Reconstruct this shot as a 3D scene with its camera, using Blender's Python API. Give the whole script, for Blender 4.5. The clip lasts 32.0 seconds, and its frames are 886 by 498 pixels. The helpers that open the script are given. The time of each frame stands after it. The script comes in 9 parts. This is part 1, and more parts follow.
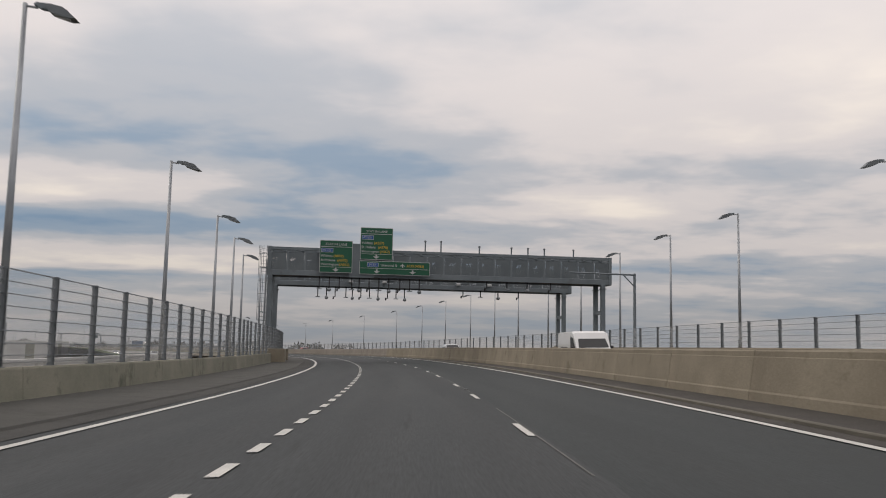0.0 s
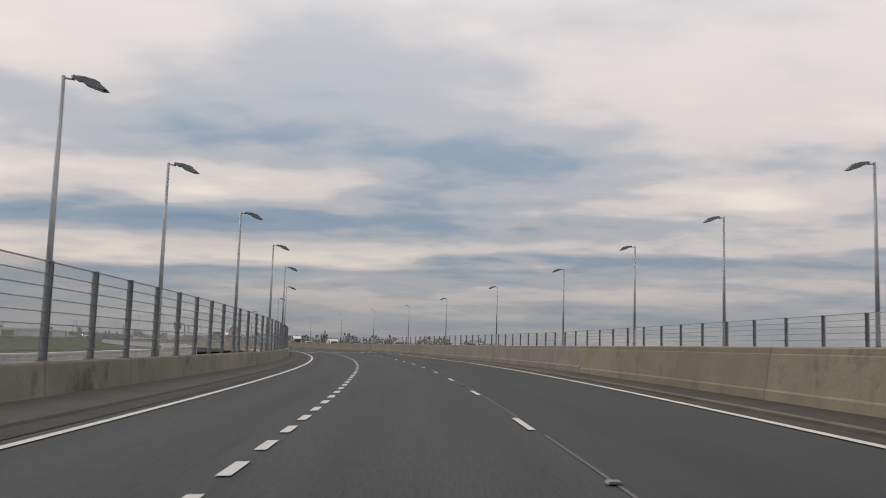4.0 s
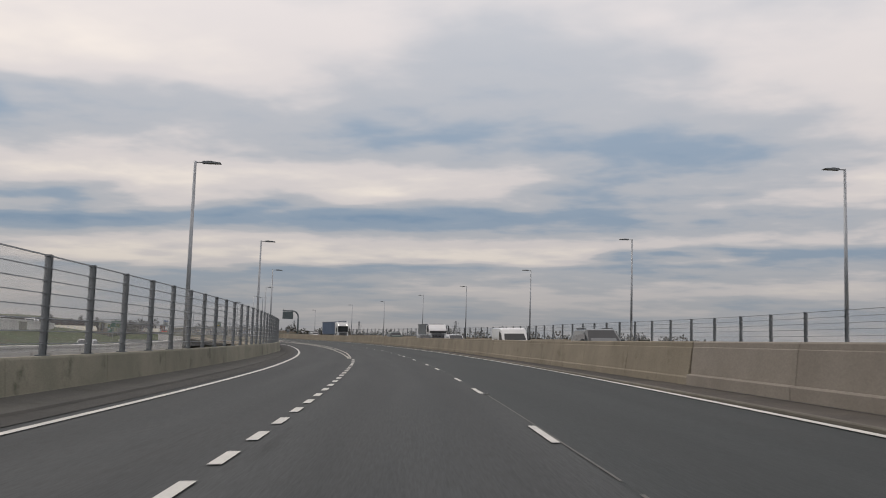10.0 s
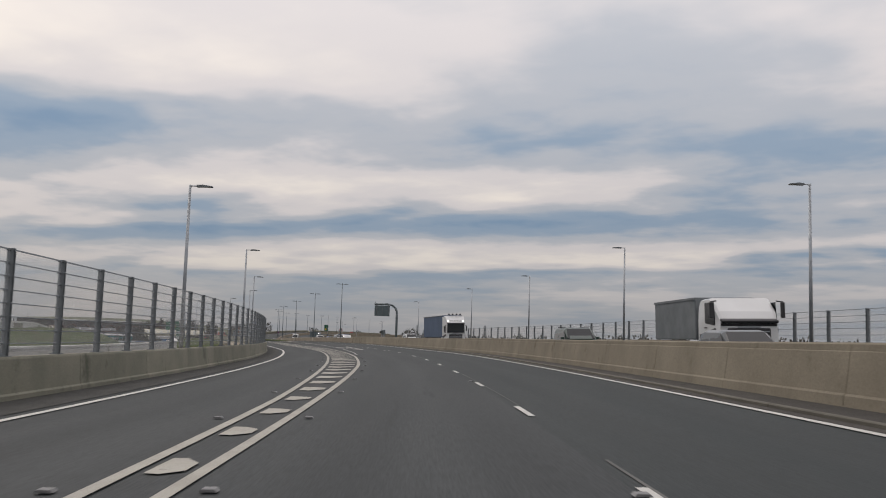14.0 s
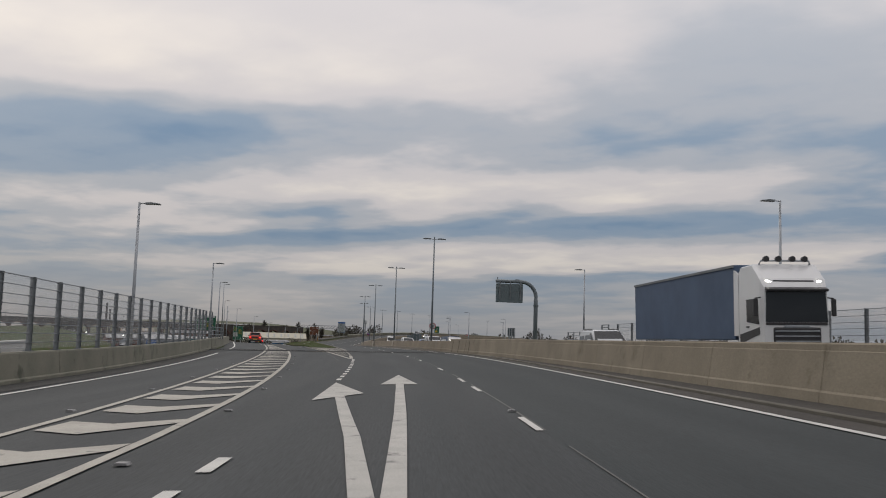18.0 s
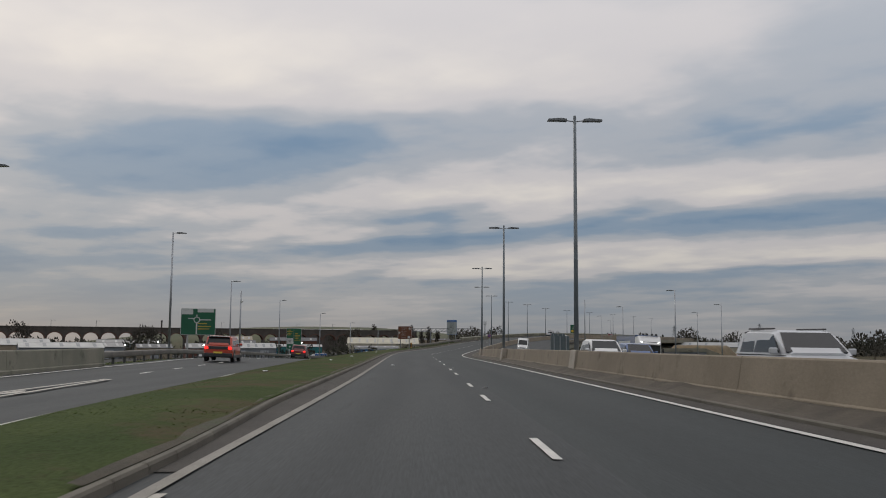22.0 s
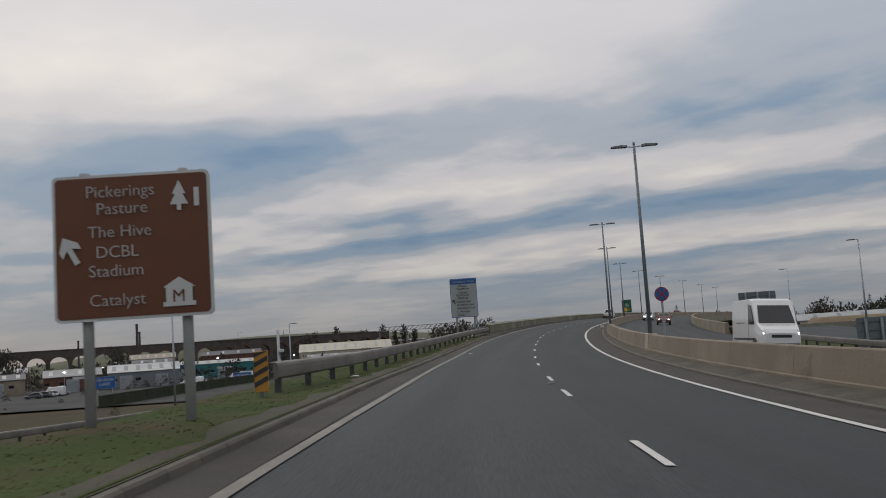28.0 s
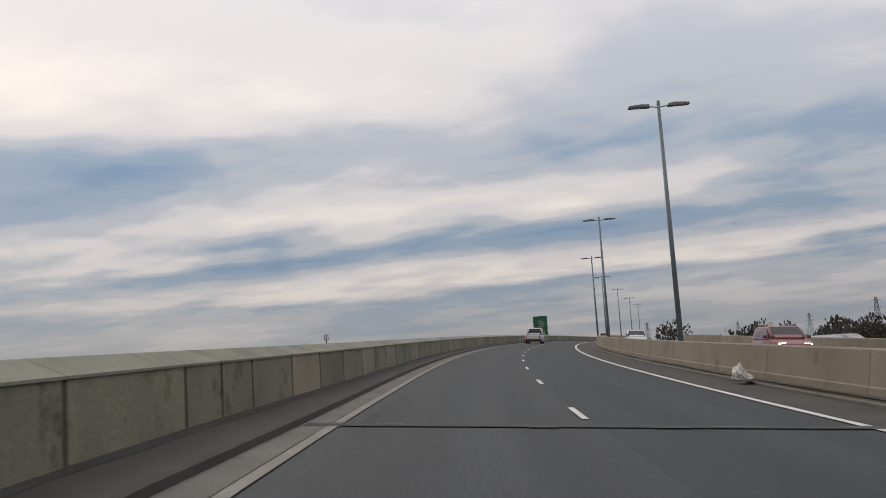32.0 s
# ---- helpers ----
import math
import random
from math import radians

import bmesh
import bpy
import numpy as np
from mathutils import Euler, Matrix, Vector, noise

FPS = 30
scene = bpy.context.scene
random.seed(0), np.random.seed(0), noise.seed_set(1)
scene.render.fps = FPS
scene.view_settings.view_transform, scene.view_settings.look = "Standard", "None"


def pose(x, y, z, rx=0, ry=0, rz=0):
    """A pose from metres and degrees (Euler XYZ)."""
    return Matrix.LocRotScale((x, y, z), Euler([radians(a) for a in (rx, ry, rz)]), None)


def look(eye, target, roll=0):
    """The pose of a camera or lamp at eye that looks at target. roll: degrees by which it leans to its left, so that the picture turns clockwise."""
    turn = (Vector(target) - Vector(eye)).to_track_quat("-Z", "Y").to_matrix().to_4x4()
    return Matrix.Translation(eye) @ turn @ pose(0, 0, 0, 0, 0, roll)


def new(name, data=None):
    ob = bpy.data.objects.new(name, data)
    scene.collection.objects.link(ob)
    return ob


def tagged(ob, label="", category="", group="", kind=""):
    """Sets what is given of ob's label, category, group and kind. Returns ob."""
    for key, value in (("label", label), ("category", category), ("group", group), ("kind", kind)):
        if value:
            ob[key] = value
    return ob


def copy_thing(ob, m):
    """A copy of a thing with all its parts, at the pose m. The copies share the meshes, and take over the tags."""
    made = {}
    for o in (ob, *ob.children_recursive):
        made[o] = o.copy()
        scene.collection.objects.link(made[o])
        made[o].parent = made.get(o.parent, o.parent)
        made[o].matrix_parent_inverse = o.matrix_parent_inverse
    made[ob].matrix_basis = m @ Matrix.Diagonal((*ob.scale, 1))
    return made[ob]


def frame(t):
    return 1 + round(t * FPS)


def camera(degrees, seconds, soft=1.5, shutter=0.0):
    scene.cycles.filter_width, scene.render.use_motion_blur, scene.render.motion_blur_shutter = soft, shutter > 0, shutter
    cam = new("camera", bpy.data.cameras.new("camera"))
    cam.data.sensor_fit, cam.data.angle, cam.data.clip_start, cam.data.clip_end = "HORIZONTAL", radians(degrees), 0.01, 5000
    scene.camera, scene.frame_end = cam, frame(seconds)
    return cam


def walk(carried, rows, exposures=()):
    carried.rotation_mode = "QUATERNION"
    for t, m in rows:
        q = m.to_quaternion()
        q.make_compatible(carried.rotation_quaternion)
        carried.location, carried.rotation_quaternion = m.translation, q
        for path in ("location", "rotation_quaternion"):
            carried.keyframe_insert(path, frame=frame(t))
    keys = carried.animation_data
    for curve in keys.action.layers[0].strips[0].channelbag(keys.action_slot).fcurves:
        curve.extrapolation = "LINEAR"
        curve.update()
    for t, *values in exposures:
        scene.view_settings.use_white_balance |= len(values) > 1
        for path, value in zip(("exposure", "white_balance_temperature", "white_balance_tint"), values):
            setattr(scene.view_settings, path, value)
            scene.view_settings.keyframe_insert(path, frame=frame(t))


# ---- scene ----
cam = camera(52, 32.0, soft=1.0, shutter=0.10)
PATH = [
    (0, (0.000, 0.000, 1.200), (1.366, 9.838, 2.363), 1.13),
    (0.5, (1.334, 11.478, 1.269), (2.516, 21.341, 2.419), 1.27),
    (1, (2.449, 22.926, 1.341), (3.451, 32.809, 2.493), 1.45),
    (1.5, (3.343, 34.344, 1.421), (4.157, 44.244, 2.569), 1.59),
    (2, (4.009, 45.728, 1.507), (4.628, 55.644, 2.648), 1.72),
    (2.5, (4.451, 57.072, 1.592), (4.868, 66.999, 2.728), 1.65),
    (3, (4.678, 68.373, 1.667), (4.926, 78.309, 2.776), 1.71),
    (3.5, (4.705, 79.645, 1.727), (4.797, 89.585, 2.817), 1.74),
    (4, (4.540, 90.911, 1.773), (4.486, 100.853, 2.852), 1.75),
    (4.5, (4.185, 102.193, 1.804), (3.988, 112.132, 2.884), 1.76),
    (5, (3.633, 113.498, 1.821), (3.247, 123.433, 2.895), 1.74),
    (5.5, (2.879, 124.813, 1.826), (2.309, 134.740, 2.897), 1.86),
    (6, (1.932, 136.120, 1.824), (1.187, 146.036, 2.880), 1.87),
    (6.5, (0.801, 147.405, 1.819), (-0.094, 157.309, 2.872), 1.89),
    (7, (-0.502, 158.642, 1.814), (-1.537, 168.533, 2.864), 1.91),
    (7.5, (-1.966, 169.784, 1.810), (-3.143, 179.660, 2.851), 1.74),
    (8, (-3.584, 180.787, 1.811), (-4.919, 190.644, 2.840), 1.66),
    (8.5, (-5.358, 191.647, 1.819), (-6.850, 201.483, 2.828), 1.67),
    (9, (-7.295, 202.399, 1.835), (-8.937, 212.212, 2.841), 1.73),
    (9.5, (-9.407, 213.081, 1.850), (-11.223, 222.864, 2.842), 1.78),
    (10, (-11.699, 223.703, 1.852), (-13.678, 233.456, 2.838), 1.73),
    (10.5, (-14.160, 234.265, 1.839), (-16.294, 243.983, 2.841), 1.77),
    (11, (-16.779, 244.764, 1.819), (-19.063, 254.450, 2.800), 1.74),
    (11.5, (-19.556, 255.189, 1.799), (-21.992, 264.839, 2.773), 1.61),
    (12, (-22.493, 265.517, 1.779), (-25.110, 275.117, 2.771), 1.53),
    (12.5, (-25.591, 275.712, 1.759), (-28.399, 285.257, 2.754), 1.51),
    (13, (-28.841, 285.749, 1.741), (-31.846, 295.235, 2.735), 1.64),
    (13.5, (-32.232, 295.638, 1.730), (-35.403, 305.069, 2.725), 1.77),
    (14, (-35.755, 305.426, 1.728), (-39.058, 314.811, 2.731), 1.73),
    (14.5, (-39.414, 315.158, 1.733), (-42.844, 324.497, 2.738), 1.69),
    (15, (-43.219, 324.856, 1.741), (-46.776, 334.148, 2.743), 1.67),
    (15.5, (-47.175, 334.518, 1.751), (-50.865, 343.759, 2.741), 1.65),
    (16, (-51.286, 344.114, 1.761), (-55.120, 353.297, 2.747), 1.70),
    (16.5, (-55.545, 353.598, 1.769), (-59.545, 362.708, 2.768), 1.80),
    (17, (-59.944, 362.938, 1.773), (-64.104, 371.976, 2.773), 1.89),
    (17.5, (-64.486, 372.144, 1.772), (-68.804, 381.108, 2.774), 1.80),
    (18, (-69.189, 381.257, 1.767), (-73.677, 390.137, 2.772), 1.78),
    (18.5, (-74.065, 390.305, 1.763), (-78.713, 399.103, 2.755), 1.74),
    (19, (-79.107, 399.292, 1.765), (-83.913, 408.005, 2.759), 1.67),
    (19.5, (-84.302, 408.212, 1.781), (-89.246, 416.844, 2.808), 1.71),
    (20, (-89.632, 417.057, 1.809), (-94.686, 425.624, 2.834), 1.66),
    (20.5, (-95.083, 425.812, 1.846), (-100.248, 434.311, 2.892), 1.45),
    (21, (-100.659, 434.473, 1.881), (-105.953, 442.894, 2.916), 1.09),
    (21.5, (-106.372, 443.049, 1.909), (-111.821, 451.373, 2.924), 0.74),
    (22, (-112.238, 451.576, 1.923), (-117.831, 459.804, 2.932), 0.39),
    (22.5, (-118.266, 460.110, 1.925), (-123.962, 468.268, 2.924), -0.05),
    (23, (-124.449, 468.698, 1.914), (-130.213, 476.808, 2.919), -0.40),
    (23.5, (-130.758, 477.355, 1.896), (-136.565, 485.434, 2.904), -0.68),
    (24, (-137.144, 486.069, 1.876), (-142.965, 494.137, 2.881), -1.00),
    (24.5, (-143.555, 494.813, 1.855), (-149.383, 502.876, 2.864), -1.31),
    (25, (-149.951, 503.572, 1.831), (-155.782, 511.634, 2.831), -1.72),
    (25.5, (-156.300, 512.344, 1.798), (-162.115, 520.418, 2.794), -2.15),
    (26, (-162.571, 521.144, 1.756), (-168.353, 529.242, 2.753), -2.58),
    (26.5, (-168.733, 529.989, 1.708), (-174.464, 538.122, 2.714), -3.01),
    (27, (-174.746, 538.896, 1.660), (-180.342, 547.123, 2.661), -3.36),
    (27.5, (-180.577, 547.867, 1.621), (-186.034, 556.188, 2.614), -3.53),
    (28, (-186.213, 556.892, 1.600), (-191.525, 565.306, 2.594), -3.80),
    (28.5, (-191.658, 565.972, 1.605), (-196.819, 574.477, 2.620), -3.81),
    (29, (-196.914, 575.111, 1.648), (-201.916, 583.708, 2.684), -3.82),
    (29.5, (-201.973, 584.302, 1.737), (-206.813, 592.986, 2.814), -3.79),
    (30, (-206.820, 593.520, 1.878), (-211.471, 602.302, 3.001), -3.82),
    (30.5, (-211.444, 602.741, 2.072), (-215.900, 611.618, 3.228), -3.93),
    (31, (-215.860, 611.952, 2.307), (-220.164, 620.904, 3.465), -4.11),
    (31.5, (-220.089, 621.169, 2.553), (-224.228, 630.197, 3.721), -3.98),
    (32, (-224.142, 630.403, 2.785), (-228.113, 639.504, 3.973), -3.75),
]
walk(cam, [(t, look(eye, target, roll)) for t, eye, target, roll in PATH],
     exposures=[(0, -0.14, 6650, 10), (9, -0.14, 6600, 10), (14, -0.18, 6500, 10), (19, -0.36, 6400, 9), (24, -0.42, 6300, 8), (28, -0.40, 6250, 8), (32, -0.12, 6450, 10)])

# ---- road alignment: heading (degrees), level (m) and crossfall (degrees) every 25 m from station -75 ----
S_MIN, S_STEP = -75, 25
HEADING = [-14.3, -11.92, -9.54, -7.16, -4.84, -2.39, -0.07, 2.08, 4.31, 6.35, 8.3, 10.39, 12.65, 14.73, 17.04, 19.39, 21.34, 23.48, 25.97, 28.47, 30.72, 32.77, 34.87, 36.03, 36.24, 35.76, 34.28, 31.91, 29.44, 26.82, 24.38, 22.02, 19.65, 17.28, 14.91, 12.54, 10.17, 9.01, 9.01, 9.01, 9.01, 9.01, 9.01, 9.01]
LEVEL = [-0.57, -0.37, -0.17, 0.03, 0.185, 0.368, 0.531, 0.627, 0.656, 0.648, 0.64, 0.66, 0.682, 0.643, 0.597, 0.56, 0.566, 0.589, 0.603, 0.594, 0.613, 0.694, 0.752, 0.738, 0.693, 0.631, 0.526, 0.439, 0.476, 0.773, 1.329, 1.908, 2.468, 2.989, 3.459, 3.811, 4.062, 4.213, 4.265, 4.315, 4.315, 4.315, 4.315, 4.315]
FALL = [-1.13, -1.13, -1.13, -1.13, -1.47, -1.7, -1.72, -1.76, -1.86, -1.89, -1.71, -1.71, -1.73, -1.7, -1.52, -1.77, -1.68, -1.69, -1.87, -1.75, -1.71, -1.27, -0.42, 0.48, 1.19, 2.11, 3.1, 3.68, 3.82, 3.86, 4.01, 3.92, 3.92, 3.92, 3.92, 3.92, 3.92, 3.92, 3.92, 3.92, 3.92, 3.92, 3.92, 3.92]
X0, Y0 = -13.993, -73.625


def knots(s, ys):
    """Smooth value of a row of numbers given every S_STEP metres."""
    u = (np.asarray(s, float) - S_MIN) / S_STEP
    k = np.clip(u.astype(int), 0, len(ys) - 2)
    u = u - k
    y = np.asarray(ys, float)
    a, b, c, e = (y[np.clip(k + j, 0, len(y) - 1)] for j in (-1, 0, 1, 2))
    return 0.5 * (2 * b + (c - a) * u + (2 * a - 5 * b + 4 * c - e) * u * u + (3 * b - a - 3 * c + e) * u ** 3)


STATIONS = S_MIN + np.arange((len(HEADING) - 1) * S_STEP + 1)
_turn = np.radians(knots(STATIONS[:-1] + 0.5, HEADING))
LINE_X = X0 + np.r_[0, np.cumsum(-np.sin(_turn))]
LINE_Y = Y0 + np.r_[0, np.cumsum(np.cos(_turn))]


def heading(s):
    return math.radians(float(knots(s, HEADING)))


def at(s, d, h=0.0):
    """The place at station s, d metres to the right of the driving line, h above the banked road."""
    a = heading(s)
    x, y = float(np.interp(s, STATIONS, LINE_X)), float(np.interp(s, STATIONS, LINE_Y))
    dd = max(-13.0, min(20.0, d))
    z = float(knots(s, LEVEL)) - dd * math.tan(math.radians(float(knots(s, FALL))))
    return Vector((x + d * math.cos(a), y + d * math.sin(a), z + h))


def stand(s, d, h=0.0, turn=0.0):
    """An upright pose at (s, d, h), facing along the road; turn in degrees to the left."""
    return Matrix.Translation(at(s, d, h)) @ Matrix.Rotation(heading(s) + math.radians(turn), 4, "Z")


def bend(s, table):
    xs, ys = zip(*table)
    return float(np.interp(s, xs, ys))


# ---- world and sun ----
world = bpy.data.worlds.new("sky")
scene.world = world
world.use_nodes = True
wn, wl = world.node_tree.nodes, world.node_tree.links
wn.clear()


def wmath(op, a, b=None, c=None):
    n = wn.new("ShaderNodeMath")
    n.operation = op
    for i, v in enumerate((a, b, c)):
        if v is None:
            continue
        if isinstance(v, (int, float)):
            n.inputs[i].default_value = v
        else:
            wl.new(v, n.inputs[i])
    return n.outputs[0]


SUN_ELEVATION, SUN_AZIMUTH = 18.0, -62.0  # degrees; azimuth from +y to the right
sky = wn.new("ShaderNodeTexSky")
sky.sky_type, sky.sun_disc = "NISHITA", False
sky.sun_elevation, sky.sun_rotation = radians(SUN_ELEVATION), radians(SUN_AZIMUTH)
coord = wn.new("ShaderNodeTexCoord")
split = wn.new("ShaderNodeSeparateXYZ")
wl.new(coord.outputs["Generated"], split.inputs[0])
up = wmath("MAXIMUM", split.outputs[2], 0.0)
elevation = wmath("MULTIPLY", wmath("ARCSINE", up), 57.296)
azimuth = wmath("MULTIPLY", wmath("ARCTAN2", split.outputs[0], split.outputs[1]), 57.296)
# the underside of a flat cloud sheet, seen in perspective
flat = wmath("ADD", up, 0.10)
comb = wn.new("ShaderNodeCombineXYZ")
wl.new(wmath("DIVIDE", split.outputs[0], flat), comb.inputs[0])
wl.new(wmath("DIVIDE", split.outputs[1], flat), comb.inputs[1])


def sheet(scale, detail, rough, distort, stretch, turn, shift):
    m = wn.new("ShaderNodeMapping")
    m.inputs["Rotation"].default_value = (0, 0, radians(turn))
    m.inputs["Scale"].default_value = (stretch, 1, 1)
    m.inputs["Location"].default_value = (shift, shift * 0.7, shift)
    wl.new(comb.outputs[0], m.inputs[0])
    n = wn.new("ShaderNodeTexNoise")
    n.inputs["Scale"].default_value = scale
    n.inputs["Detail"].default_value = detail
    n.inputs["Roughness"].default_value = rough
    n.inputs["Distortion"].default_value = distort
    wl.new(m.outputs[0], n.inputs["Vector"])
    return wmath("SUBTRACT", n.outputs["Fac"], 0.5)


rolls = sheet(0.55, 1.5, 0.4, 0.0, 0.7, 20, 3.1)
lumps = sheet(1.6, 2.6, 0.5, 0.0, 0.75, 20, 7.7)
ripple = sheet(4.6, 3.0, 0.55, 0.15, 0.9, 15, 1.9)
# banks keep their place but get ragged rims
sway = wmath("MULTIPLY", rolls, 16.0)
bob = wmath("MULTIPLY", lumps, 3.2)
az_w, el_w = wmath("ADD", azimuth, sway), wmath("ADD", elevation, bob)


def bank(az, el, wide, tall, amount, tilt=0.0):
    """One long cloud bank, paler (+) or bluer (-) than the sheet around it; degrees."""
    u = wmath("DIVIDE", wmath("SUBTRACT", az_w, az), wide)
    v = wmath("DIVIDE", wmath("SUBTRACT", wmath("SUBTRACT", el_w, el), wmath("MULTIPLY", wmath("SUBTRACT", az_w, az), tilt)), tall)
    r2 = wmath("ADD", wmath("MULTIPLY", u, u), wmath("MULTIPLY", v, v))
    return wmath("MULTIPLY", wmath("EXPONENT", wmath("MULTIPLY", r2, -1.0)), amount)


calm = wn.new("ShaderNodeMapRange")
calm.interpolation_type = "SMOOTHSTEP"
wl.new(elevation, calm.inputs["Value"])
for key, value in (("From Min", 10.0), ("From Max", 19.0), ("To Min", 1.0), ("To Max", 0.45)):
    calm.inputs[key].default_value = value
texture = wmath("ADD", wmath("ADD", wmath("MULTIPLY", rolls, 0.30), wmath("MULTIPLY", lumps, 0.30)), wmath("MULTIPLY", ripple, 0.11))
mix = wmath("MULTIPLY", texture, calm.outputs[0])
# the sheet is pale overhead, broken and bluer lower down
high = wn.new("ShaderNodeMapRange")
high.interpolation_type = "SMOOTHSTEP"
wl.new(elevation, high.inputs["Value"])
for key, value in (("From Min", 11.0), ("From Max", 17.5), ("To Min", 0.50), ("To Max", 0.562)):
    high.inputs[key].default_value = value
mix = wmath("ADD", mix, high.outputs[0])
BANKS = ((-43, 11.3, 11, 1.9, -0.12, 0.05), (-29, 13.9, 10, 1.6, -0.075, 0.08), (-23, 9.4, 11, 1.15, 0.13, 0.03), (-32, 6.4, 16, 0.75, -0.10, 0.035), (2, 11.4, 9, 1.7, -0.06, 0.0), (1, 7.5, 10, 0.6, -0.06, 0.03),
         (-12, 5.5, 34, 0.6, 0.085, 0.035), (-15, 4.3, 36, 0.5, -0.045, 0.035), (-15, 10.4, 8, 0.9, 0.06, 0.0), (-9, 17.0, 14, 3.5, -0.035, 0.0), (-52, 17.0, 20, 4.5, 0.055, 0.0), (16, 9.6, 9, 0.8, 0.05, 0.0), (20, 8.4, 12, 0.6, -0.05, 0.0), (17, 5.0, 14, 3.5, 0.05, 0.0), (-58, 4.0, 20, 4.0, -0.06, 0.0))
for args in BANKS:
    mix = wmath("ADD", mix, bank(*args))
ramp = wn.new("ShaderNodeValToRGB")
ramp.color_ramp.interpolation = "EASE"
stops = [(0.37, (0.23, 0.345, 0.50)), (0.44, (0.34, 0.43, 0.55)), (0.50, (0.545, 0.565, 0.615)), (0.56, (0.80, 0.748, 0.745)), (0.65, (1.04, 0.945, 0.86))]
ramp.color_ramp.elements[0].position, ramp.color_ramp.elements[1].position = stops[0][0], stops[-1][0]
for p, c in stops[1:-1]:
    ramp.color_ramp.elements.new(p)
for el, (p, c) in zip(ramp.color_ramp.elements, stops):
    el.position, el.color = p, (*c, 1)
wl.new(mix, ramp.inputs[0])
# an overcast sky is brighter overhead than at the horizon, and warmer towards the low sun
lift = wmath("ADD", wmath("MULTIPLY", wmath("POWER", up, 0.8), 1.28), 0.625)
# distance greys the low streaks
haze = wn.new("ShaderNodeMapRange")
haze.interpolation_type = "SMOOTHSTEP"
wl.new(elevation, haze.inputs["Value"])
for key, value in (("From Min", 0.0), ("From Max", 6.5), ("To Min", 0.70), ("To Max", 0.0)):
    haze.inputs[key].default_value = value
greyed = wn.new("ShaderNodeMix")
greyed.data_type = "RGBA"
wl.new(haze.outputs[0], greyed.inputs["Factor"])
wl.new(ramp.outputs[0], greyed.inputs["A"])
greyed.inputs["B"].default_value = (0.52, 0.53, 0.56, 1)
vecmul = wn.new("ShaderNodeVectorMath")
vecmul.operation = "SCALE"
wl.new(greyed.outputs["Result"], vecmul.inputs[0])
wl.new(lift, vecmul.inputs["Scale"])
clouds = wn.new("ShaderNodeBackground")
wl.new(vecmul.outputs[0], clouds.inputs[0])
clouds.inputs[1].default_value = 1.0
clear = wn.new("ShaderNodeBackground")
wl.new(sky.outputs[0], clear.inputs[0])
clear.inputs[1].default_value = 0.05
blend = wn.new("ShaderNodeMixShader")
blend.inputs[0].default_value = 0.93
wl.new(clear.outputs[0], blend.inputs[1])
wl.new(clouds.outputs[0], blend.inputs[2])
wout = wn.new("ShaderNodeOutputWorld")
wl.new(blend.outputs[0], wout.inputs[0])

sun = new("sun", bpy.data.lights.new("sun", "SUN"))
sun.data.energy, sun.data.angle, sun.data.color = 0.8, radians(25), (1.0, 0.93, 0.84)
_e, _a = radians(SUN_ELEVATION + 20), radians(SUN_AZIMUTH)
sun.matrix_world = look((0, 0, 60), (-math.sin(_a) * math.cos(_e), -math.cos(_a) * math.cos(_e), 60 - math.sin(_e)))
scene.view_settings.exposure = 0.0


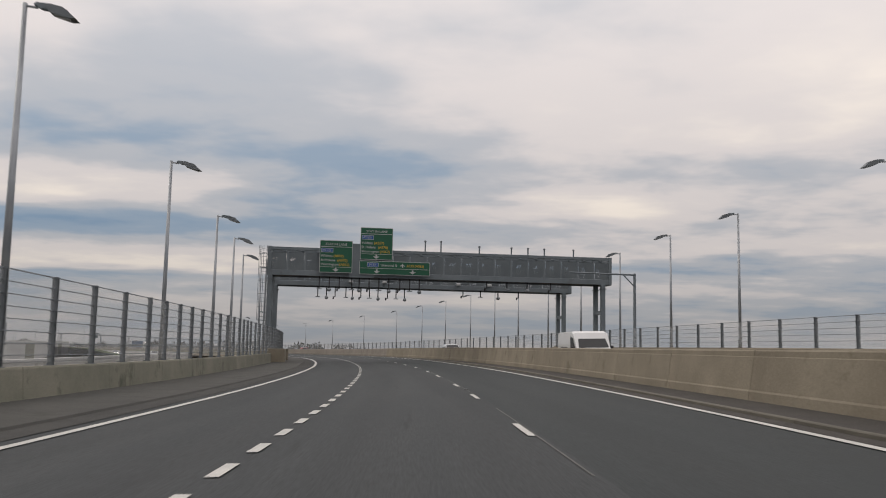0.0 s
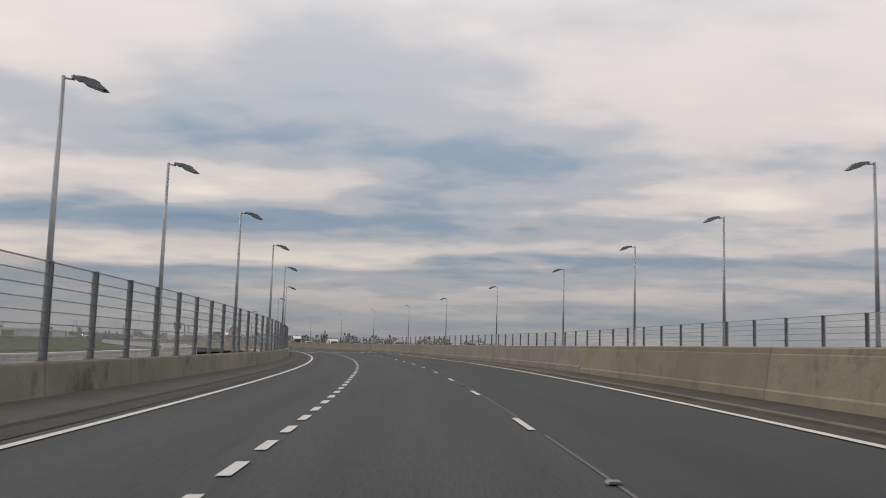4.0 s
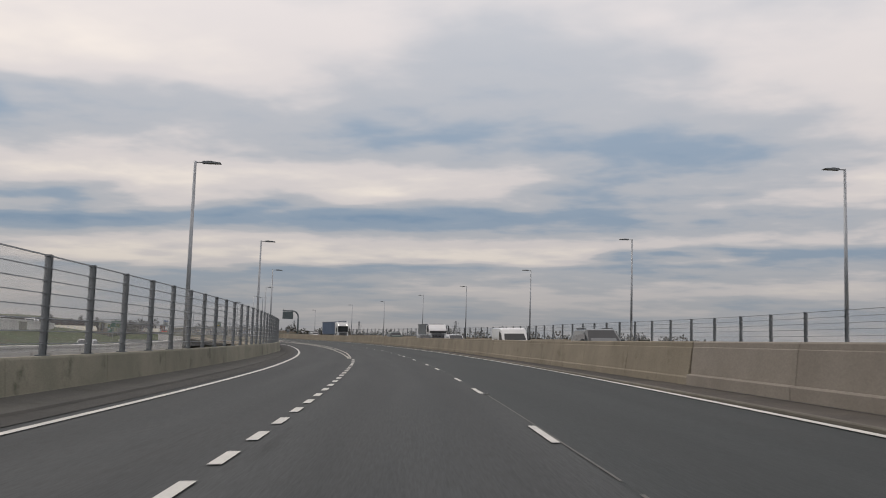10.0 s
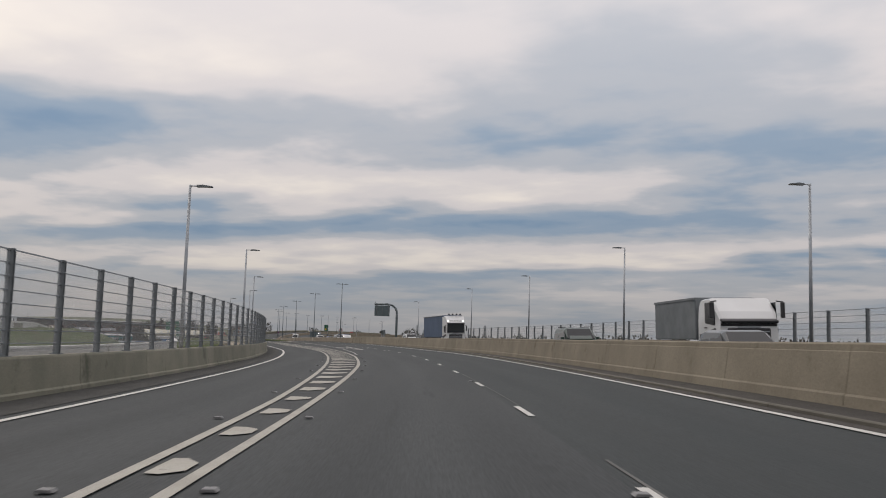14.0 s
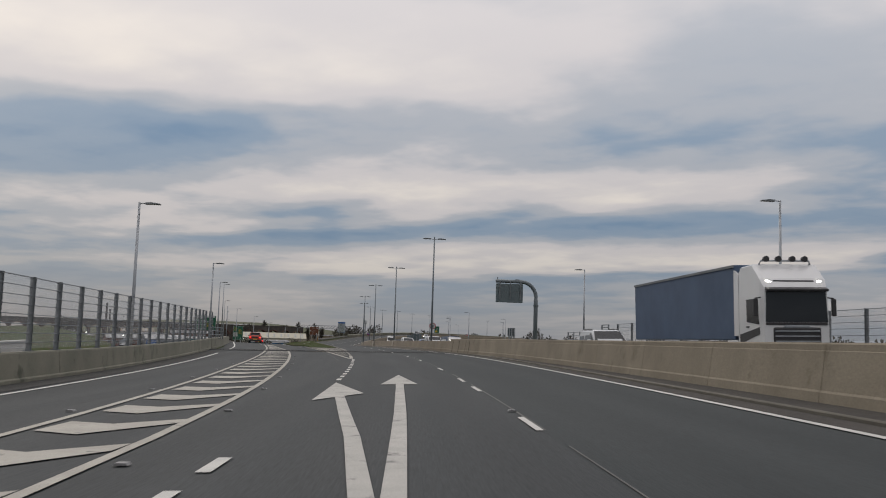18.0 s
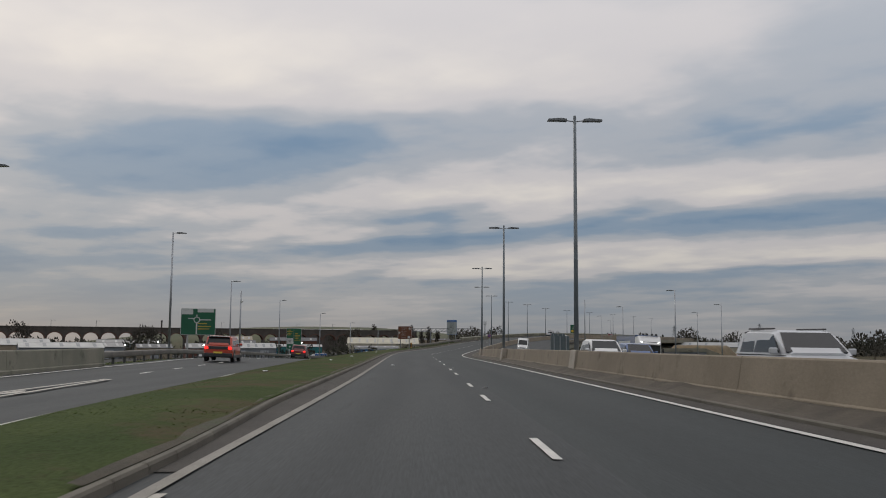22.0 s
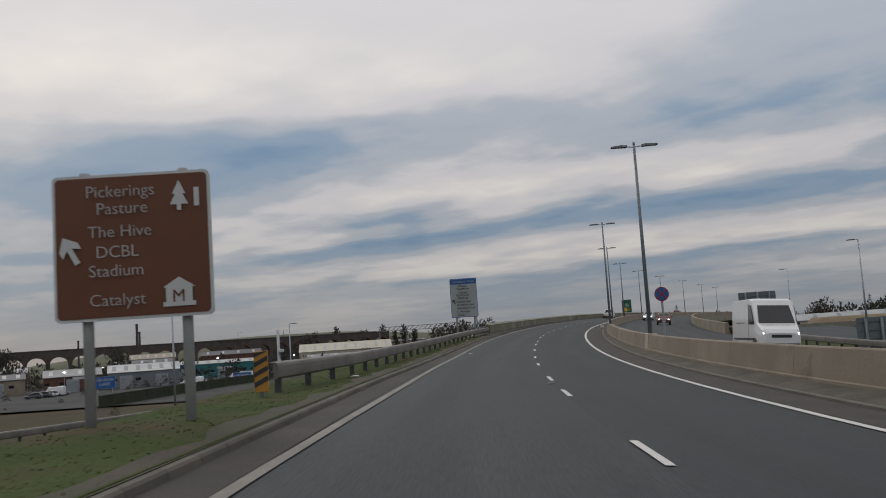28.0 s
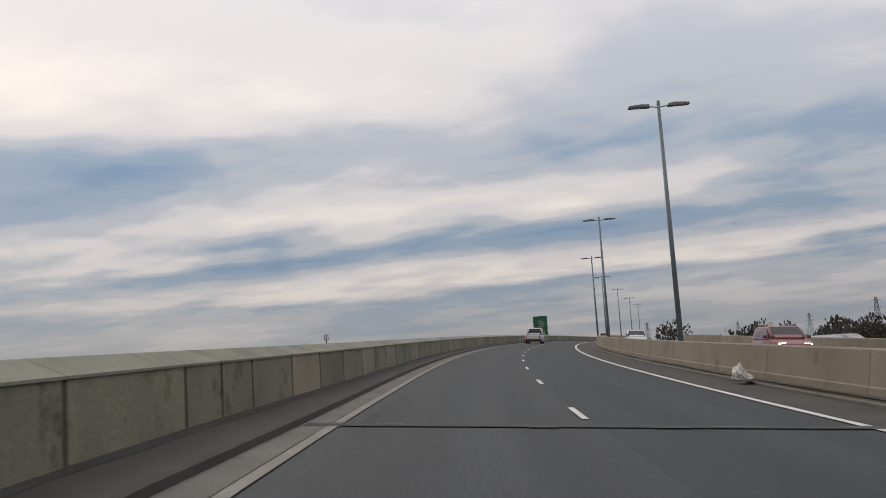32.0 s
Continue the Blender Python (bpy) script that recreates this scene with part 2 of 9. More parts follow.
# ---- materials ----
def surf(name, a, b, scale=1.0, rough=0.7, bump=0.0, metal=0.0, fine=0.0, spots=None, coords="position", stretch=(1, 1, 1), spread=0.15, vary=0.0, tracks=0.0):
    """A painted, stony or metal surface: two tones mixed by a broad noise, a fine grain and optional stains."""
    m = bpy.data.materials.new(name)
    m.use_nodes = True
    nt, nl = m.node_tree.nodes, m.node_tree.links
    bsdf = nt["Principled BSDF"]
    bsdf.inputs["Metallic"].default_value = metal
    if coords == "uv":
        src = nt.new("ShaderNodeUVMap").outputs[0]
    elif coords == "object":
        src = nt.new("ShaderNodeTexCoord").outputs["Object"]
    else:
        src = nt.new("ShaderNodeNewGeometry").outputs["Position"]
    mp = nt.new("ShaderNodeMapping")
    mp.inputs["Scale"].default_value = stretch
    nl.new(src, mp.inputs[0])

    def noise_at(sc, det=4.0, r=0.6):
        n = nt.new("ShaderNodeTexNoise")
        n.inputs["Scale"].default_value, n.inputs["Detail"].default_value, n.inputs["Roughness"].default_value = sc, det, r
        nl.new(mp.outputs[0], n.inputs["Vector"])
        return n.outputs["Fac"]

    def ramped(fac, lo, hi):
        r = nt.new("ShaderNodeMapRange")
        r.inputs["From Min"].default_value, r.inputs["From Max"].default_value = lo, hi
        nl.new(fac, r.inputs["Value"])
        return r.outputs[0]

    def mixed(fac, ca, cb):
        x = nt.new("ShaderNodeMix")
        x.data_type = "RGBA"
        nl.new(fac, x.inputs["Factor"])
        for sock, c in ((x.inputs["A"], ca), (x.inputs["B"], cb)):
            if isinstance(c, tuple):
                sock.default_value = (*c, 1)
            else:
                nl.new(c, sock)
        return x.outputs["Result"]

    col = mixed(ramped(noise_at(scale), 0.5 - spread, 0.5 + spread), a, b)
    if fine:
        grain = noise_at(scale * 40, 3.0, 0.7)
        dark = nt.new("ShaderNodeVectorMath")
        dark.operation = "SCALE"
        nl.new(col, dark.inputs[0])
        g = nt.new("ShaderNodeMapRange")
        g.inputs["From Min"].default_value, g.inputs["From Max"].default_value = 0.3, 0.7
        g.inputs["To Min"].default_value, g.inputs["To Max"].default_value = 1 - fine, 1 + fine
        nl.new(grain, g.inputs["Value"])
        nl.new(g.outputs[0], dark.inputs["Scale"])
        col = dark.outputs[0]
    if tracks:
        cut = nt.new("ShaderNodeSeparateXYZ")
        nl.new(src, cut.inputs[0])
        wave = nt.new("ShaderNodeMath")
        wave.operation = "SINE"
        turn_ = nt.new("ShaderNodeMath")
        turn_.operation = "MULTIPLY_ADD"
        nl.new(cut.outputs[1], turn_.inputs[0])
        turn_.inputs[1].default_value, turn_.inputs[2].default_value = math.tau / 1.78, 1.0
        nl.new(turn_.outputs[0], wave.inputs[0])
        lift_ = nt.new("ShaderNodeMath")
        lift_.operation = "MULTIPLY_ADD"
        nl.new(wave.outputs[0], lift_.inputs[0])
        lift_.inputs[1].default_value, lift_.inputs[2].default_value = tracks, 1.0
        worn = nt.new("ShaderNodeVectorMath")
        worn.operation = "SCALE"
        nl.new(col, worn.inputs[0])
        nl.new(lift_.outputs[0], worn.inputs["Scale"])
        col = worn.outputs[0]
    if spots:
        col = mixed(ramped(noise_at(spots[1], 6.0, 0.7), spots[2], spots[2] + 0.12), col, spots[0])
    if vary:
        info = nt.new("ShaderNodeObjectInfo")
        v = nt.new("ShaderNodeMapRange")
        v.inputs["To Min"].default_value, v.inputs["To Max"].default_value = 1 - vary, 1 + vary
        nl.new(info.outputs["Random"], v.inputs["Value"])
        vs = nt.new("ShaderNodeVectorMath")
        vs.operation = "SCALE"
        nl.new(col, vs.inputs[0])
        nl.new(v.outputs[0], vs.inputs["Scale"])
        col = vs.outputs[0]
    nl.new(col, bsdf.inputs["Base Color"])
    bsdf.inputs["Roughness"].default_value = rough
    if bump:
        bn = nt.new("ShaderNodeBump")
        bn.inputs["Strength"].default_value, bn.inputs["Distance"].default_value = bump, 0.02
        nl.new(noise_at(scale * 25, 5.0, 0.7), bn.inputs["Height"])
        nl.new(bn.outputs[0], bsdf.inputs["Normal"])
    return m


def glow(name, colour, strength):
    m = bpy.data.materials.new(name)
    m.use_nodes = True
    b = m.node_tree.nodes["Principled BSDF"]
    b.inputs["Base Color"].default_value = (*colour, 1)
    b.inputs["Emission Color"].default_value = (*colour, 1)
    b.inputs["Emission Strength"].default_value = strength
    return m


def glass(name, tint, alpha, rough=0.05):
    m = bpy.data.materials.new(name)
    m.use_nodes = True
    b = m.node_tree.nodes["Principled BSDF"]
    b.inputs["Base Color"].default_value = (*tint, 1)
    b.inputs["Roughness"].default_value = rough
    b.inputs["Alpha"].default_value = alpha
    return m


ASPHALT = surf("asphalt", (0.0335, 0.0377, 0.0398), (0.0440, 0.0482, 0.0500), 0.9, 0.82, 0.3, fine=0.26, coords="uv", stretch=(0.06, 1.1, 1), spots=((0.0250, 0.0276, 0.0288), 1.6, 0.60), tracks=0.07)
ASPHALT_DARK = surf("dark_asphalt", (0.0222, 0.0274, 0.0286), (0.0298, 0.0348, 0.0358), 0.9, 0.78, 0.3, fine=0.26, coords="uv", stretch=(0.06, 1.1, 1), spots=((0.031, 0.0355, 0.0362), 1.1, 0.60), tracks=0.06)
VERGE_DIRT = surf("damp_dirt", (0.0265, 0.0265, 0.0245), (0.040, 0.0395, 0.036), 0.9, 0.95, 0.4, fine=0.3, spots=((0.051, 0.045, 0.0365), 1.4, 0.62))
VERGE_GRIT = surf("brown_verge_grit", (0.048, 0.042, 0.036), (0.072, 0.062, 0.052), 0.7, 0.95, 0.5, fine=0.3, spots=((0.10, 0.088, 0.074), 1.1, 0.62))
FOOT_STRIP = surf("dull_strip_asphalt", (0.040, 0.040, 0.036), (0.056, 0.055, 0.049), 0.7, 0.92, 0.3, fine=0.25, spots=((0.030, 0.031, 0.024), 0.8, 0.58))
VERGE_BROWN = surf("dark_brown_grit", (0.032, 0.029, 0.025), (0.047, 0.042, 0.036), 0.7, 0.95, 0.5, fine=0.3, spots=((0.062, 0.055, 0.046), 1.1, 0.64))
PAINT = surf("worn_road_paint", (0.442, 0.442, 0.4165), (0.527, 0.5185, 0.4845), 1.5, 0.6, 0.25, fine=0.15, spots=((0.136, 0.136, 0.1318), 5.0, 0.63))
PAINT_DIRTY = surf("dirty_edge_paint", (0.140, 0.131, 0.111), (0.192, 0.182, 0.158), 1.2, 0.7, 0.3, fine=0.25, spots=((0.10, 0.095, 0.085), 2.2, 0.60))
PAINT_WORN = surf("scuffed_road_paint", (0.33, 0.325, 0.30), (0.41, 0.40, 0.37), 1.5, 0.65, 0.25, fine=0.2, spots=((0.05, 0.052, 0.052), 2.0, 0.58))
PAINT_OLD = surf("faded_road_paint", (0.2788, 0.2649, 0.23), (0.3485, 0.3346, 0.2927), 1.5, 0.65, 0.25, fine=0.2, spots=((0.0836, 0.0836, 0.0802), 3.0, 0.60))
CONCRETE = surf("barrier_concrete", (0.190, 0.166, 0.126), (0.240, 0.212, 0.162), 0.5, 0.9, 0.35, fine=0.14, spots=((0.135, 0.115, 0.082), 0.8, 0.58), vary=0.08)
CONCRETE_OLD = surf("weathered_concrete", (0.164, 0.164, 0.1271), (0.2214, 0.2132, 0.1681), 0.6, 0.9, 0.35, fine=0.14, spots=((0.082, 0.0861, 0.0615), 0.7, 0.56), vary=0.10)
GALV = surf("galvanised_steel", (0.27, 0.29, 0.31), (0.34, 0.36, 0.38), 1.5, 0.5, 0.05, metal=0.55, fine=0.05)
GALV_DARK = surf("dark_galvanised_steel", (0.13, 0.145, 0.155), (0.18, 0.195, 0.205), 1.2, 0.5, 0.05, metal=0.4, fine=0.05)
STEEL_GREY = surf("grey_painted_steel", (0.125, 0.150, 0.165), (0.160, 0.186, 0.202), 0.7, 0.5, 0.05, fine=0.06, spots=((0.09, 0.10, 0.108), 0.8, 0.6))
MESH_GREY = surf("perforated_sheet", (0.098, 0.117, 0.128), (0.128, 0.148, 0.158), 0.6, 0.6, 0.1, fine=0.12)
BLACK = surf("black_plastic", (0.02, 0.02, 0.022), (0.03, 0.03, 0.032), 3, 0.5)
GRASS = surf("rough_grass", (0.036, 0.053, 0.017), (0.053, 0.070, 0.024), 0.5, 1.0, 0.6, fine=0.4, spots=((0.066, 0.055, 0.031), 0.35, 0.50))
BLADE = surf("grass_blades", (0.058, 0.083, 0.026), (0.084, 0.106, 0.037), 0.35, 1.0, fine=0.25, spots=((0.086, 0.070, 0.039), 0.3, 0.51))
DIRT = surf("damp_dirt", (0.025, 0.0245, 0.0215), (0.036, 0.0345, 0.030), 0.9, 0.95, 0.6, fine=0.35, spots=((0.055, 0.048, 0.037), 2.0, 0.60))
SCRUB = surf("winter_scrub", (0.0425, 0.0375, 0.0225), (0.065, 0.0525, 0.031), 0.05, 0.95, 0.5, fine=0.3, spots=((0.0375, 0.045, 0.02), 0.04, 0.55))
EARTH_DARK = surf("bare_damp_earth", (0.036, 0.031, 0.020), (0.056, 0.048, 0.031), 0.9, 0.95, 0.7, fine=0.35, spots=((0.040, 0.046, 0.020), 0.8, 0.52))
EARTH_STRIP = surf("brown_grit", (0.050, 0.043, 0.034), (0.085, 0.072, 0.055), 0.9, 0.95, 0.7, fine=0.3, spots=((0.05, 0.048, 0.03), 1.2, 0.58))
SEAM_DARK = surf("tar_filler", (0.026, 0.027, 0.027), (0.034, 0.034, 0.033), 0.9, 0.9, 0.2)
SEAM = surf("seam_filler", (0.075, 0.076, 0.072), (0.105, 0.105, 0.098), 0.7, 0.8)
KERB = surf("kerb_concrete", (0.080, 0.073, 0.058), (0.112, 0.103, 0.083), 1.0, 0.9, 0.3, fine=0.12, vary=0.12)
GREEN = surf("green_sign_face", (0.004, 0.078, 0.038), (0.006, 0.092, 0.046), 0.8, 0.5, spots=((0.004, 0.068, 0.034), 1.5, 0.62))
BROWN = surf("brown_sign_face", (0.095, 0.030, 0.011), (0.115, 0.038, 0.015), 0.8, 0.6)
BLUE = surf("blue_sign_face", (0.010, 0.075, 0.25), (0.014, 0.09, 0.29), 0.8, 0.5)
WHITE = surf("white_sign_paint", (0.425, 0.442, 0.442), (0.476, 0.4887, 0.4887), 0.8, 0.5, spots=((0.3825, 0.3995, 0.3995), 1.0, 0.66))
YELLOW = surf("yellow_sign_paint", (0.50, 0.33, 0.025), (0.58, 0.39, 0.035), 0.8, 0.5)
RED = surf("red_sign_paint", (0.28, 0.014, 0.016), (0.34, 0.02, 0.02), 0.8, 0.5)
SIGN_BACK = surf("grey_sign_back", (0.085, 0.115, 0.125), (0.11, 0.14, 0.15), 0.6, 0.6, 0.05)

for _m, _s in ((GRASS, 0.08), (BLADE, 0.08), (SCRUB, 0.1), (ASPHALT, 0.28), (ASPHALT_DARK, 0.28), (CONCRETE, 0.25)):
    _m.node_tree.nodes["Principled BSDF"].inputs["Specular IOR Level"].default_value = _s

# ---- mesh helpers ----
def part(name, bm, material, parent=None, label="", smooth=False):
    """Links a bmesh as one mesh object, under a thing or a part."""
    me = bpy.data.meshes.new(name)
    bm.to_mesh(me)
    bm.free()
    me.materials.append(material)
    if smooth:
        for p in me.polygons:
            p.use_smooth = True
    ob = new(name, me)
    if parent is not None:
        ob.parent = parent
    if label:
        ob["label"] = label
    return ob


def again(ob, parent, m):
    """One more object on the same mesh."""
    o = new(ob.name.split(".")[0], ob.data)
    o.parent = parent
    o.matrix_basis = m
    return o


def empty(name, m=Matrix.Identity(4), **tags):
    e = new(name)
    e.matrix_basis = m
    return tagged(e, **tags)


def box(bm, size, centre=(0, 0, 0), rot=None, bevel=0.0):
    m = Matrix.Translation(centre) @ (rot.to_4x4() if rot else Matrix.Identity(4)) @ Matrix.Diagonal((*size, 1))
    r = bmesh.ops.create_cube(bm, size=1, matrix=m)
    if bevel:
        es = list({e for v in r["verts"] for e in v.link_edges})
        bmesh.ops.bevel(bm, geom=es, offset=bevel, segments=2, affect="EDGES", profile=0.5)
    return bm


def rod(bm, a, b, ra, rb=None, n=10, caps=True):
    a, b = Vector(a), Vector(b)
    rb = ra if rb is None else rb
    axis = b - a
    q = axis.to_track_quat("Z", "Y").to_matrix().to_4x4()
    m = Matrix.Translation((a + b) / 2) @ q
    bmesh.ops.create_cone(bm, cap_ends=caps, segments=n, radius1=ra, radius2=rb, depth=axis.length, matrix=m)
    return bm


def tube(bm, pts, r, n=10):
    """A bent tube through points; r a radius or one for each point."""
    pts = [Vector(p) for p in pts]
    rs = r if isinstance(r, (list, tuple)) else [r] * len(pts)
    rings = []
    for i, p in enumerate(pts):
        d = (pts[min(i + 1, len(pts) - 1)] - pts[max(i - 1, 0)]).normalized()
        q = d.to_track_quat("Z", "Y").to_matrix()
        rings.append([bm.verts.new(p + q @ Vector((rs[i] * math.cos(k * math.tau / n), rs[i] * math.sin(k * math.tau / n), 0))) for k in range(n)])
    for u, v in zip(rings, rings[1:]):
        for k in range(n):
            bm.faces.new((u[k], u[(k + 1) % n], v[(k + 1) % n], v[k]))
    bm.faces.new(list(reversed(rings[0])))
    bm.faces.new(rings[-1])
    return bm


def prism(bm, outline, depth, m=Matrix.Identity(4)):
    """A flat outline in x, z, given thickness along y."""
    f = [bm.verts.new(m @ Vector((x, -depth / 2, z))) for x, z in outline]
    b = [bm.verts.new(m @ Vector((x, depth / 2, z))) for x, z in outline]
    bm.faces.new(f)
    bm.faces.new(list(reversed(b)))
    n = len(f)
    for i in range(n):
        bm.faces.new((f[(i + 1) % n], f[i], b[i], b[(i + 1) % n]))
    return bm


def sweep(bm, profile, stations, close=True):
    """Sweeps a cross-section along the road. profile(s) gives points (d, h)."""
    uv = bm.loops.layers.uv.verify()
    rings, tags = [], []
    for s in stations:
        pr = profile(s)
        rings.append([bm.verts.new(at(s, d, h)) for d, h in pr])
        tags.append([(s, d) for d, h in pr])
    n = len(rings[0])
    for i in range(len(rings) - 1):
        for k in range(n if close else n - 1):
            k2 = (k + 1) % n
            f = bm.faces.new((rings[i][k], rings[i][k2], rings[i + 1][k2], rings[i + 1][k]))
            for lp, t in zip(f.loops, (tags[i][k], tags[i][k2], tags[i + 1][k2], tags[i + 1][k])):
                lp[uv].uv = t
    if close:
        bm.faces.new(list(reversed(rings[0])))
        bm.faces.new(rings[-1])
    bmesh.ops.recalc_face_normals(bm, faces=bm.faces)
    return bm


def span(a, b, step):
    n = max(1, int(round((b - a) / step)))
    return [a + (b - a) * i / n for i in range(n + 1)]


def facing_up(bm):
    for f in bm.faces:
        f.normal_update()
        if f.normal.z < 0:
            f.normal_flip()
    return bm


def ribbon(bm, left, right, stations, lift=0.0):
    """A strip on the road between two offsets (numbers or functions of the station)."""
    fl = left if callable(left) else (lambda s: left)
    fr = right if callable(right) else (lambda s: right)
    sweep(bm, lambda s: [(fl(s), lift), (fr(s), lift)], stations, close=False)
    return facing_up(bm)


# ---- ground and carriageways ----
GROUND_Z = -6.5


def wall_left(s):
    return bend(s, [(-75, -8.3), (0, -8.3), (60, -8.2), (100, -7.4), (140, -7.0), (180, -7.1), (260, -7.25), (310, -7.4), (345, -7.8), (367, -8.2), (400, -9.3), (445, -11.5), (475, -12.8), (520, -15)])


def wall_mid(s):
    return bend(s, [(-75, 7.4), (150, 7.4), (260, 7.1), (350, 7.5), (420, 7.6), (450, 7.4), (476, 6.5), (490, 6.25), (513, 6.28), (535, 6.65), (550, 6.92), (590, 7.05), (620, 7.1), (706, 7.05), (1000, 7.0)])


def edge_mid(s):
    return bend(s, [(-75, 5.35), (18, 5.33), (63, 5.08), (131, 5.5), (200, 5.6), (265, 5.7), (392, 5.62), (430, 5.65), (452, 5.65), (473, 5.30), (488, 4.92), (506, 4.93), (530, 5.0), (600, 5.0), (620, 5.1), (1000, 5.3)])


def edge_left(s):
    return bend(s, [(-75, -5.0), (17, -4.95), (60, -4.5), (126, -4.75), (200, -4.95), (262, -5.1), (308, -5.7), (345, -6.2), (363, -6.65), (400, -7.9), (440, -9.85), (476, -11.7), (508, -13.8), (542, -15.8), (574, -18.1), (606, -19.5), (636, -20.4), (668, -22.5), (720, -27)])


def slip_right(s):
    return bend(s, [(440, -2.0), (470, -4.3), (477, -4.85), (490, -5.75), (504, -6.7), (512, -7.15), (542, -8.0), (560, -8.7), (574, -9.8), (606, -11.8), (636, -13.1), (668, -15.2), (720, -19.5)])


def gore_left(s):
    return bend(s, [(279, -2.06), (296.6, -2.29), (328, -2.66), (351, -3.3), (363, -3.65), (388, -4.3), (406, -5.05), (432, -6.7), (455, -7.75), (475, -8.65), (488, -9.3), (505, -10.0), (520, -10.6)])


def gore_right(s):
    return bend(s, [(279, -1.97), (296.6, -1.88), (315, -1.9), (351, -1.85), (370, -2.1), (381, -2.4), (393, -2.72), (405, -3.1), (413, -3.5), (427, -4.35), (462, -6.35), (475, -7.55), (484, -8.25), (496, -9.0), (506, -9.9)])


def slip_drop(s):
    return bend(s, [(466, 0), (474, -0.05), (480, -0.10), (490, -0.14), (515, -0.27), (540, -0.45), (574, -1.15), (606, -2.0), (636, -3.0), (668, -4.6), (720, -6.6)])


def slip_edge(s):
    """Height of the slip road at its inner edge, where it parts from the main line."""
    return slip_drop(s) * bend(s, [(486, 0.0), (506, 1.0)])


def slip_z(s, d):
    f = (d - edge_left(s)) / max(0.5, slip_right(s) - edge_left(s))
    return slip_drop(s) + (slip_edge(s) - slip_drop(s)) * min(1.0, max(0.0, f))


DRIFT = [(-75, -0.1), (12, -0.1), (37, -0.04), (53, 0.03), (61, -0.07), (120, 0.02), (171, 0.22), (180, 0.2), (195, 0.06), (211, 0.2), (235, 0), (260, -0.05), (284, -0.06), (298, 0.12), (360, 0.15), (381, 0.1), (405, 0.03), (427, 0.05), (445, 0), (461, -0.26), (471, -0.26), (486, -0.31), (495, -0.30), (509, -0.2), (533, -0.02), (590, -0.12), (598, 0), (613, 0.15), (637, 0.14), (655, 0.12), (669, 0.05), (676, -0.03), (700, 0)]

ground_bm = bmesh.new()
bmesh.ops.create_grid(ground_bm, x_segments=90, y_segments=90, size=2400, matrix=Matrix.Translation((0, 700, GROUND_Z)))
for v in ground_bm.verts:
    v.co.z += 0.5 * noise.noise(v.co * 0.01)
ground = tagged(part("ground", ground_bm, SCRUB), "flat brown winter scrubland and grass around the raised road", "ground", kind="structure")

DECK = span(-70, 995, 5)
road_bm = ribbon(bmesh.new(), lambda s: (wall_left(s) if s < 468 else slip_right(s) - 0.2 if s < 488 else bend(s, [(488, -5.6), (495, -2.9), (684, -2.9), (688, -3.4), (1000, -3.4)])) - 0.1, 1.68, DECK)
road = tagged(part("road", road_bm, ASPHALT), "grey worn asphalt carriageway with tyre-polished lanes", "road", kind="structure")
lane_bm = ribbon(bmesh.new(), 1.68, lambda s: wall_mid(s) + 0.1, DECK)
tagged(part("road", lane_bm, ASPHALT_DARK), "darker blue-grey asphalt overtaking lane beside the median", "road", kind="structure")
far_bm = ribbon(bmesh.new(), lambda s: wall_mid(s) + 0.4, lambda s: wall_mid(s) + bend(s, [(0, 11.2), (470, 11.2), (560, 10.5), (1000, 10.5)]), DECK)
tagged(part("road", far_bm, ASPHALT), "grey asphalt opposite carriageway behind the median barrier", "road", kind="structure")
for nm, lo, hi, lift, mt, lb in (
        ("margin", lambda s: wall_left(s) - 0.05, lambda s: edge_left(s) - 0.36, 0.012, VERGE_DIRT, "gritty dark margin along the left parapet"),
        ("margin", lambda s: edge_mid(s) + 0.13, lambda s: wall_mid(s) + 0.05, 0.012, VERGE_BROWN, "gritty brown margin along the median barrier")):
    m_bm = ribbon(bmesh.new(), lo, hi, [s for s in DECK if s < (464 if lb.startswith("gritty dark") else 990)], lift)
    tagged(part(nm, m_bm, mt), lb, "road margin", kind="structure")

foot_bm = facing_up(sweep(bmesh.new(), lambda s: [(edge_left(s) - 1.02, 0.014), (edge_left(s) - 1.06, 0.055), (edge_left(s) - 1.5, 0.075), (wall_left(s) + 0.06, 0.15)], span(-68, 300, 3), close=False))
tagged(part("margin", foot_bm, FOOT_STRIP), "raised strip of dull asphalt along the foot of the parapet", "road margin", kind="structure")
pale_bm = ribbon(bmesh.new(), lambda s: edge_mid(s) + 0.20 + 0.06 * math.sin(s * 0.8) * math.sin(s * 0.31), lambda s: wall_mid(s) + 0.03, span(126, 250, 2), 0.020)
tagged(part("margin", pale_bm, VERGE_GRIT), "paler cracked margin along the stepped median barrier", "road margin", kind="structure")
crack_bm = ribbon(bmesh.new(), lambda s: wall_mid(s) - 0.05, lambda s: wall_mid(s) + 0.01, span(128, 248, 4), 0.024)
tagged(part("gap", crack_bm, BLACK), "dark open joint at the foot of the median barrier", "joint", kind="structure")
seam_bm = bmesh.new()
seam_rng = random.Random(5)
q0 = -60.0
while q0 < 462:
    q1 = q0 + seam_rng.uniform(4, 16)
    w0 = seam_rng.uniform(0.010, 0.022)
    ribbon(seam_bm, lambda s: 1.70 + bend(s, DRIFT) - w0, lambda s: 1.70 + bend(s, DRIFT) + w0, span(q0, q1, 3), 0.007)
    q0 = q1 + seam_rng.uniform(0.5, 9)
tagged(part("seam", seam_bm, SEAM), "pale worn paving seam between the two lanes", "road seam", kind="stuff")

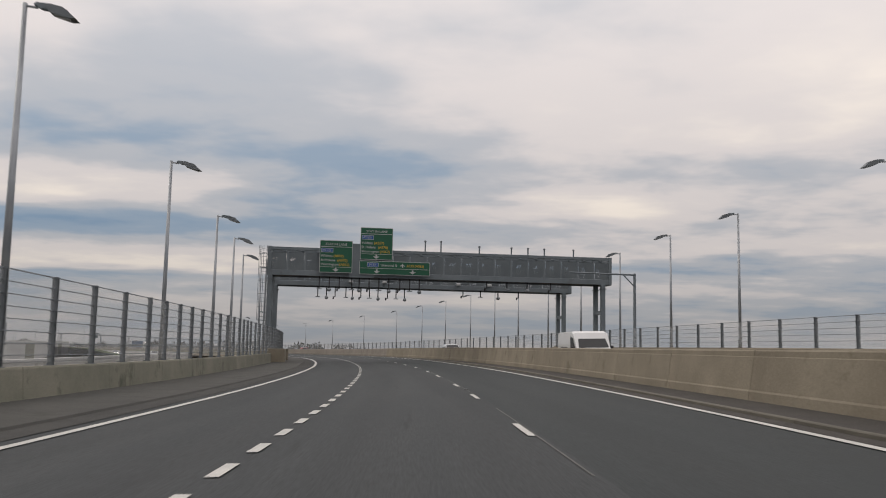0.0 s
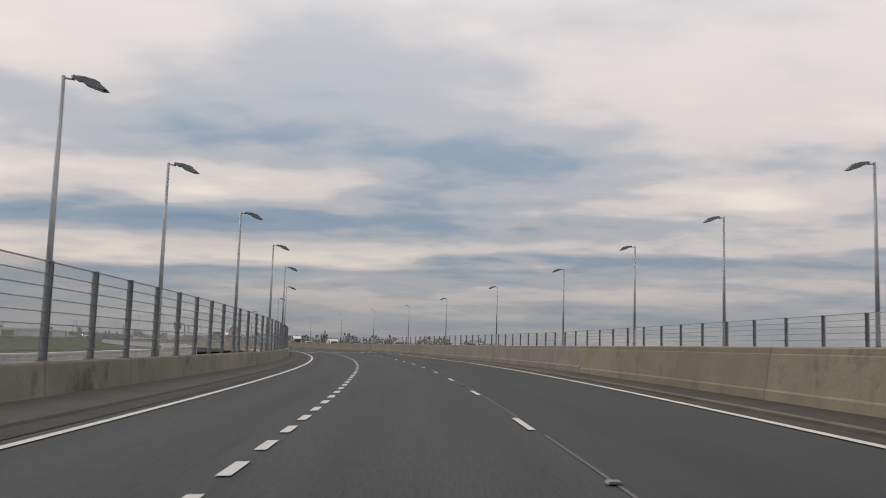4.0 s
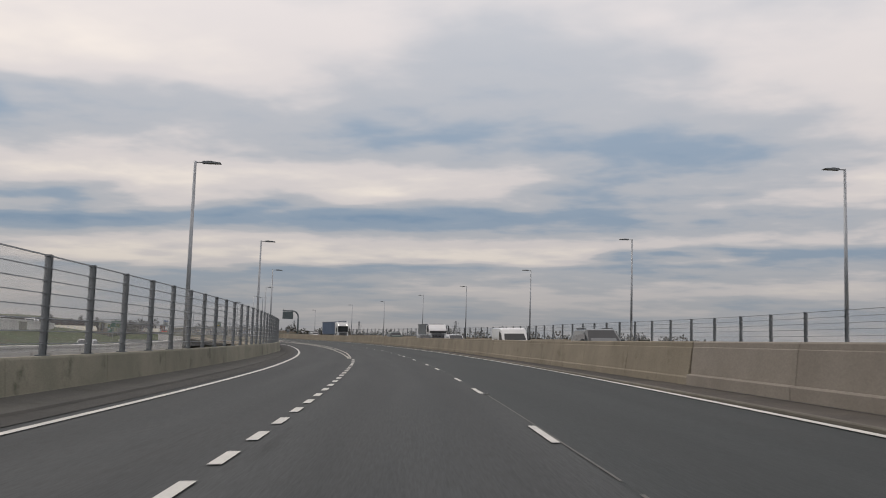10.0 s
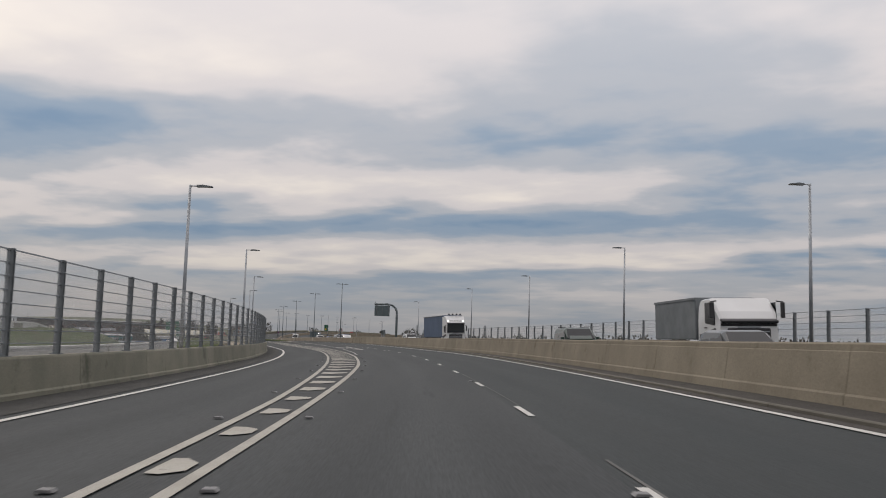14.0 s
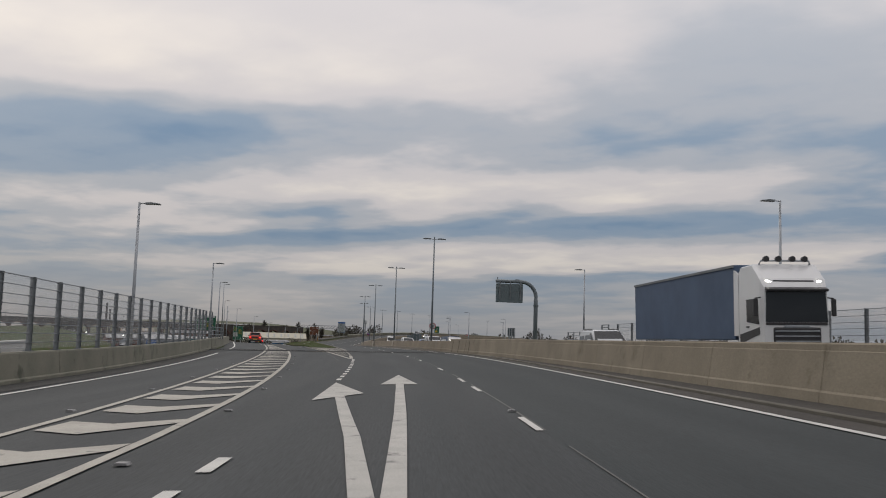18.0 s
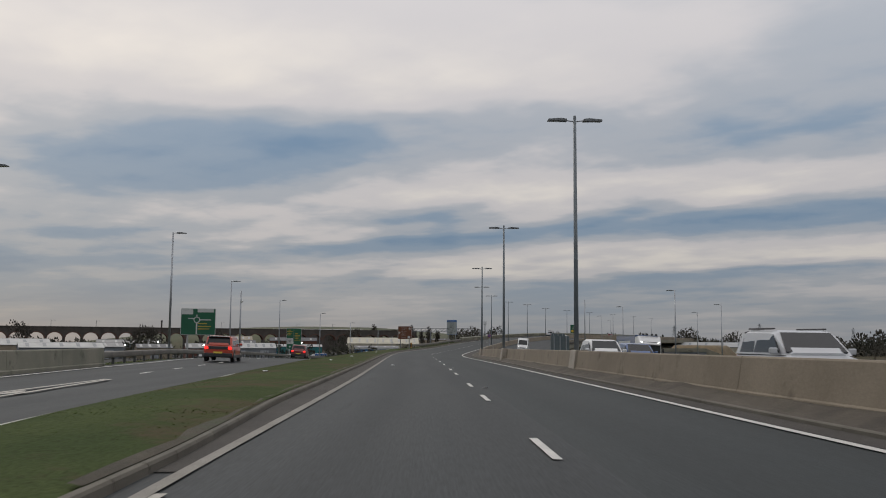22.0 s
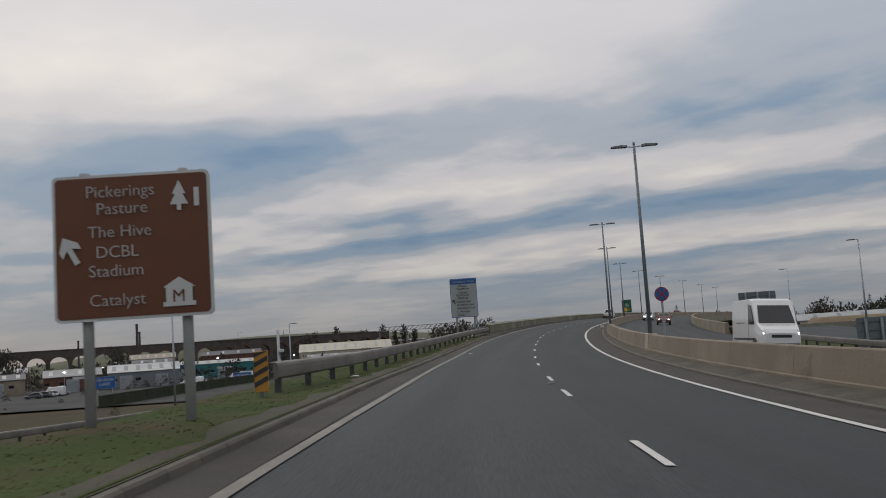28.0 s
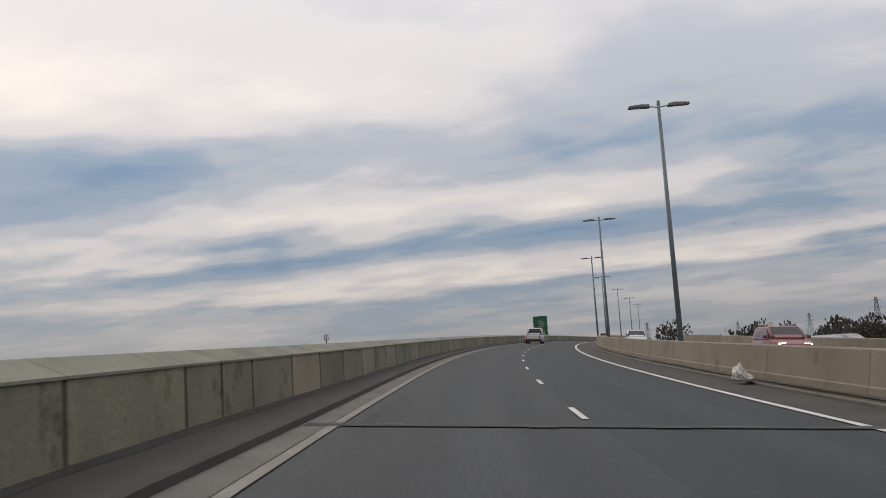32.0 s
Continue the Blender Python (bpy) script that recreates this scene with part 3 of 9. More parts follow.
# slip road and island
slip_s = span(465, 720, 5)


def slip_profile(a, b, s, lift=0.0):
    return [(a, slip_drop(s) + lift), (b, slip_edge(s) + lift)]


slip_bm = facing_up(sweep(bmesh.new(), lambda s: slip_profile(edge_left(s) - 0.9, slip_right(s) + 0.3, s, -0.02), slip_s, close=False))
tagged(part("slip_road", slip_bm, ASPHALT), "grey asphalt exit slip road falling away from the main line", "road", kind="structure")


def island_right(s):
    return bend(s, [(478, -2.5), (485, -2.5), (493, -2.78), (504, -2.72), (525, -2.58), (610, -2.60), (625, -2.62), (640, -2.46), (662, -2.50), (673, -2.50), (679, -2.38), (684, -2.26), (1000, -2.26)])


def island(s):
    r = island_right(s)
    l = min(slip_right(s) + 0.3, r - 0.4)
    dz = slip_edge(s)
    k = bend(s, [(481, 0.05), (482.6, 0.5), (489, 1.0)])
    return [(l, dz + 0.02), (l + 0.02, dz + 0.02 + 0.10 * k), (l + (r - l) * 0.35, dz * 0.45 + 0.02 + 0.14 * k), (l + (r - l) * 0.7, dz * 0.1 + 0.02 + 0.15 * k), (r - 0.02, 0.03 + 0.09 * k), (r, 0.03 + 0.02 * k)]


isl_bm = facing_up(sweep(bmesh.new(), island, [481.2, 481.8, 482.4, 484.0, 486.0, 488.0, 490.0] + span(492, 688, 4), close=False))
tagged(part("verge", isl_bm, GRASS), "mown green grass island between main road and slip road", "grass verge", kind="structure")


def bank_profile(s):
    l = edge_left(s) - 0.85
    dz = slip_drop(s)
    base = GROUND_Z - 0.5 - at(s, l - 14)[2]
    return [(l - 16, base), (l - 5, dz * 0.8 - 1.2 if s < 640 else base * 0.6 + dz * 0.4), (l - 2.2, dz - 0.1), (l, dz - 0.02)]


bank_bm = facing_up(sweep(bmesh.new(), bank_profile, span(466, 720, 6), close=False))
tagged(part("embankment", bank_bm, GRASS), "grassy embankment falling from the slip road", "embankment", kind="structure")


def far_edge(s):
    return wall_mid(s) + bend(s, [(0, 11.1), (470, 11.1), (560, 10.4), (1000, 10.4)])


def rbank_profile(s):
    r = far_edge(s)
    base = GROUND_Z - 0.5 - at(s, r + 30)[2]
    w = bend(s, [(466, 0), (560, 1), (720, 1), (800, 0)])
    return [(r, -0.02), (r + 3.0, -0.15), (r + 7, -0.75), (r + 17, -0.75 * w + base * 0.7 * (1 - w)), (r + 30, base)]


rb_bm = facing_up(sweep(bmesh.new(), rbank_profile, span(466, 690, 6), close=False))
tagged(part("embankment", rb_bm, GRASS), "grassy embankment beside the opposite carriageway", "embankment", kind="structure")
lb2 = facing_up(sweep(bmesh.new(), lambda s: [(-34, GROUND_Z - 0.6 - at(s, -34)[2]), (-9, -3.2), (-5.5, -1.2), (-3.6, -0.4)], span(684, 995, 6), close=False))
tagged(part("embankment", lb2, GRASS), "grassy embankment below the parapet wall", "embankment", kind="structure")


# ---- concrete barriers, cast in lengths ----
def barrier(name, label, d_of, profile, a, b, length, material):
    top = empty(name, label=label, category="concrete barrier", kind="structure")
    s = a
    while s < b - 0.5:
        e = min(s + length, b)
        bm = sweep(bmesh.new(), lambda q: [(d_of(q) + d, h) for d, h in profile], span(s + 0.012, e - 0.012, 3.0))
        part("panel", bm, material, top)
        s = e
    return top


LEFT_PROFILE = [(0.0, -0.05), (0.0, 0.10), (-0.05, 0.14), (-0.09, 0.78), (-0.11, 0.83), (-0.45, 0.83), (-0.45, -0.6)]
MID_PLAIN = [(0.0, -0.05), (0.02, 0.255), (0.06, 0.285), (0.16, 0.92), (0.19, 0.95), (0.47, 0.95), (0.50, 0.92), (0.62, 0.22), (0.68, -0.05)]
FAR_PROFILE = [(0.0, -0.05), (0.06, 0.98), (0.09, 1.02), (0.40, 1.02), (0.42, -0.6)]
barrier("wall_left", "weathered olive concrete parapet along the bridge edge", wall_left, LEFT_PROFILE, -70, 466, 6.0, CONCRETE_OLD)
exit_wall = empty("wall_exit", label="weathered concrete parapet along the outer edge of the slip road", category="concrete barrier", kind="structure")
s = 466.6
while s < 515:
    part("panel", sweep(bmesh.new(), lambda q: [(wall_left(q) + d, h + slip_drop(q)) for d, h in LEFT_PROFILE], span(s + 0.012, s + 5.988, 3.0)), CONCRETE_OLD, exit_wall)
    s += 6.0
MID_TALL = [(0.0, -0.05), (0.02, 0.20), (0.05, 0.24), (0.15, 0.96), (0.165, 0.975), (0.17, 1.09), (0.20, 1.12), (0.46, 1.12), (0.49, 1.09), (0.50, 0.96), (0.62, 0.24), (0.66, -0.05)]
MID_STEP = [(0.0, -0.05), (0.0, 0.27), (0.05, 0.295), (0.11, 0.30), (0.17, 0.965), (0.185, 0.98), (0.19, 1.09), (0.22, 1.12), (0.46, 1.12), (0.49, 1.09), (0.50, 0.98), (0.56, 0.30), (0.66, 0.27), (0.68, -0.05)]
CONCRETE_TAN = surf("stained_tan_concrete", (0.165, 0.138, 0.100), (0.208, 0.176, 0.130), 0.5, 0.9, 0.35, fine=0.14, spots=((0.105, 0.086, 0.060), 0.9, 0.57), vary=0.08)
CONCRETE_PINK = surf("pinkish_barrier_concrete", (0.178, 0.158, 0.132), (0.225, 0.202, 0.172), 0.5, 0.9, 0.35, fine=0.14, spots=((0.135, 0.118, 0.094), 0.8, 0.60), vary=0.05)
barrier("wall_median", "tan concrete median barrier with joints and faint stains", wall_mid, MID_TALL, -70, 128, 6.0, CONCRETE)
barrier("wall_median", "pinkish grey concrete median barrier with a stepped foot", wall_mid, MID_STEP, 128, 248, 6.0, CONCRETE_PINK)
barrier("wall_median", "tan concrete median barrier with a dirty foot", wall_mid, MID_TALL, 248, 470, 6.0, CONCRETE)
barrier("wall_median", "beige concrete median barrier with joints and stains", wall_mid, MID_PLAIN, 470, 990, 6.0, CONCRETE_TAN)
barrier("wall_far", "beige concrete parapet on the far side of the bridge", far_edge, FAR_PROFILE, -70, 466, 6.0, CONCRETE)
barrier("wall_far", "beige concrete parapet of the bridge beyond the junction", far_edge, FAR_PROFILE, 690, 990, 6.0, CONCRETE)
tagged(part("bridge_deck", sweep(bmesh.new(), lambda s: [(far_edge(s) + 0.6, -0.06), (far_edge(s) + 0.6, -1.2), (far_edge(s) - 3, -1.9), (-2, -1.9), (-2, -0.06)], span(690, 990, 10)), CONCRETE_OLD), "concrete deck carrying the road beyond the junction", "bridge deck", kind="structure")
def median_kerb(s):
    return wall_mid(s) - bend(s, [(-75, 1.53), (70, 1.53), (140, 1.45), (270, 1.3), (420, 1.2), (480, 0.6), (560, 0.75), (640, 0.72), (690, 0.4), (1000, 0.36)])


barrier("kerb", "pale concrete kerb strip along the foot of the median", median_kerb, [(-0.06, -0.02), (-0.06, 0.06), (-0.04, 0.075), (0.06, 0.075), (0.07, 0.06), (0.07, -0.02)], -70, 990, 6.0, KERB)


NEAR_IN = [(484, -2.2), (504, -2.06), (690, -1.88), (700, -1.80), (707, -1.73), (1000, -1.69)]


def wall_end(s):
    return bend(s, [(684, -3.12), (697, -3.02), (702, -2.88), (710, -2.74), (1000, -2.66)])


MOSSY = surf("mossy_concrete", (0.125, 0.123, 0.088), (0.182, 0.174, 0.128), 0.55, 0.92, 0.4, fine=0.2, spots=((0.070, 0.074, 0.042), 1.1, 0.55), vary=0.22, spread=0.10)
COPING = surf("grey_green_coping", (0.135, 0.138, 0.105), (0.190, 0.190, 0.150), 0.8, 0.92, 0.4, fine=0.2, spots=((0.085, 0.092, 0.055), 1.4, 0.56), vary=0.12)
WALL_FACE = [(0.0, -0.05), (0.0, 0.82), (-0.36, 0.82), (-0.36, -1.0)]
WALL_COPING = [(0.02, 0.824), (0.02, 0.85), (-0.30, 0.975), (-0.36, 0.98), (-0.40, 0.95), (-0.40, 0.824)]
end_wall = empty("wall_end", label="mossy precast concrete parapet with a sloping coping beside the lane", category="concrete barrier", kind="structure")
CUTS = [684.8, 688.2, 691.4, 694.3, 697.2, 698.5, 699.9, 702.3, 704.7]
while CUTS[-1] < 988:
    CUTS.append(CUTS[-1] + 2.6)
for i, (a, b) in enumerate(zip(CUTS, CUTS[1:])):
    gap = 0.045 if a > 690 else 0.012
    part("panel", sweep(bmesh.new(), lambda q: [(wall_end(q) + d, h) for d, h in WALL_FACE], [a + gap, b - gap]), CONCRETE if i in (7, 15, 22) else MOSSY, end_wall)
    part("joint", sweep(bmesh.new(), lambda q: [(wall_end(q) + d, h) for d, h in ((-0.03, 0.0), (-0.03, 0.81), (-0.2, 0.81), (-0.2, 0.0))], [b - gap, b + gap]), DIRT, end_wall)
    part("coping", sweep(bmesh.new(), lambda q: [(wall_end(q) + d, h) for d, h in WALL_COPING], [a + 0.008, b - 0.008]), COPING, end_wall)


def foot_kerb(s):
    return bend(s, [(680, -2.30), (684, -2.19), (694, -2.28), (699, -2.16), (704, -2.10), (1000, -2.05)])


APRON = surf("pale_concrete_apron", (0.088, 0.084, 0.074), (0.118, 0.112, 0.098), 0.9, 0.9, 0.3, fine=0.25, spots=((0.060, 0.057, 0.050), 1.6, 0.58))
footway = facing_up(sweep(bmesh.new(), lambda q: [(wall_end(q) + 0.05, 0.125), (foot_kerb(q) - 0.05, 0.112), (foot_kerb(q), 0.092), (foot_kerb(q) + 0.01, -0.02)], [680.5, 683.0, 685.5] + span(688, 990, 3), close=False))
tagged(part("footway", footway, VERGE_BROWN), "raised strip of dull brown asphalt at the foot of the parapet", "footway", kind="structure")
silt = facing_up(sweep(bmesh.new(), lambda q: [(wall_end(q) - 0.02, 0.17), (wall_end(q) + 0.10 + 0.04 * math.sin(q * 1.7) * math.sin(q * 0.6), 0.128)], span(685, 990, 1.5), close=False))
tagged(part("margin", silt, DIRT), "black silt and moss gathered at the foot of the parapet", "road margin", kind="structure")
tagged(part("margin", ribbon(bmesh.new(), lambda q: foot_kerb(q) + 0.01, lambda q: bend(q, NEAR_IN), [691.5, 694] + span(697, 990, 3), 0.011), APRON), "pale concrete apron between kerb and edge line", "road margin", kind="structure")

tagged(part("margin", ribbon(bmesh.new(), lambda q: island_right(q) + 0.1, lambda q: bend(q, NEAR_IN), span(484, 692, 4), 0.010), VERGE_BROWN), "brown dirty channel between kerb and edge line", "road margin", kind="structure")
berm = facing_up(sweep(bmesh.new(), lambda q: [(d_, 0.014 + h_ * bend(q, [(472, 0), (488, 1), (610, 1), (680, 0.45)])) for d_, h_ in ((median_kerb(q) + 0.06, 0.055), (median_kerb(q) + 0.3, 0.105 + 0.03 * math.sin(q * 0.7)), (wall_mid(q) - 0.12, 0.185 + 0.03 * math.sin(q * 0.43)), (wall_mid(q) + 0.05, 0.235 + 0.04 * math.sin(q * 0.9) * math.sin(q * 0.23)))], span(472, 990, 2), close=False))
tagged(part("verge", berm, EARTH_STRIP), "raised strip of brown dirt along the foot of the median", "verge", kind="structure")
edge_dirt = facing_up(sweep(bmesh.new(), lambda q: [(island_right(q) - bend(q, [(484, 0.13), (580, 0.13), (610, 0.30), (684, 0.30)]) * (1 + 0.5 * math.sin(q * 0.9) * math.sin(q * 0.37) + 0.35 * math.sin(q * 2.3)), 0.128), (island_right(q) - 0.07, 0.122), (island_right(q) + 0.005, 0.108)], span(482.6, 684, 1), close=False))
tagged(part("verge", edge_dirt, EARTH_DARK), "ragged strip of bare brown earth behind the kerb", "verge", kind="structure")
# ---- kerb of the island ----
kerb = empty("kerb", label="worn concrete kerb stones along the grass island", category="kerb", kind="structure")
s = 482.1
while s < 683.4:
    kb = sweep(bmesh.new(), lambda q: [(island_right(q) + 0.10, -0.02), (island_right(q) + 0.09, 0.07), (island_right(q) + 0.07, 0.095), (island_right(q) + 0.0, 0.10), (island_right(q) + 0.0, -0.02)], [s + 0.008, s + 0.907])
    part("kerb_stone", kb, KERB, kerb)
    s += 0.915


# ---- road markings ----
def marking(name, label, material=PAINT):
    e = empty(name, label=label, category="road marking", kind="structure")
    return lambda a, b, l, r, m=None: part("stripe", ribbon(bmesh.new(), l, r, span(a, b, 4.0), 0.016), m or material, e)


SHIFT = [(9, 0.03), (33, 0.14), (54, 0.31), (124, 0.19), (145, 0.27), (169, 0.31), (192, 0.31), (232, 0.10), (256, 0.03), (276, 0.12), (380, 0.06), (425, 0.1)]
dash = marking("lane_line", "white dashed lane line with two-metre strokes")
ANCHORS = [-77.9, 12.3, 21.4, 37.2, 52.9, 60.8, 120.7, 128.8, 171.1, 179.9, 195, 203.3, 211.6, 235.4, 244.7, 259.6, 274.8, 283.7, 297.7, 306.9, 359, 368.7, 381.5, 390.9, 405.1, 413.9, 427.5, 439.6, 449.1, 461.4, 470.8, 484.9, 494.0, 508.9, 532.7, 588.5, 597.6, 613, 622.4, 637, 652.8, 661.2, 676.4, 700.2, 898.2]
for a, b in zip(ANCHORS, ANCHORS[1:]):
    n = max(1, round((b - a) / 9.0))
    for i in range(n):
        q0 = a + (b - a) * i / n
        if i and abs((b - a) / n - 9.0) > 0.6:
            q0 = b - 9.1 * (n - i)
        if q0 > -65:
            dash(q0, q0 + 2.0, lambda q: 1.57 + bend(q, DRIFT), lambda q: 1.67 + bend(q, DRIFT))
short = marking("lane_line", "white lane line of short wide dashes before the exit")
s = -40.0
PHASE = [(9, 0.5), (32, 1.15), (55, 1.3), (122, 1.4), (144, 1.9), (167, 2.15), (190, 1.65), (232, 1.75), (255, 2.35)]
while s < 275.5:
    short(s + bend(s, PHASE), s + 1.0 + bend(s, PHASE), lambda q: -2.0 + bend(q, SHIFT), lambda q: -1.86 + bend(q, SHIFT))
    s += 2.0
s = 375.5
while s < 442:
    if not 403 < s < 419:
        short(s, s + 1.0, lambda q: -2.0 + bend(q, SHIFT), lambda q: -1.86 + bend(q, SHIFT))
    s += 2.0
edge = marking("edge_line", "continuous white edge line beside the left parapet")
for a in range(-70, 455, 35):
    edge(a, min(a + 35, 463), lambda q: edge_left(q) - 0.08, lambda q: edge_left(q) + 0.08)
edge_r = marking("edge_line", "continuous white edge line beside the median")


for a in range(-70, 990, 35):
    edge_r(a, min(a + 35, 990), lambda q: edge_mid(q) - 0.08, lambda q: edge_mid(q) + 0.08)
NEAR = [(443.5, -1.93), (450, -1.97), (465, -2.09), (486, -2.12), (504, -1.97), (525, -1.92), (593, -1.95), (614, -1.86), (624, -1.77), (635, -1.75), (645, -1.69), (655, -1.76), (678, -1.80), (694, -1.76), (700, -1.71), (707, -1.64), (990, -1.6)]
near = marking("edge_line", "white edge line along the kerb of the grass island")
near(443.6, 449.95, lambda q: bend(q, NEAR) - 0.09, lambda q: bend(q, NEAR) + 0.09, PAINT_OLD)
for a in range(450, 990, 30):
    near(a, min(a + 29.95, 990), lambda q: bend(q, NEAR) - 0.068, lambda q: bend(q, NEAR) + 0.068, PAINT_DIRTY)
gore = marking("gore_marking", "white bordered chevron hatching that splits the exit lane", PAINT_OLD)
for a in range(279, 463, 38):
    gore(a, min(a + 38, 462.9), lambda q: gore_left(q) - 0.07, lambda q: gore_left(q) + 0.07)
    gore(a, min(a + 38, 462.9), lambda q: max(gore_right(q) - 0.07, gore_left(q) + 0.075), lambda q: gore_right(q) + 0.07)
gore_exit = empty("gore_marking", label="white bordered hatching between the two slip lanes", category="road marking", kind="structure")
for side in (gore_left, gore_right):
    part("stripe", facing_up(sweep(bmesh.new(), lambda q: [(side(q) - 0.07, slip_z(q, side(q)) + 0.016), (side(q) + 0.07, slip_z(q, side(q)) + 0.016)], span(466.8, 505.5, 3), close=False)), PAINT_OLD, gore_exit)


def chevron(parent, lo, hi, s0, width, skew, thin, fall=lambda s, d: 0.0):
    """One bent hatch bar between two lines."""
    l, r = lo(s0) + 0.16, hi(s0) - 0.16
    if r - l < 0.25:
        return
    bm = bmesh.new()
    c = l + (r - l) * 0.45
    k = min(1.0, (r - l) / 1.4)
    row_a = [bm.verts.new(at(s0 + q * k, d, 0.016 + fall(s0, d))) for d, q in ((l, 0.5 * skew), (c, 0.0), (r, 1.5 * skew))]
    row_b = [bm.verts.new(at(s0 + q, d, 0.016 + fall(s0, d))) for d, q in ((l, (0.5 * skew) * k + width), (c, width * 1.05), (r, (1.5 * skew) * k + width * thin))]
    for i in range(2):
        bm.faces.new((row_a[i], row_a[i + 1], row_b[i + 1], row_b[i]))
    part("chevron", facing_up(bm), PAINT_OLD, parent)


hatch = empty("gore_hatching", label="faded white chevron bars inside the exit gore", category="road marking", kind="structure")
s = 299.2
while s < 461:
    chevron(hatch, gore_left, gore_right, s, 1.0 if s < 330 else 1.35, bend(s, [(300, 0.3), (350, 1.0), (474, 1.0)]), 0.5)
    s += 3.2
s = 467.6
while s < 502:
    chevron(gore_exit, gore_left, gore_right, s, 1.35, 1.0, 0.5, slip_z)
    s += 3.2
nose = empty("gore_hatching", label="worn cream chevron bars at the tip of the grass island", category="road marking", kind="structure")


def nose_left(s):
    return bend(s, [(443.5, -2.0), (447.3, -2.36), (464.4, -3.75), (466.1, -3.99), (469.5, -4.26), (476.8, -4.80), (486, -5.45), (504, -6.6)])


tagged(part("margin", ribbon(bmesh.new(), nose_left, lambda q: bend(q, NEAR), span(466.7, 481.2, 2), 0.008), VERGE_BROWN), "dirty brown asphalt inside the island tip", "road margin", kind="structure")
for s in (451.4, 454.2, 457.2, 460.2):
    chevron(nose, nose_left, lambda q: bend(q, NEAR), s, 1.1, 0.4, 0.8)
for s in (466.8, 469.6, 472.4, 475.3, 478.2):
    chevron(nose, nose_left, lambda q: bend(q, NEAR), s, 1.35, 1.15, 0.5)
nl = marking("gore_marking", "worn cream line of the island tip leading to the exit", PAINT_OLD)
nl(443.6, 462.3, lambda q: nose_left(q) - 0.09, lambda q: nose_left(q) + 0.09)
nl(440.0, 462.3, lambda q: bend(q, [(440, -2.58), (444.8, -2.86), (462.3, -3.95)]) - 0.012, lambda q: bend(q, [(440, -2.58), (444.8, -2.86), (462.3, -3.95)]) + 0.012, SEAM)
nl(466.7, 486, lambda q: nose_left(q) - 0.065, lambda q: nose_left(q) + 0.065)
nl(468.2, 473.6, lambda q: bend(q, [(468.2, -4.48), (473.6, -4.70)]) - 0.02, lambda q: bend(q, [(468.2, -4.48), (473.6, -4.70)]) + 0.02, SEAM)
nl(480.8, 481.05, lambda q: nose_left(q) + 0.05, lambda q: bend(q, NEAR) - 0.1)
tick = marking("edge_line", "row of short worn ticks beside the island tip", PAINT_OLD)
s = 466.8
while s < 483:
    tick(s, s + 0.36, lambda q: bend(q, NEAR) + 0.075, lambda q: bend(q, NEAR) + 0.17)
    s += 0.56
slip_mark = empty("slip_lane_line", label="white dashed lane line on the slip road", category="road marking", kind="structure")
s = 511.0
while s < 640:
    mid_d = lambda q: (edge_left(q) + slip_right(q)) / 2
    bm = facing_up(sweep(bmesh.new(), lambda q: [(mid_d(q) - 0.06, slip_z(q, mid_d(q)) + 0.006), (mid_d(q) + 0.06, slip_z(q, mid_d(q)) + 0.006)], span(s, s + 2.0, 1), close=False))
    part("stripe", bm, PAINT, slip_mark)
    s += 6.0
for fn, lb in ((lambda q: slip_right(q) - 0.1, "white edge line of the slip road beside the grass"), (lambda q: edge_left(q) + 0.1, "white edge line on the outer side of the slip road")):
    tagged(part("edge_line", facing_up(sweep(bmesh.new(), lambda q: [(fn(q) - 0.07, slip_z(q, fn(q)) + 0.006), (fn(q) + 0.07, slip_z(q, fn(q)) + 0.006)], span(486 if "beside" in lb else 467, 715, 5), close=False)), PAINT), lb, "road marking", kind="structure")


# ---- bridge deck underside ----
deck_bm = sweep(bmesh.new(), lambda s: [(wall_left(s) - 2.9, -0.06), (wall_left(s) - 2.9, -0.5), (wall_left(s) + 3, -1.8), (far_edge(s) - 3, -1.8), (far_edge(s) + 2.6, -0.5), (far_edge(s) + 2.6, -0.06)], span(-70, 466, 8))
tagged(part("bridge_deck", deck_bm, CONCRETE), "concrete box deck carrying both carriageways", "bridge deck", kind="structure")


# ---- parapet fences ----
# post numbers at known stations
NEAR_POSTS = [(-43, -20), (19.2, 0), (30.8, 4), (40.1, 8), (52.5, 13), (58.8, 16), (130.5, 41), (133.6, 42), (135.2, 43), (138.3, 44), (153.1, 48), (180.5, 56), (193.4, 60), (202, 63), (222.7, 70), (244.3, 77), (264, 84), (283.7, 91), (372.8, 123), (377.8, 125), (380.6, 126), (381.8, 127), (389.2, 130), (465.5, 160)]
FAR_POSTS = [(-42, -23), (36.1, 0), (63.8, 8), (171.4, 39), (202.1, 48), (264.6, 66), (292.2, 74), (428.6, 117), (448.9, 124), (463.5, 129)]


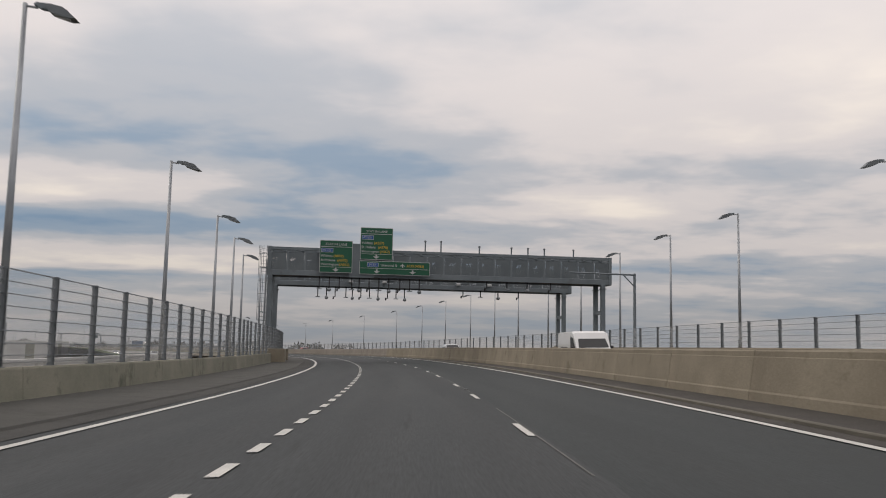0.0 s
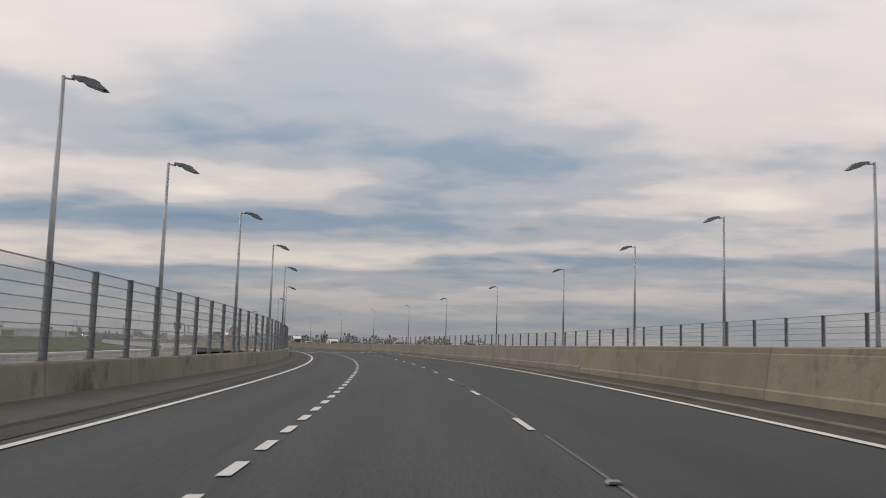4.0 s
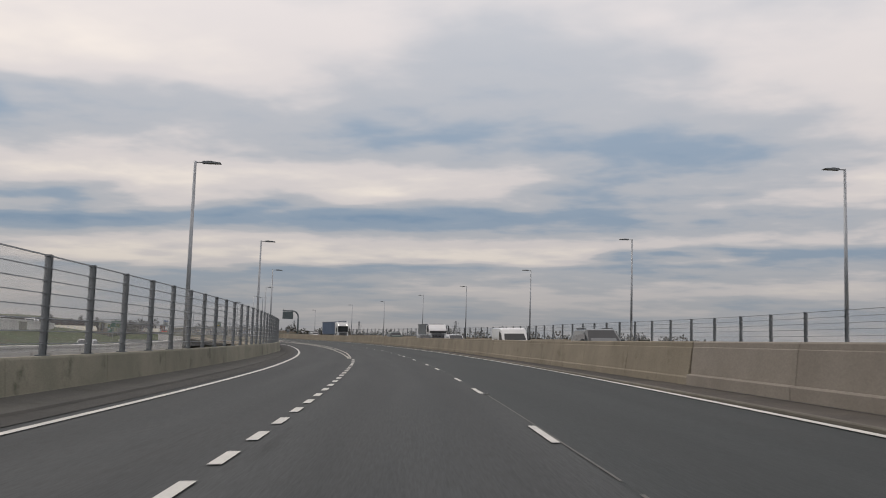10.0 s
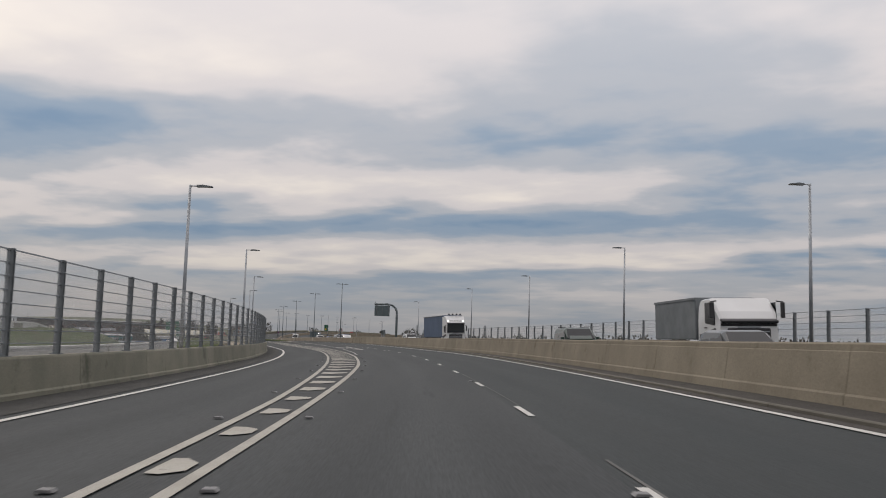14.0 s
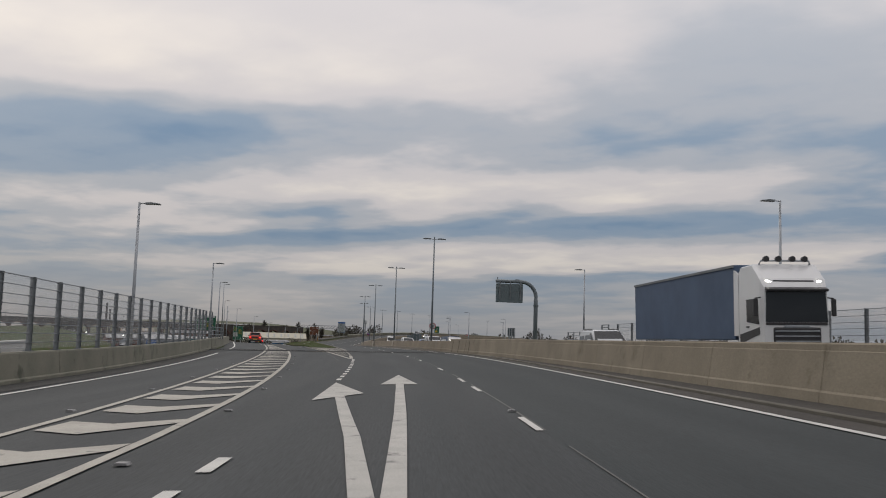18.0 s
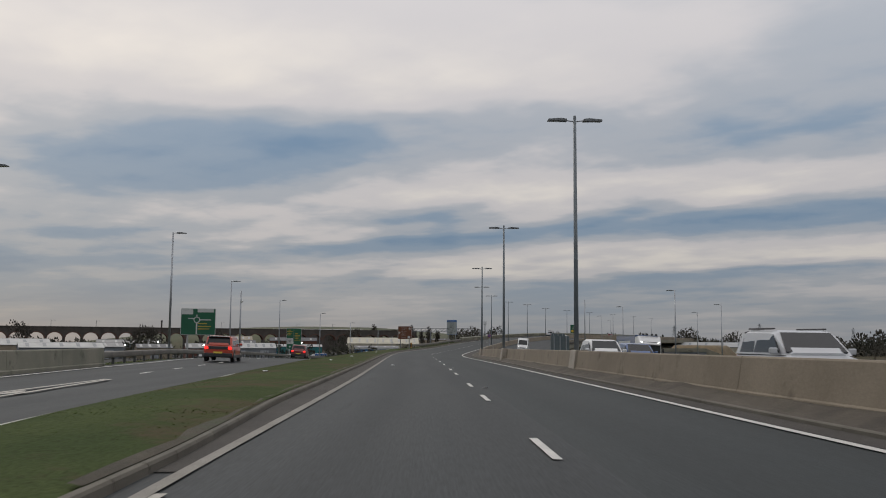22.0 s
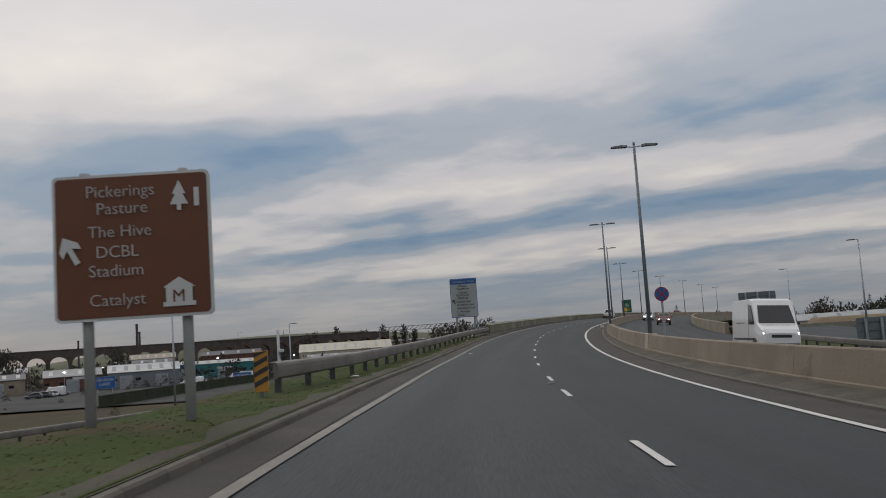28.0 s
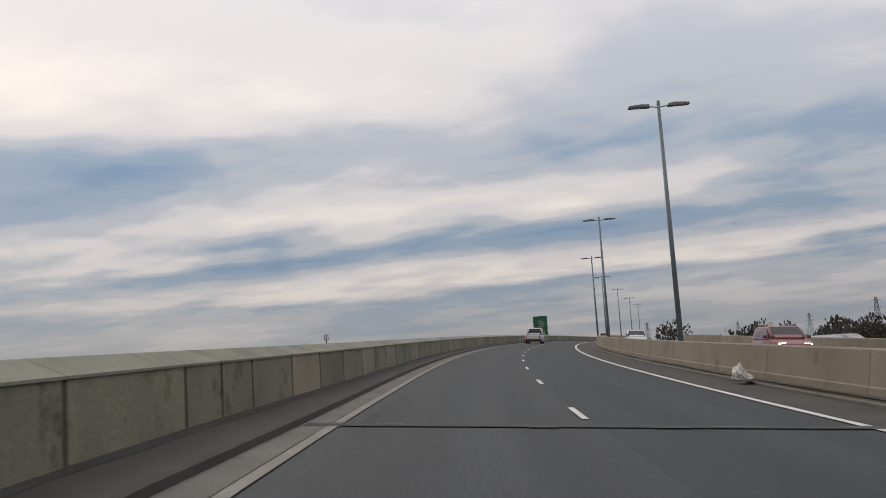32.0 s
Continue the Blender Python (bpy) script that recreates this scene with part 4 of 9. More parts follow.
def fence(name, label, d_of, a, b, marks, base, height, rails, group):
    top = empty(name, label=label, category="fence", group=group)
    post_bm = bmesh.new()
    box(post_bm, (0.13, 0.012, height - base), (0, 0.05, (height - base) / 2))
    box(post_bm, (0.13, 0.012, height - base), (0, -0.05, (height - base) / 2))
    box(post_bm, (0.012, 0.10, height - base), (0, 0, (height - base) / 2))
    box(post_bm, (0.24, 0.20, 0.02), (0, 0, 0.01))
    for r in rails:
        box(post_bm, (0.16, 0.03, 0.05), (0, 0.05 if d_of(100) > 0 else -0.05, r - base))
    first = part("post", post_bm, GALV_DARK, top)
    rank = np.interp([a, b], *zip(*marks))
    spots = [float(np.interp(k, *reversed(list(zip(*marks))))) for k in range(math.ceil(rank[0]), math.floor(rank[1]) + 1)]
    n = len(spots) - 1
    first.matrix_basis = stand(spots[0], d_of(spots[0]), base)
    for q in spots[1:]:
        again(first, top, stand(q, d_of(q), base))
    for k, r in enumerate(rails):
        w = 0.010 if k else 0.014
        bm = sweep(bmesh.new(), lambda q: [(d_of(q) - w, r - w), (d_of(q) + w, r - w), (d_of(q) + w, r + w), (d_of(q) - w, r + w)], spots)
        part("rail", bm, GALV, top)
    for i in range(n):
        s0, s1 = spots[i] + 0.09, spots[i + 1] - 0.09
        bm = sweep(bmesh.new(), lambda q: [(d_of(q) - 0.004, base + 0.08), (d_of(q) + 0.004, base + 0.08), (d_of(q) + 0.004, height - 0.05), (d_of(q) - 0.004, height - 0.05)], [s0, s1])
        part("infill_panel", bm, CLEAR, top).visible_shadow = False
    return top


CLEAR = glass("clear_infill", (0.55, 0.57, 0.58), 0.14, 0.3)
left_line = lambda s: wall_left(s) - 0.30
far_line = lambda s: far_edge(s) + 0.2
fence("parapet_fence", "galvanised post and rail wind fence on the concrete parapet", left_line, -40.4, 465.2, NEAR_POSTS, 0.83, 2.92, [2.90, 2.64, 2.38, 2.12, 1.86, 1.60, 1.34, 1.08], "parapet fences")
fence("parapet_fence", "grey post and rail wind fence on the far parapet", far_line, -40.0, 462, FAR_POSTS, 1.02, 2.42, [2.40, 2.14, 1.88, 1.62, 1.34], "parapet fences")


def fence_end(s, d, base, height, label):
    """The closed end bay with its bars, and the low rails that follow it."""
    e = empty("fence_end_bay", stand(s, d, base), label=label, category="fence")
    h = height - base
    for y in (0.0, 1.7):
        bm = box(bmesh.new(), (0.10, 0.10, h), (0, y, h / 2), bevel=0.01)
        part("post", bm, GALV_DARK, e)
    for k in range(7):
        bm = box(bmesh.new(), (0.05, 1.7, 0.06), (0, 0.85, h * (0.12 + 0.145 * k)))
        part("bar", bm, GALV_DARK, e)
    low = empty("low_fence", stand(s + 3, d - 0.2 * (1 if d < 0 else -1), base - 0.1), label="low grey post and rail fence past the bridge end", category="fence")
    for k in range(6):
        part("post", box(bmesh.new(), (0.09, 0.09, 1.05), (0, k * 1.9, 0.5), bevel=0.008), GALV_DARK, low)
    for z in (0.35, 0.68, 0.98):
        part("rail", box(bmesh.new(), (0.04, 10.0, 0.05), (0, 4.75, z)), GALV, low)


fence_end(466.6, left_line(467), 0.83, 2.92, "ladder-like grey end bay of the near parapet fence")
fence_end(462.6, far_line(463), 1.02, 2.42, "ladder-like grey end bay of the far parapet fence")


# ---- street lamps ----
def column(bm_or_none, height, r0, r1):
    bm = bmesh.new()
    rod(bm, (0, 0, 0), (0, 0, height), r0, r1, 12)
    return bm


def lamp_tilted(name, height, side, label):
    """Tall column with a short bracket and a large tilted flat lantern; side +1 reaches to the right."""
    e = empty(name, label=label, category="street lamp", group="bridge lamps")
    part("column", column(None, height, 0.105, 0.055), GALV, e, smooth=True)
    part("base_plate", box(bmesh.new(), (0.36, 0.36, 0.04), (0, 0, 0.02)), GALV, e)
    part("service_door", box(bmesh.new(), (0.012, 0.11, 0.5), (side * 0.10, 0, 1.0)), GALV_DARK, e)
    part("bracket", rod(bmesh.new(), (0, 0, height - 0.06), (side * 0.30, 0, height - 0.10), 0.03, 0.03, 8), GALV, e)
    arm = bmesh.new()
    prism(arm, [(side * 0.22, -0.02), (side * 0.28, 0.03), (side * 0.62, 0.0), (side * 0.98, -0.13), (side * 0.60, -0.15), (side * 0.40, -0.12)], 0.16, Matrix.Translation((0, 0, height - 0.02)))
    part("lantern_arm", arm, STEEL_GREY, e)
    head = bmesh.new()
    prism(head, [(side * 0.48, -0.06), (side * 0.62, -0.03), (side * 0.92, -0.10), (side * 1.22, -0.36), (side * 1.10, -0.36), (side * 0.86, -0.30), (side * 0.62, -0.22)], 0.34, Matrix.Translation((0, 0, height - 0.02)))
    lantern = part("lantern", head, GALV_DARK, e, "flat tilted LED lantern")
    part("lens", box(bmesh.new(), (0.40, 0.26, 0.015), (side * 0.90, 0, height - 0.335), Matrix.Rotation(side * radians(18), 3, "Y")), LENS, lantern)
    return e


def lamp_flat(name, height, side, label, group):
    """Column with a slim horizontal lantern."""
    e = empty(name, label=label, category="street lamp", group=group)
    part("column", column(None, height, 0.095, 0.055), GALV, e, smooth=True)
    part("base_plate", box(bmesh.new(), (0.34, 0.34, 0.04), (0, 0, 0.02)), GALV, e)
    part("bracket", rod(bmesh.new(), (0, 0, height - 0.04), (side * 0.34, 0, height - 0.03), 0.026, 0.026, 8), GALV, e)
    head = bmesh.new()
    prism(head, [(side * 0.28, -0.05), (side * 0.30, 0.03), (side * 0.55, 0.05), (side * 0.96, 0.0), (side * 0.98, -0.04)], 0.26, Matrix.Translation((0, 0, height - 0.03)))
    lantern = part("lantern", head, GALV_DARK, e, "slim flat LED lantern")
    part("lens", box(bmesh.new(), (0.42, 0.2, 0.012), (side * 0.72, 0, height - 0.075)), LENS, lantern)
    return e


def lamp_double(name, height, label):
    e = empty(name, label=label, category="street lamp", group="median lamps")
    part("column", column(None, height, 0.105, 0.062), STEEL_GREY, e, smooth=True)
    part("cap", rod(bmesh.new(), (0, 0, height), (0, 0, height + 0.14), 0.07, 0.05, 10), STEEL_GREY, e)
    part("base_plate", box(bmesh.new(), (0.42, 0.42, 0.05), (0, 0, 0.025)), GALV, e)
    for sd in (-1, 1):
        part("bracket", rod(bmesh.new(), (0, 0, height - 0.12), (sd * 0.42, 0, height - 0.06), 0.028, 0.028, 8), GALV, e)
        head = bmesh.new()
        prism(head, [(sd * 0.34, -0.06), (sd * 0.36, 0.03), (sd * 0.60, 0.06), (sd * 1.12, 0.02), (sd * 1.15, -0.04)], 0.30, Matrix.Translation((0, 0, height - 0.05)))
        lantern = part("lantern", head, GALV_DARK, e, "slim flat LED lantern")
        part("lens", box(bmesh.new(), (0.5, 0.22, 0.012), (sd * 0.85, 0, height - 0.105)), LENS, lantern)
    return e


LENS = surf("lamp_lens", (0.30, 0.31, 0.31), (0.36, 0.37, 0.37), 2, 0.25)


def lay(make, places, *args):
    first = None
    for m in places:
        if first is None:
            first = make(*args)
            first.matrix_basis = m
        else:
            copy_thing(first, m)


def drop_to(s, d, top_h, height):
    return stand(s, d, top_h - height)


L_LAMPS = [(20.6, -9.15), (37.3, -9.6), (49.6, -9.6), (59.8, -9.9), (71.0, -10.34), (82.0, -9.6), (92.5, -9.6), (104, -9.6), (115.5, -9.5), (127.4, -9.4), (142.3, -8.5), (159.2, -7.95), (177.2, -7.75), (205, -7.75), (233.5, -7.8)]
lay(lamp_tilted, [drop_to(s, d, bend(s, [(0, 9.15), (21, 9.15), (37, 8.9), (50, 8.4), (130, 8.4), (142, 8.6), (160, 8.6), (180, 8.4), (233, 8.1)]), 8.6) for s, d in L_LAMPS], "street_lamp", 8.6, 1, "tall galvanised lamp column with tilted lantern behind the parapet")
R_LAMPS = [(25, 20.6), (36.6, 20.6), (51.8, 20.6), (62, 20.3), (70.6, 19.5), (80.5, 19.3), (91, 19.2), (102.5, 19.1), (113.8, 19.2), (126.2, 19.1), (141.7, 19.2), (157, 19.0), (177, 19.05), (204.6, 18.9), (236.3, 19.4)]
lay(lamp_tilted, [drop_to(s, d, bend(s, [(0, 9.1), (62, 9.0), (72, 8.55), (240, 8.55)]), 8.8) for s, d in R_LAMPS], "street_lamp", 8.8, -1, "tall galvanised lamp column with tilted lantern on the far parapet")
L_FLAT = [(259.8, -7.95, 7.9), (287.7, -8.2, 7.8), (317.3, -8.6, 7.93), (349.9, -9.38, 7.78), (377.7, -10.1, 7.64), (408.4, -11.2, 7.61), (436.1, -11.95, 7.39)]
lay(lamp_flat, [drop_to(s, d, h, 8.0) for s, d, h in L_FLAT], "street_lamp", 8.0, 1, "galvanised lamp column with slim lantern behind the parapet", "bridge lamps")
R_FLAT = [(262.2, 19.0, 8.5), (289.8, 18.6, 8.5), (318.8, 18.3, 8.3), (349.9, 18.3, 8.2), (377.2, 18.2, 8.0), (406.7, 18.3, 7.9), (436, 18.8, 8.0), (474.6, 19.9, 7.82)]
lay(lamp_flat, [drop_to(s, d, h, 8.2) for s, d, h in R_FLAT], "street_lamp", 8.2, -1, "galvanised lamp column with slim lantern on the far side", "bridge lamps")
SLIP_LAMPS = [(-124.05, 444.37, 8.07), (-144.09, 468.84, 8.14), (-165.7, 495.08, 9.7), (-186.17, 519.76, 8.23), (-205.2, 546.67, 7.65), (-221.42, 573.46, 6.7), (-238.54, 602.24, 5.73), (-256, 634, 4.6)]
lay(lamp_flat, [Matrix.Translation((x, y, z - 8.4)) @ Matrix.Rotation(radians(36), 4, "Z") for x, y, z in SLIP_LAMPS], "street_lamp", 8.4, 1, "pale lamp column with slim lantern beside the slip road", "slip road lamps")
TALL = [(481.6, 6.75, 11.0), (512.9, 6.5, 10.6)]
lay(lamp_double, [drop_to(s, d, h, 10.7) for s, d, h in TALL], "street_lamp", 10.7, "tall grey twin-armed lamp column on the median barrier")
DOUBLES = [(544.6, 6.75, 10.2), (579.8, 7.15, 10.2), (615.5, 7.35, 10.3), (649.6, 7.4, 10.3), (686.6, 7.36, 9.9), (721.4, 7.36, 9.9), (752, 7.36, 9.3), (786, 7.3, 9.3), (820, 7.3, 9.3), (855, 7.3, 9.3), (890, 7.3, 9.3), (925, 7.3, 9.3)]
lay(lamp_double, [drop_to(s, d, h, 9.6) for s, d, h in DOUBLES], "street_lamp", 9.6, "tall grey twin-armed lamp column on the median barrier")
PLINTH = surf("pale_cast_concrete", (0.27, 0.245, 0.205), (0.34, 0.312, 0.265), 0.8, 0.9, 0.3, fine=0.14, spots=((0.19, 0.17, 0.135), 1.2, 0.58), vary=0.08)
for ps_, pd_, ph_ in TALL[1:] + DOUBLES[:4]:
    front = min(pd_ - 0.24, wall_mid(ps_) + 0.04)
    plinth = tagged(part("lamp_plinth", sweep(bmesh.new(), lambda q: [(front - 0.03, 0.0), (front + 0.10, 0.955), (front + 0.14, 0.985), (wall_mid(q) + 0.60, 0.985), (wall_mid(q) + 0.72, 0.0)], [ps_ - 0.62, ps_ + 0.62]), PLINTH), "pale concrete plinth cast round the lamp foot in the median", "plinth", group="lamp plinths")
for a, b in ((697.5, 698.5), (699.9, 700.9)):
    tagged(part("paint_patch", sweep(bmesh.new(), lambda q: [(wall_mid(q) + d, h) for d, h in ((0.054, 0.29), (0.154, 0.92), (0.20, 0.92), (0.20, 0.29))], [a, b]), PLINTH), "pale painted-over patch on the median barrier", "wall patch", group="wall patches")
RIGHT_LAMPS = [(610, 28, 8.0), (686, 28.5, 7.6), (575, 28, 8.2), (725, 29, 6.5), (601, 40, 8.0), (640, 44, 8.0)]
lay(lamp_flat, [drop_to(s, d, h, 9.0) for s, d, h in RIGHT_LAMPS], "street_lamp", 9.0, -1, "pale lamp column beside the lower road", "lower road lamps")


def cctv_mast(name, m, height, label):
    e = empty(name, m, label=label, category="camera mast")
    part("pole", column(None, height, 0.10, 0.08), GALV, e, smooth=True)
    part("camera", box(bmesh.new(), (0.2, 0.35, 0.2), (0.15, 0, height - 1.2), bevel=0.03), WHITE, e)
    part("bracket", rod(bmesh.new(), (0, 0, height - 1.1), (0.15, 0, height - 1.1), 0.03, 0.03, 8), GALV, e)
    return e


cctv_mast("camera_mast", Matrix.Translation((-188.39, 523.28, -0.6)), 8.0, "plain grey mast with a small traffic camera")
cctv_mast("camera_mast", drop_to(655, 25, 10.5, 9.5), 9.5, "plain grey mast with a camera beside the lower road")
cctv_mast("camera_mast", Matrix.Translation((-222.5, 596.0, -5.2)), 8.0, "plain grey mast with a camera beside the slip road")


# ---- lettering ----
def letters(text, size, material, parent, m, name="lettering", align="LEFT", squeeze=1.0, weight=0.008):
    cu = bpy.data.curves.new("words", "FONT")
    cu.body, cu.size, cu.align_x, cu.extrude = text, size, align, 0.002
    cu.resolution_u = 3
    cu.offset = size * weight if "M" not in text else 0.0
    tmp = bpy.data.objects.new("words", cu)
    scene.collection.objects.link(tmp)
    bpy.context.view_layer.update()
    me = bpy.data.meshes.new_from_object(tmp.evaluated_get(bpy.context.evaluated_depsgraph_get()))
    bpy.data.objects.remove(tmp)
    bpy.data.curves.remove(cu)
    me.transform(m @ Matrix.Diagonal((squeeze, 1, 1, 1)))
    me.materials.clear()
    me.materials.append(material)
    ob = new(name, me)
    ob.parent = parent
    return ob


def face_m(x, z, y=-0.055):
    """Local pose on a sign's face: text lies in x, z, reading towards -y."""
    return Matrix.Translation((x, y, z)) @ Matrix.Rotation(radians(90), 4, "X")


def plate(w, h, t=0.03, r=0.08, z0=0.0, y=0.0):
    """A rounded board standing in x, z."""
    pts = []
    for cx, cz, a0 in ((w / 2 - r, z0 + r, -90), (w / 2 - r, z0 + h - r, 0), (-w / 2 + r, z0 + h - r, 90), (-w / 2 + r, z0 + r, 180)):
        pts += [(cx + r * math.cos(radians(a0 + k * 22.5)), cz + r * math.sin(radians(a0 + k * 22.5))) for k in range(5)]
    return prism(bmesh.new(), pts, t, Matrix.Translation((0, y, 0)))


def bar(e, x, z, w, h, mat, name="band", y=-0.05):
    return part(name, box(bmesh.new(), (w, 0.006, h), (x, y, z)), mat, e)


def down_arrow(e, x, z, size, mat, y=-0.052):
    """The stubby downward lane arrow of a gantry sign."""
    pts = [(-0.13, 0.32), (0.13, 0.32), (0.13, 0.05), (0.52, 0.05), (0, -0.34), (-0.52, 0.05), (-0.13, 0.05)]
    return part("arrow", prism(bmesh.new(), [(px * size, pz * size) for px, pz in pts], 0.006, Matrix.Translation((x, y, z))), mat, e)


def arrow_shape(e, x, z, size, angle, mat, y=-0.052):
    pts = [(-0.09, -0.5), (0.09, -0.5), (0.09, 0.05), (0.34, -0.12), (0.34, 0.12), (0, 0.5), (-0.34, 0.12), (-0.34, -0.12), (-0.09, 0.05)]
    bm = prism(bmesh.new(), [(px * size, pz * size) for px, pz in pts], 0.006, Matrix.Translation((x, y, z)) @ Matrix.Rotation(radians(angle), 4, "Y"))
    return part("arrow", bm, mat, e)


# ---- gantries across both carriageways ----
def gantry(s, label, signs):
    a, b = at(s, -8.5, 0), at(s, 19.6, 0)
    zb, zt = at(s, -8.5, 7.05).z, at(s, -8.5, 9.32).z
    length = (b.xy - a.xy).length
    m = Matrix.Translation((a.x, a.y, 0)) @ Matrix.Rotation(heading(s), 4, "Z")
    g = empty("gantry", m, label=label, category="gantry", group="toll gantries")
    D = 2.0
    for y in (0.0, D):
        part("top_chord", box(bmesh.new(), (length, 0.22, 0.24), (length / 2, y, zt - 0.12), bevel=0.015), STEEL_GREY, g)
        part("bottom_chord", box(bmesh.new(), (length, 0.24, 0.42), (length / 2, y, zb + 0.21), bevel=0.015), STEEL_GREY, g)
    part("floor_plate", box(bmesh.new(), (length, D - 0.24, 0.05), (length / 2, D / 2, zb + 0.10)), BLACK, g)
    for x in (0.0, length):
        part("end_frame", box(bmesh.new(), (0.28, D + 0.3, zt - zb + 0.06), (x, D / 2, (zt + zb) / 2), bevel=0.015), STEEL_GREY, g)
    n = 20
    up_bm = box(bmesh.new(), (0.14, 0.14, zt - zb - 0.64), (0, 0, 0))
    first = part("upright", up_bm, STEEL_GREY, g)
    first.location = (length / n, 0, (zt + zb) / 2 + 0.09)
    for i in range(1, n):
        for y in (0.0, D):
            if i > 1 or y:
                again(first, g, Matrix.Translation((length * i / n, y, (zt + zb) / 2 + 0.09)))
    # perforated cladding: a sheet with rows of real holes in some bays
    for i in range(n):
        x0, x1 = length * i / n + 0.08, length * (i + 1) / n - 0.08
        z0, z1 = zb + 0.43, zt - 0.46
        bm = bmesh.new()
        nx, nz = 40, 40
        rnd = random.Random(i * 7 + int(s))
        hx, hw = rnd.uniform(2, 12), rnd.uniform(7, 17)
        for y in (-0.09,):
            vs = [[bm.verts.new((x0 + (x1 - x0) * p / nx, y, z0 + (z1 - z0) * q / nz)) for q in range(nz + 1)] for p in range(nx + 1)]
            for p in range(nx):
                for q in range(nz):
                    if p % 2 == 0 and q % 2 == (p // 2) % 2 and hx < p < hx + hw and 2 < q < 28 and rnd.random() < 0.6:
                        continue
                    bm.faces.new((vs[p][q], vs[p + 1][q], vs[p + 1][q + 1], vs[p][q + 1]))
        part("cladding", bm, MESH_GREY, g)
        k = 1 if i % 2 else -1
        part("brace", rod(bmesh.new(), (x0, D, zb + 0.4 if k > 0 else zt - 0.3), (x1, D, zt - 0.3 if k > 0 else zb + 0.4), 0.05, 0.05, 6), STEEL_GREY, g)
        part("cross_brace", rod(bmesh.new(), (x0, 0, zt - 0.12), (x1, D, zt - 0.12), 0.045, 0.045, 6), STEEL_GREY, g)
    # legs
    for x, low in ((0.12, at(s, -8.4, 0).z + 1.2), (length - 0.6, at(s, 19.2, 0).z + 1.1)):
        for y in (0.0, D):
            part("leg", box(bmesh.new(), (0.36, 0.36, zb - low), (x, y, (zb + low) / 2), bevel=0.02), STEEL_GREY, g)
            part("foot_plate", box(bmesh.new(), (0.6, 0.6, 0.06), (x, y, low + 0.03)), GALV_DARK, g)
            part("flange", box(bmesh.new(), (0.52, 0.52, 0.06), (x, y, zb - 0.35)), GALV_DARK, g)
        part("leg_tie", box(bmesh.new(), (0.26, D, 0.28), (x, D / 2, (zb * 0.55 + low * 0.45))), STEEL_GREY, g)
        part("plinth", box(bmesh.new(), (1.9 if x < 1 else 1.1, 3.4, 1.7), (x + (0.42 if x < 1 else 0.2), D / 2, low - 0.85), bevel=0.03), CONCRETE, g, "concrete plinth built into the parapet")
    # caged ladder on the left end
    low = at(s, -8.4, 0).z + 1.2
    lad = part("ladder", box(bmesh.new(), (0.03, 0.06, zt - low - 1.0), (-0.62, 0.0, (zt + low + 1.0) / 2)), GALV_DARK, g)
    part("stile", box(bmesh.new(), (0.03, 0.06, zt - low - 1.0), (-0.22, 0.0, (zt + low + 1.0) / 2)), GALV_DARK, lad)
    rung = part("rung", rod(bmesh.new(), (-0.62, 0, 0), (-0.22, 0, 0), 0.014, 0.014, 6), GALV_DARK, lad)
    z = low + 1.0
    rung.location = (0, 0, z)
    while z < zt - 0.3:
        z += 0.3
        again(rung, lad, Matrix.Translation((0, 0, z)))
    z = low + 2.2
    while z < zt:
        hoop = [(-0.62, 0, z), (-0.80, -0.3, z), (-0.68, -0.62, z), (-0.42, -0.72, z), (-0.16, -0.62, z), (-0.04, -0.3, z), (-0.22, 0, z)]
        part("cage_hoop", tube(bmesh.new(), hoop, 0.018, 6), GALV_DARK, lad)
        z += 1.05
    for px, py in ((-0.80, -0.3), (-0.68, -0.62), (-0.42, -0.72), (-0.16, -0.62), (-0.04, -0.3)):
        part("cage_bar", box(bmesh.new(), (0.03, 0.03, zt - low - 2.2), (px, py, (zt + low + 2.2) / 2)), GALV_DARK, lad)
    # sensors hung below and posts above
    off = 8.5
    for k, d in enumerate((-4.5, -3.7, -2.9, -1.9, -1.3, -0.5, 0.3, 1.1, 2.0, 2.8, 3.6, 9.2, 10.9, 12.6, 14.6)):
        hang = empty("toll_sensor", m @ Matrix.Translation((d + off, 0.3 if s < 80 else 0.4, zb)), label="toll sensor hanging from the gantry on a dark rod", category="toll sensor", group="gantry sensors")
        ln = 0.95 if d < 6 else 0.55
        part("rod", box(bmesh.new(), (0.09, 0.09, ln), (0, 0, -ln / 2)), BLACK, hang)
        if k % 3 == 1:
            bm = rod(bmesh.new(), (0, -0.20, -ln - 0.10), (0, 0.22, -ln - 0.10), 0.16, 0.13, 12)
            part("flash_unit", bm, GALV, hang, "rounded grey flash unit", smooth=True)
        elif k % 3 == 0:
            part("antenna", box(bmesh.new(), (0.42, 0.25, 0.07), (0, 0, -ln - 0.03), bevel=0.015), GALV, hang)
        else:
            part("bracket", box(bmesh.new(), (0.22, 0.05, 0.05), (-0.06, 0, -ln)), BLACK, hang)
            part("camera", box(bmesh.new(), (0.12, 0.30, 0.14), (-0.16, 0, -ln - 0.08), Matrix.Rotation(radians(-25), 3, "X"), bevel=0.02), BLACK, hang)
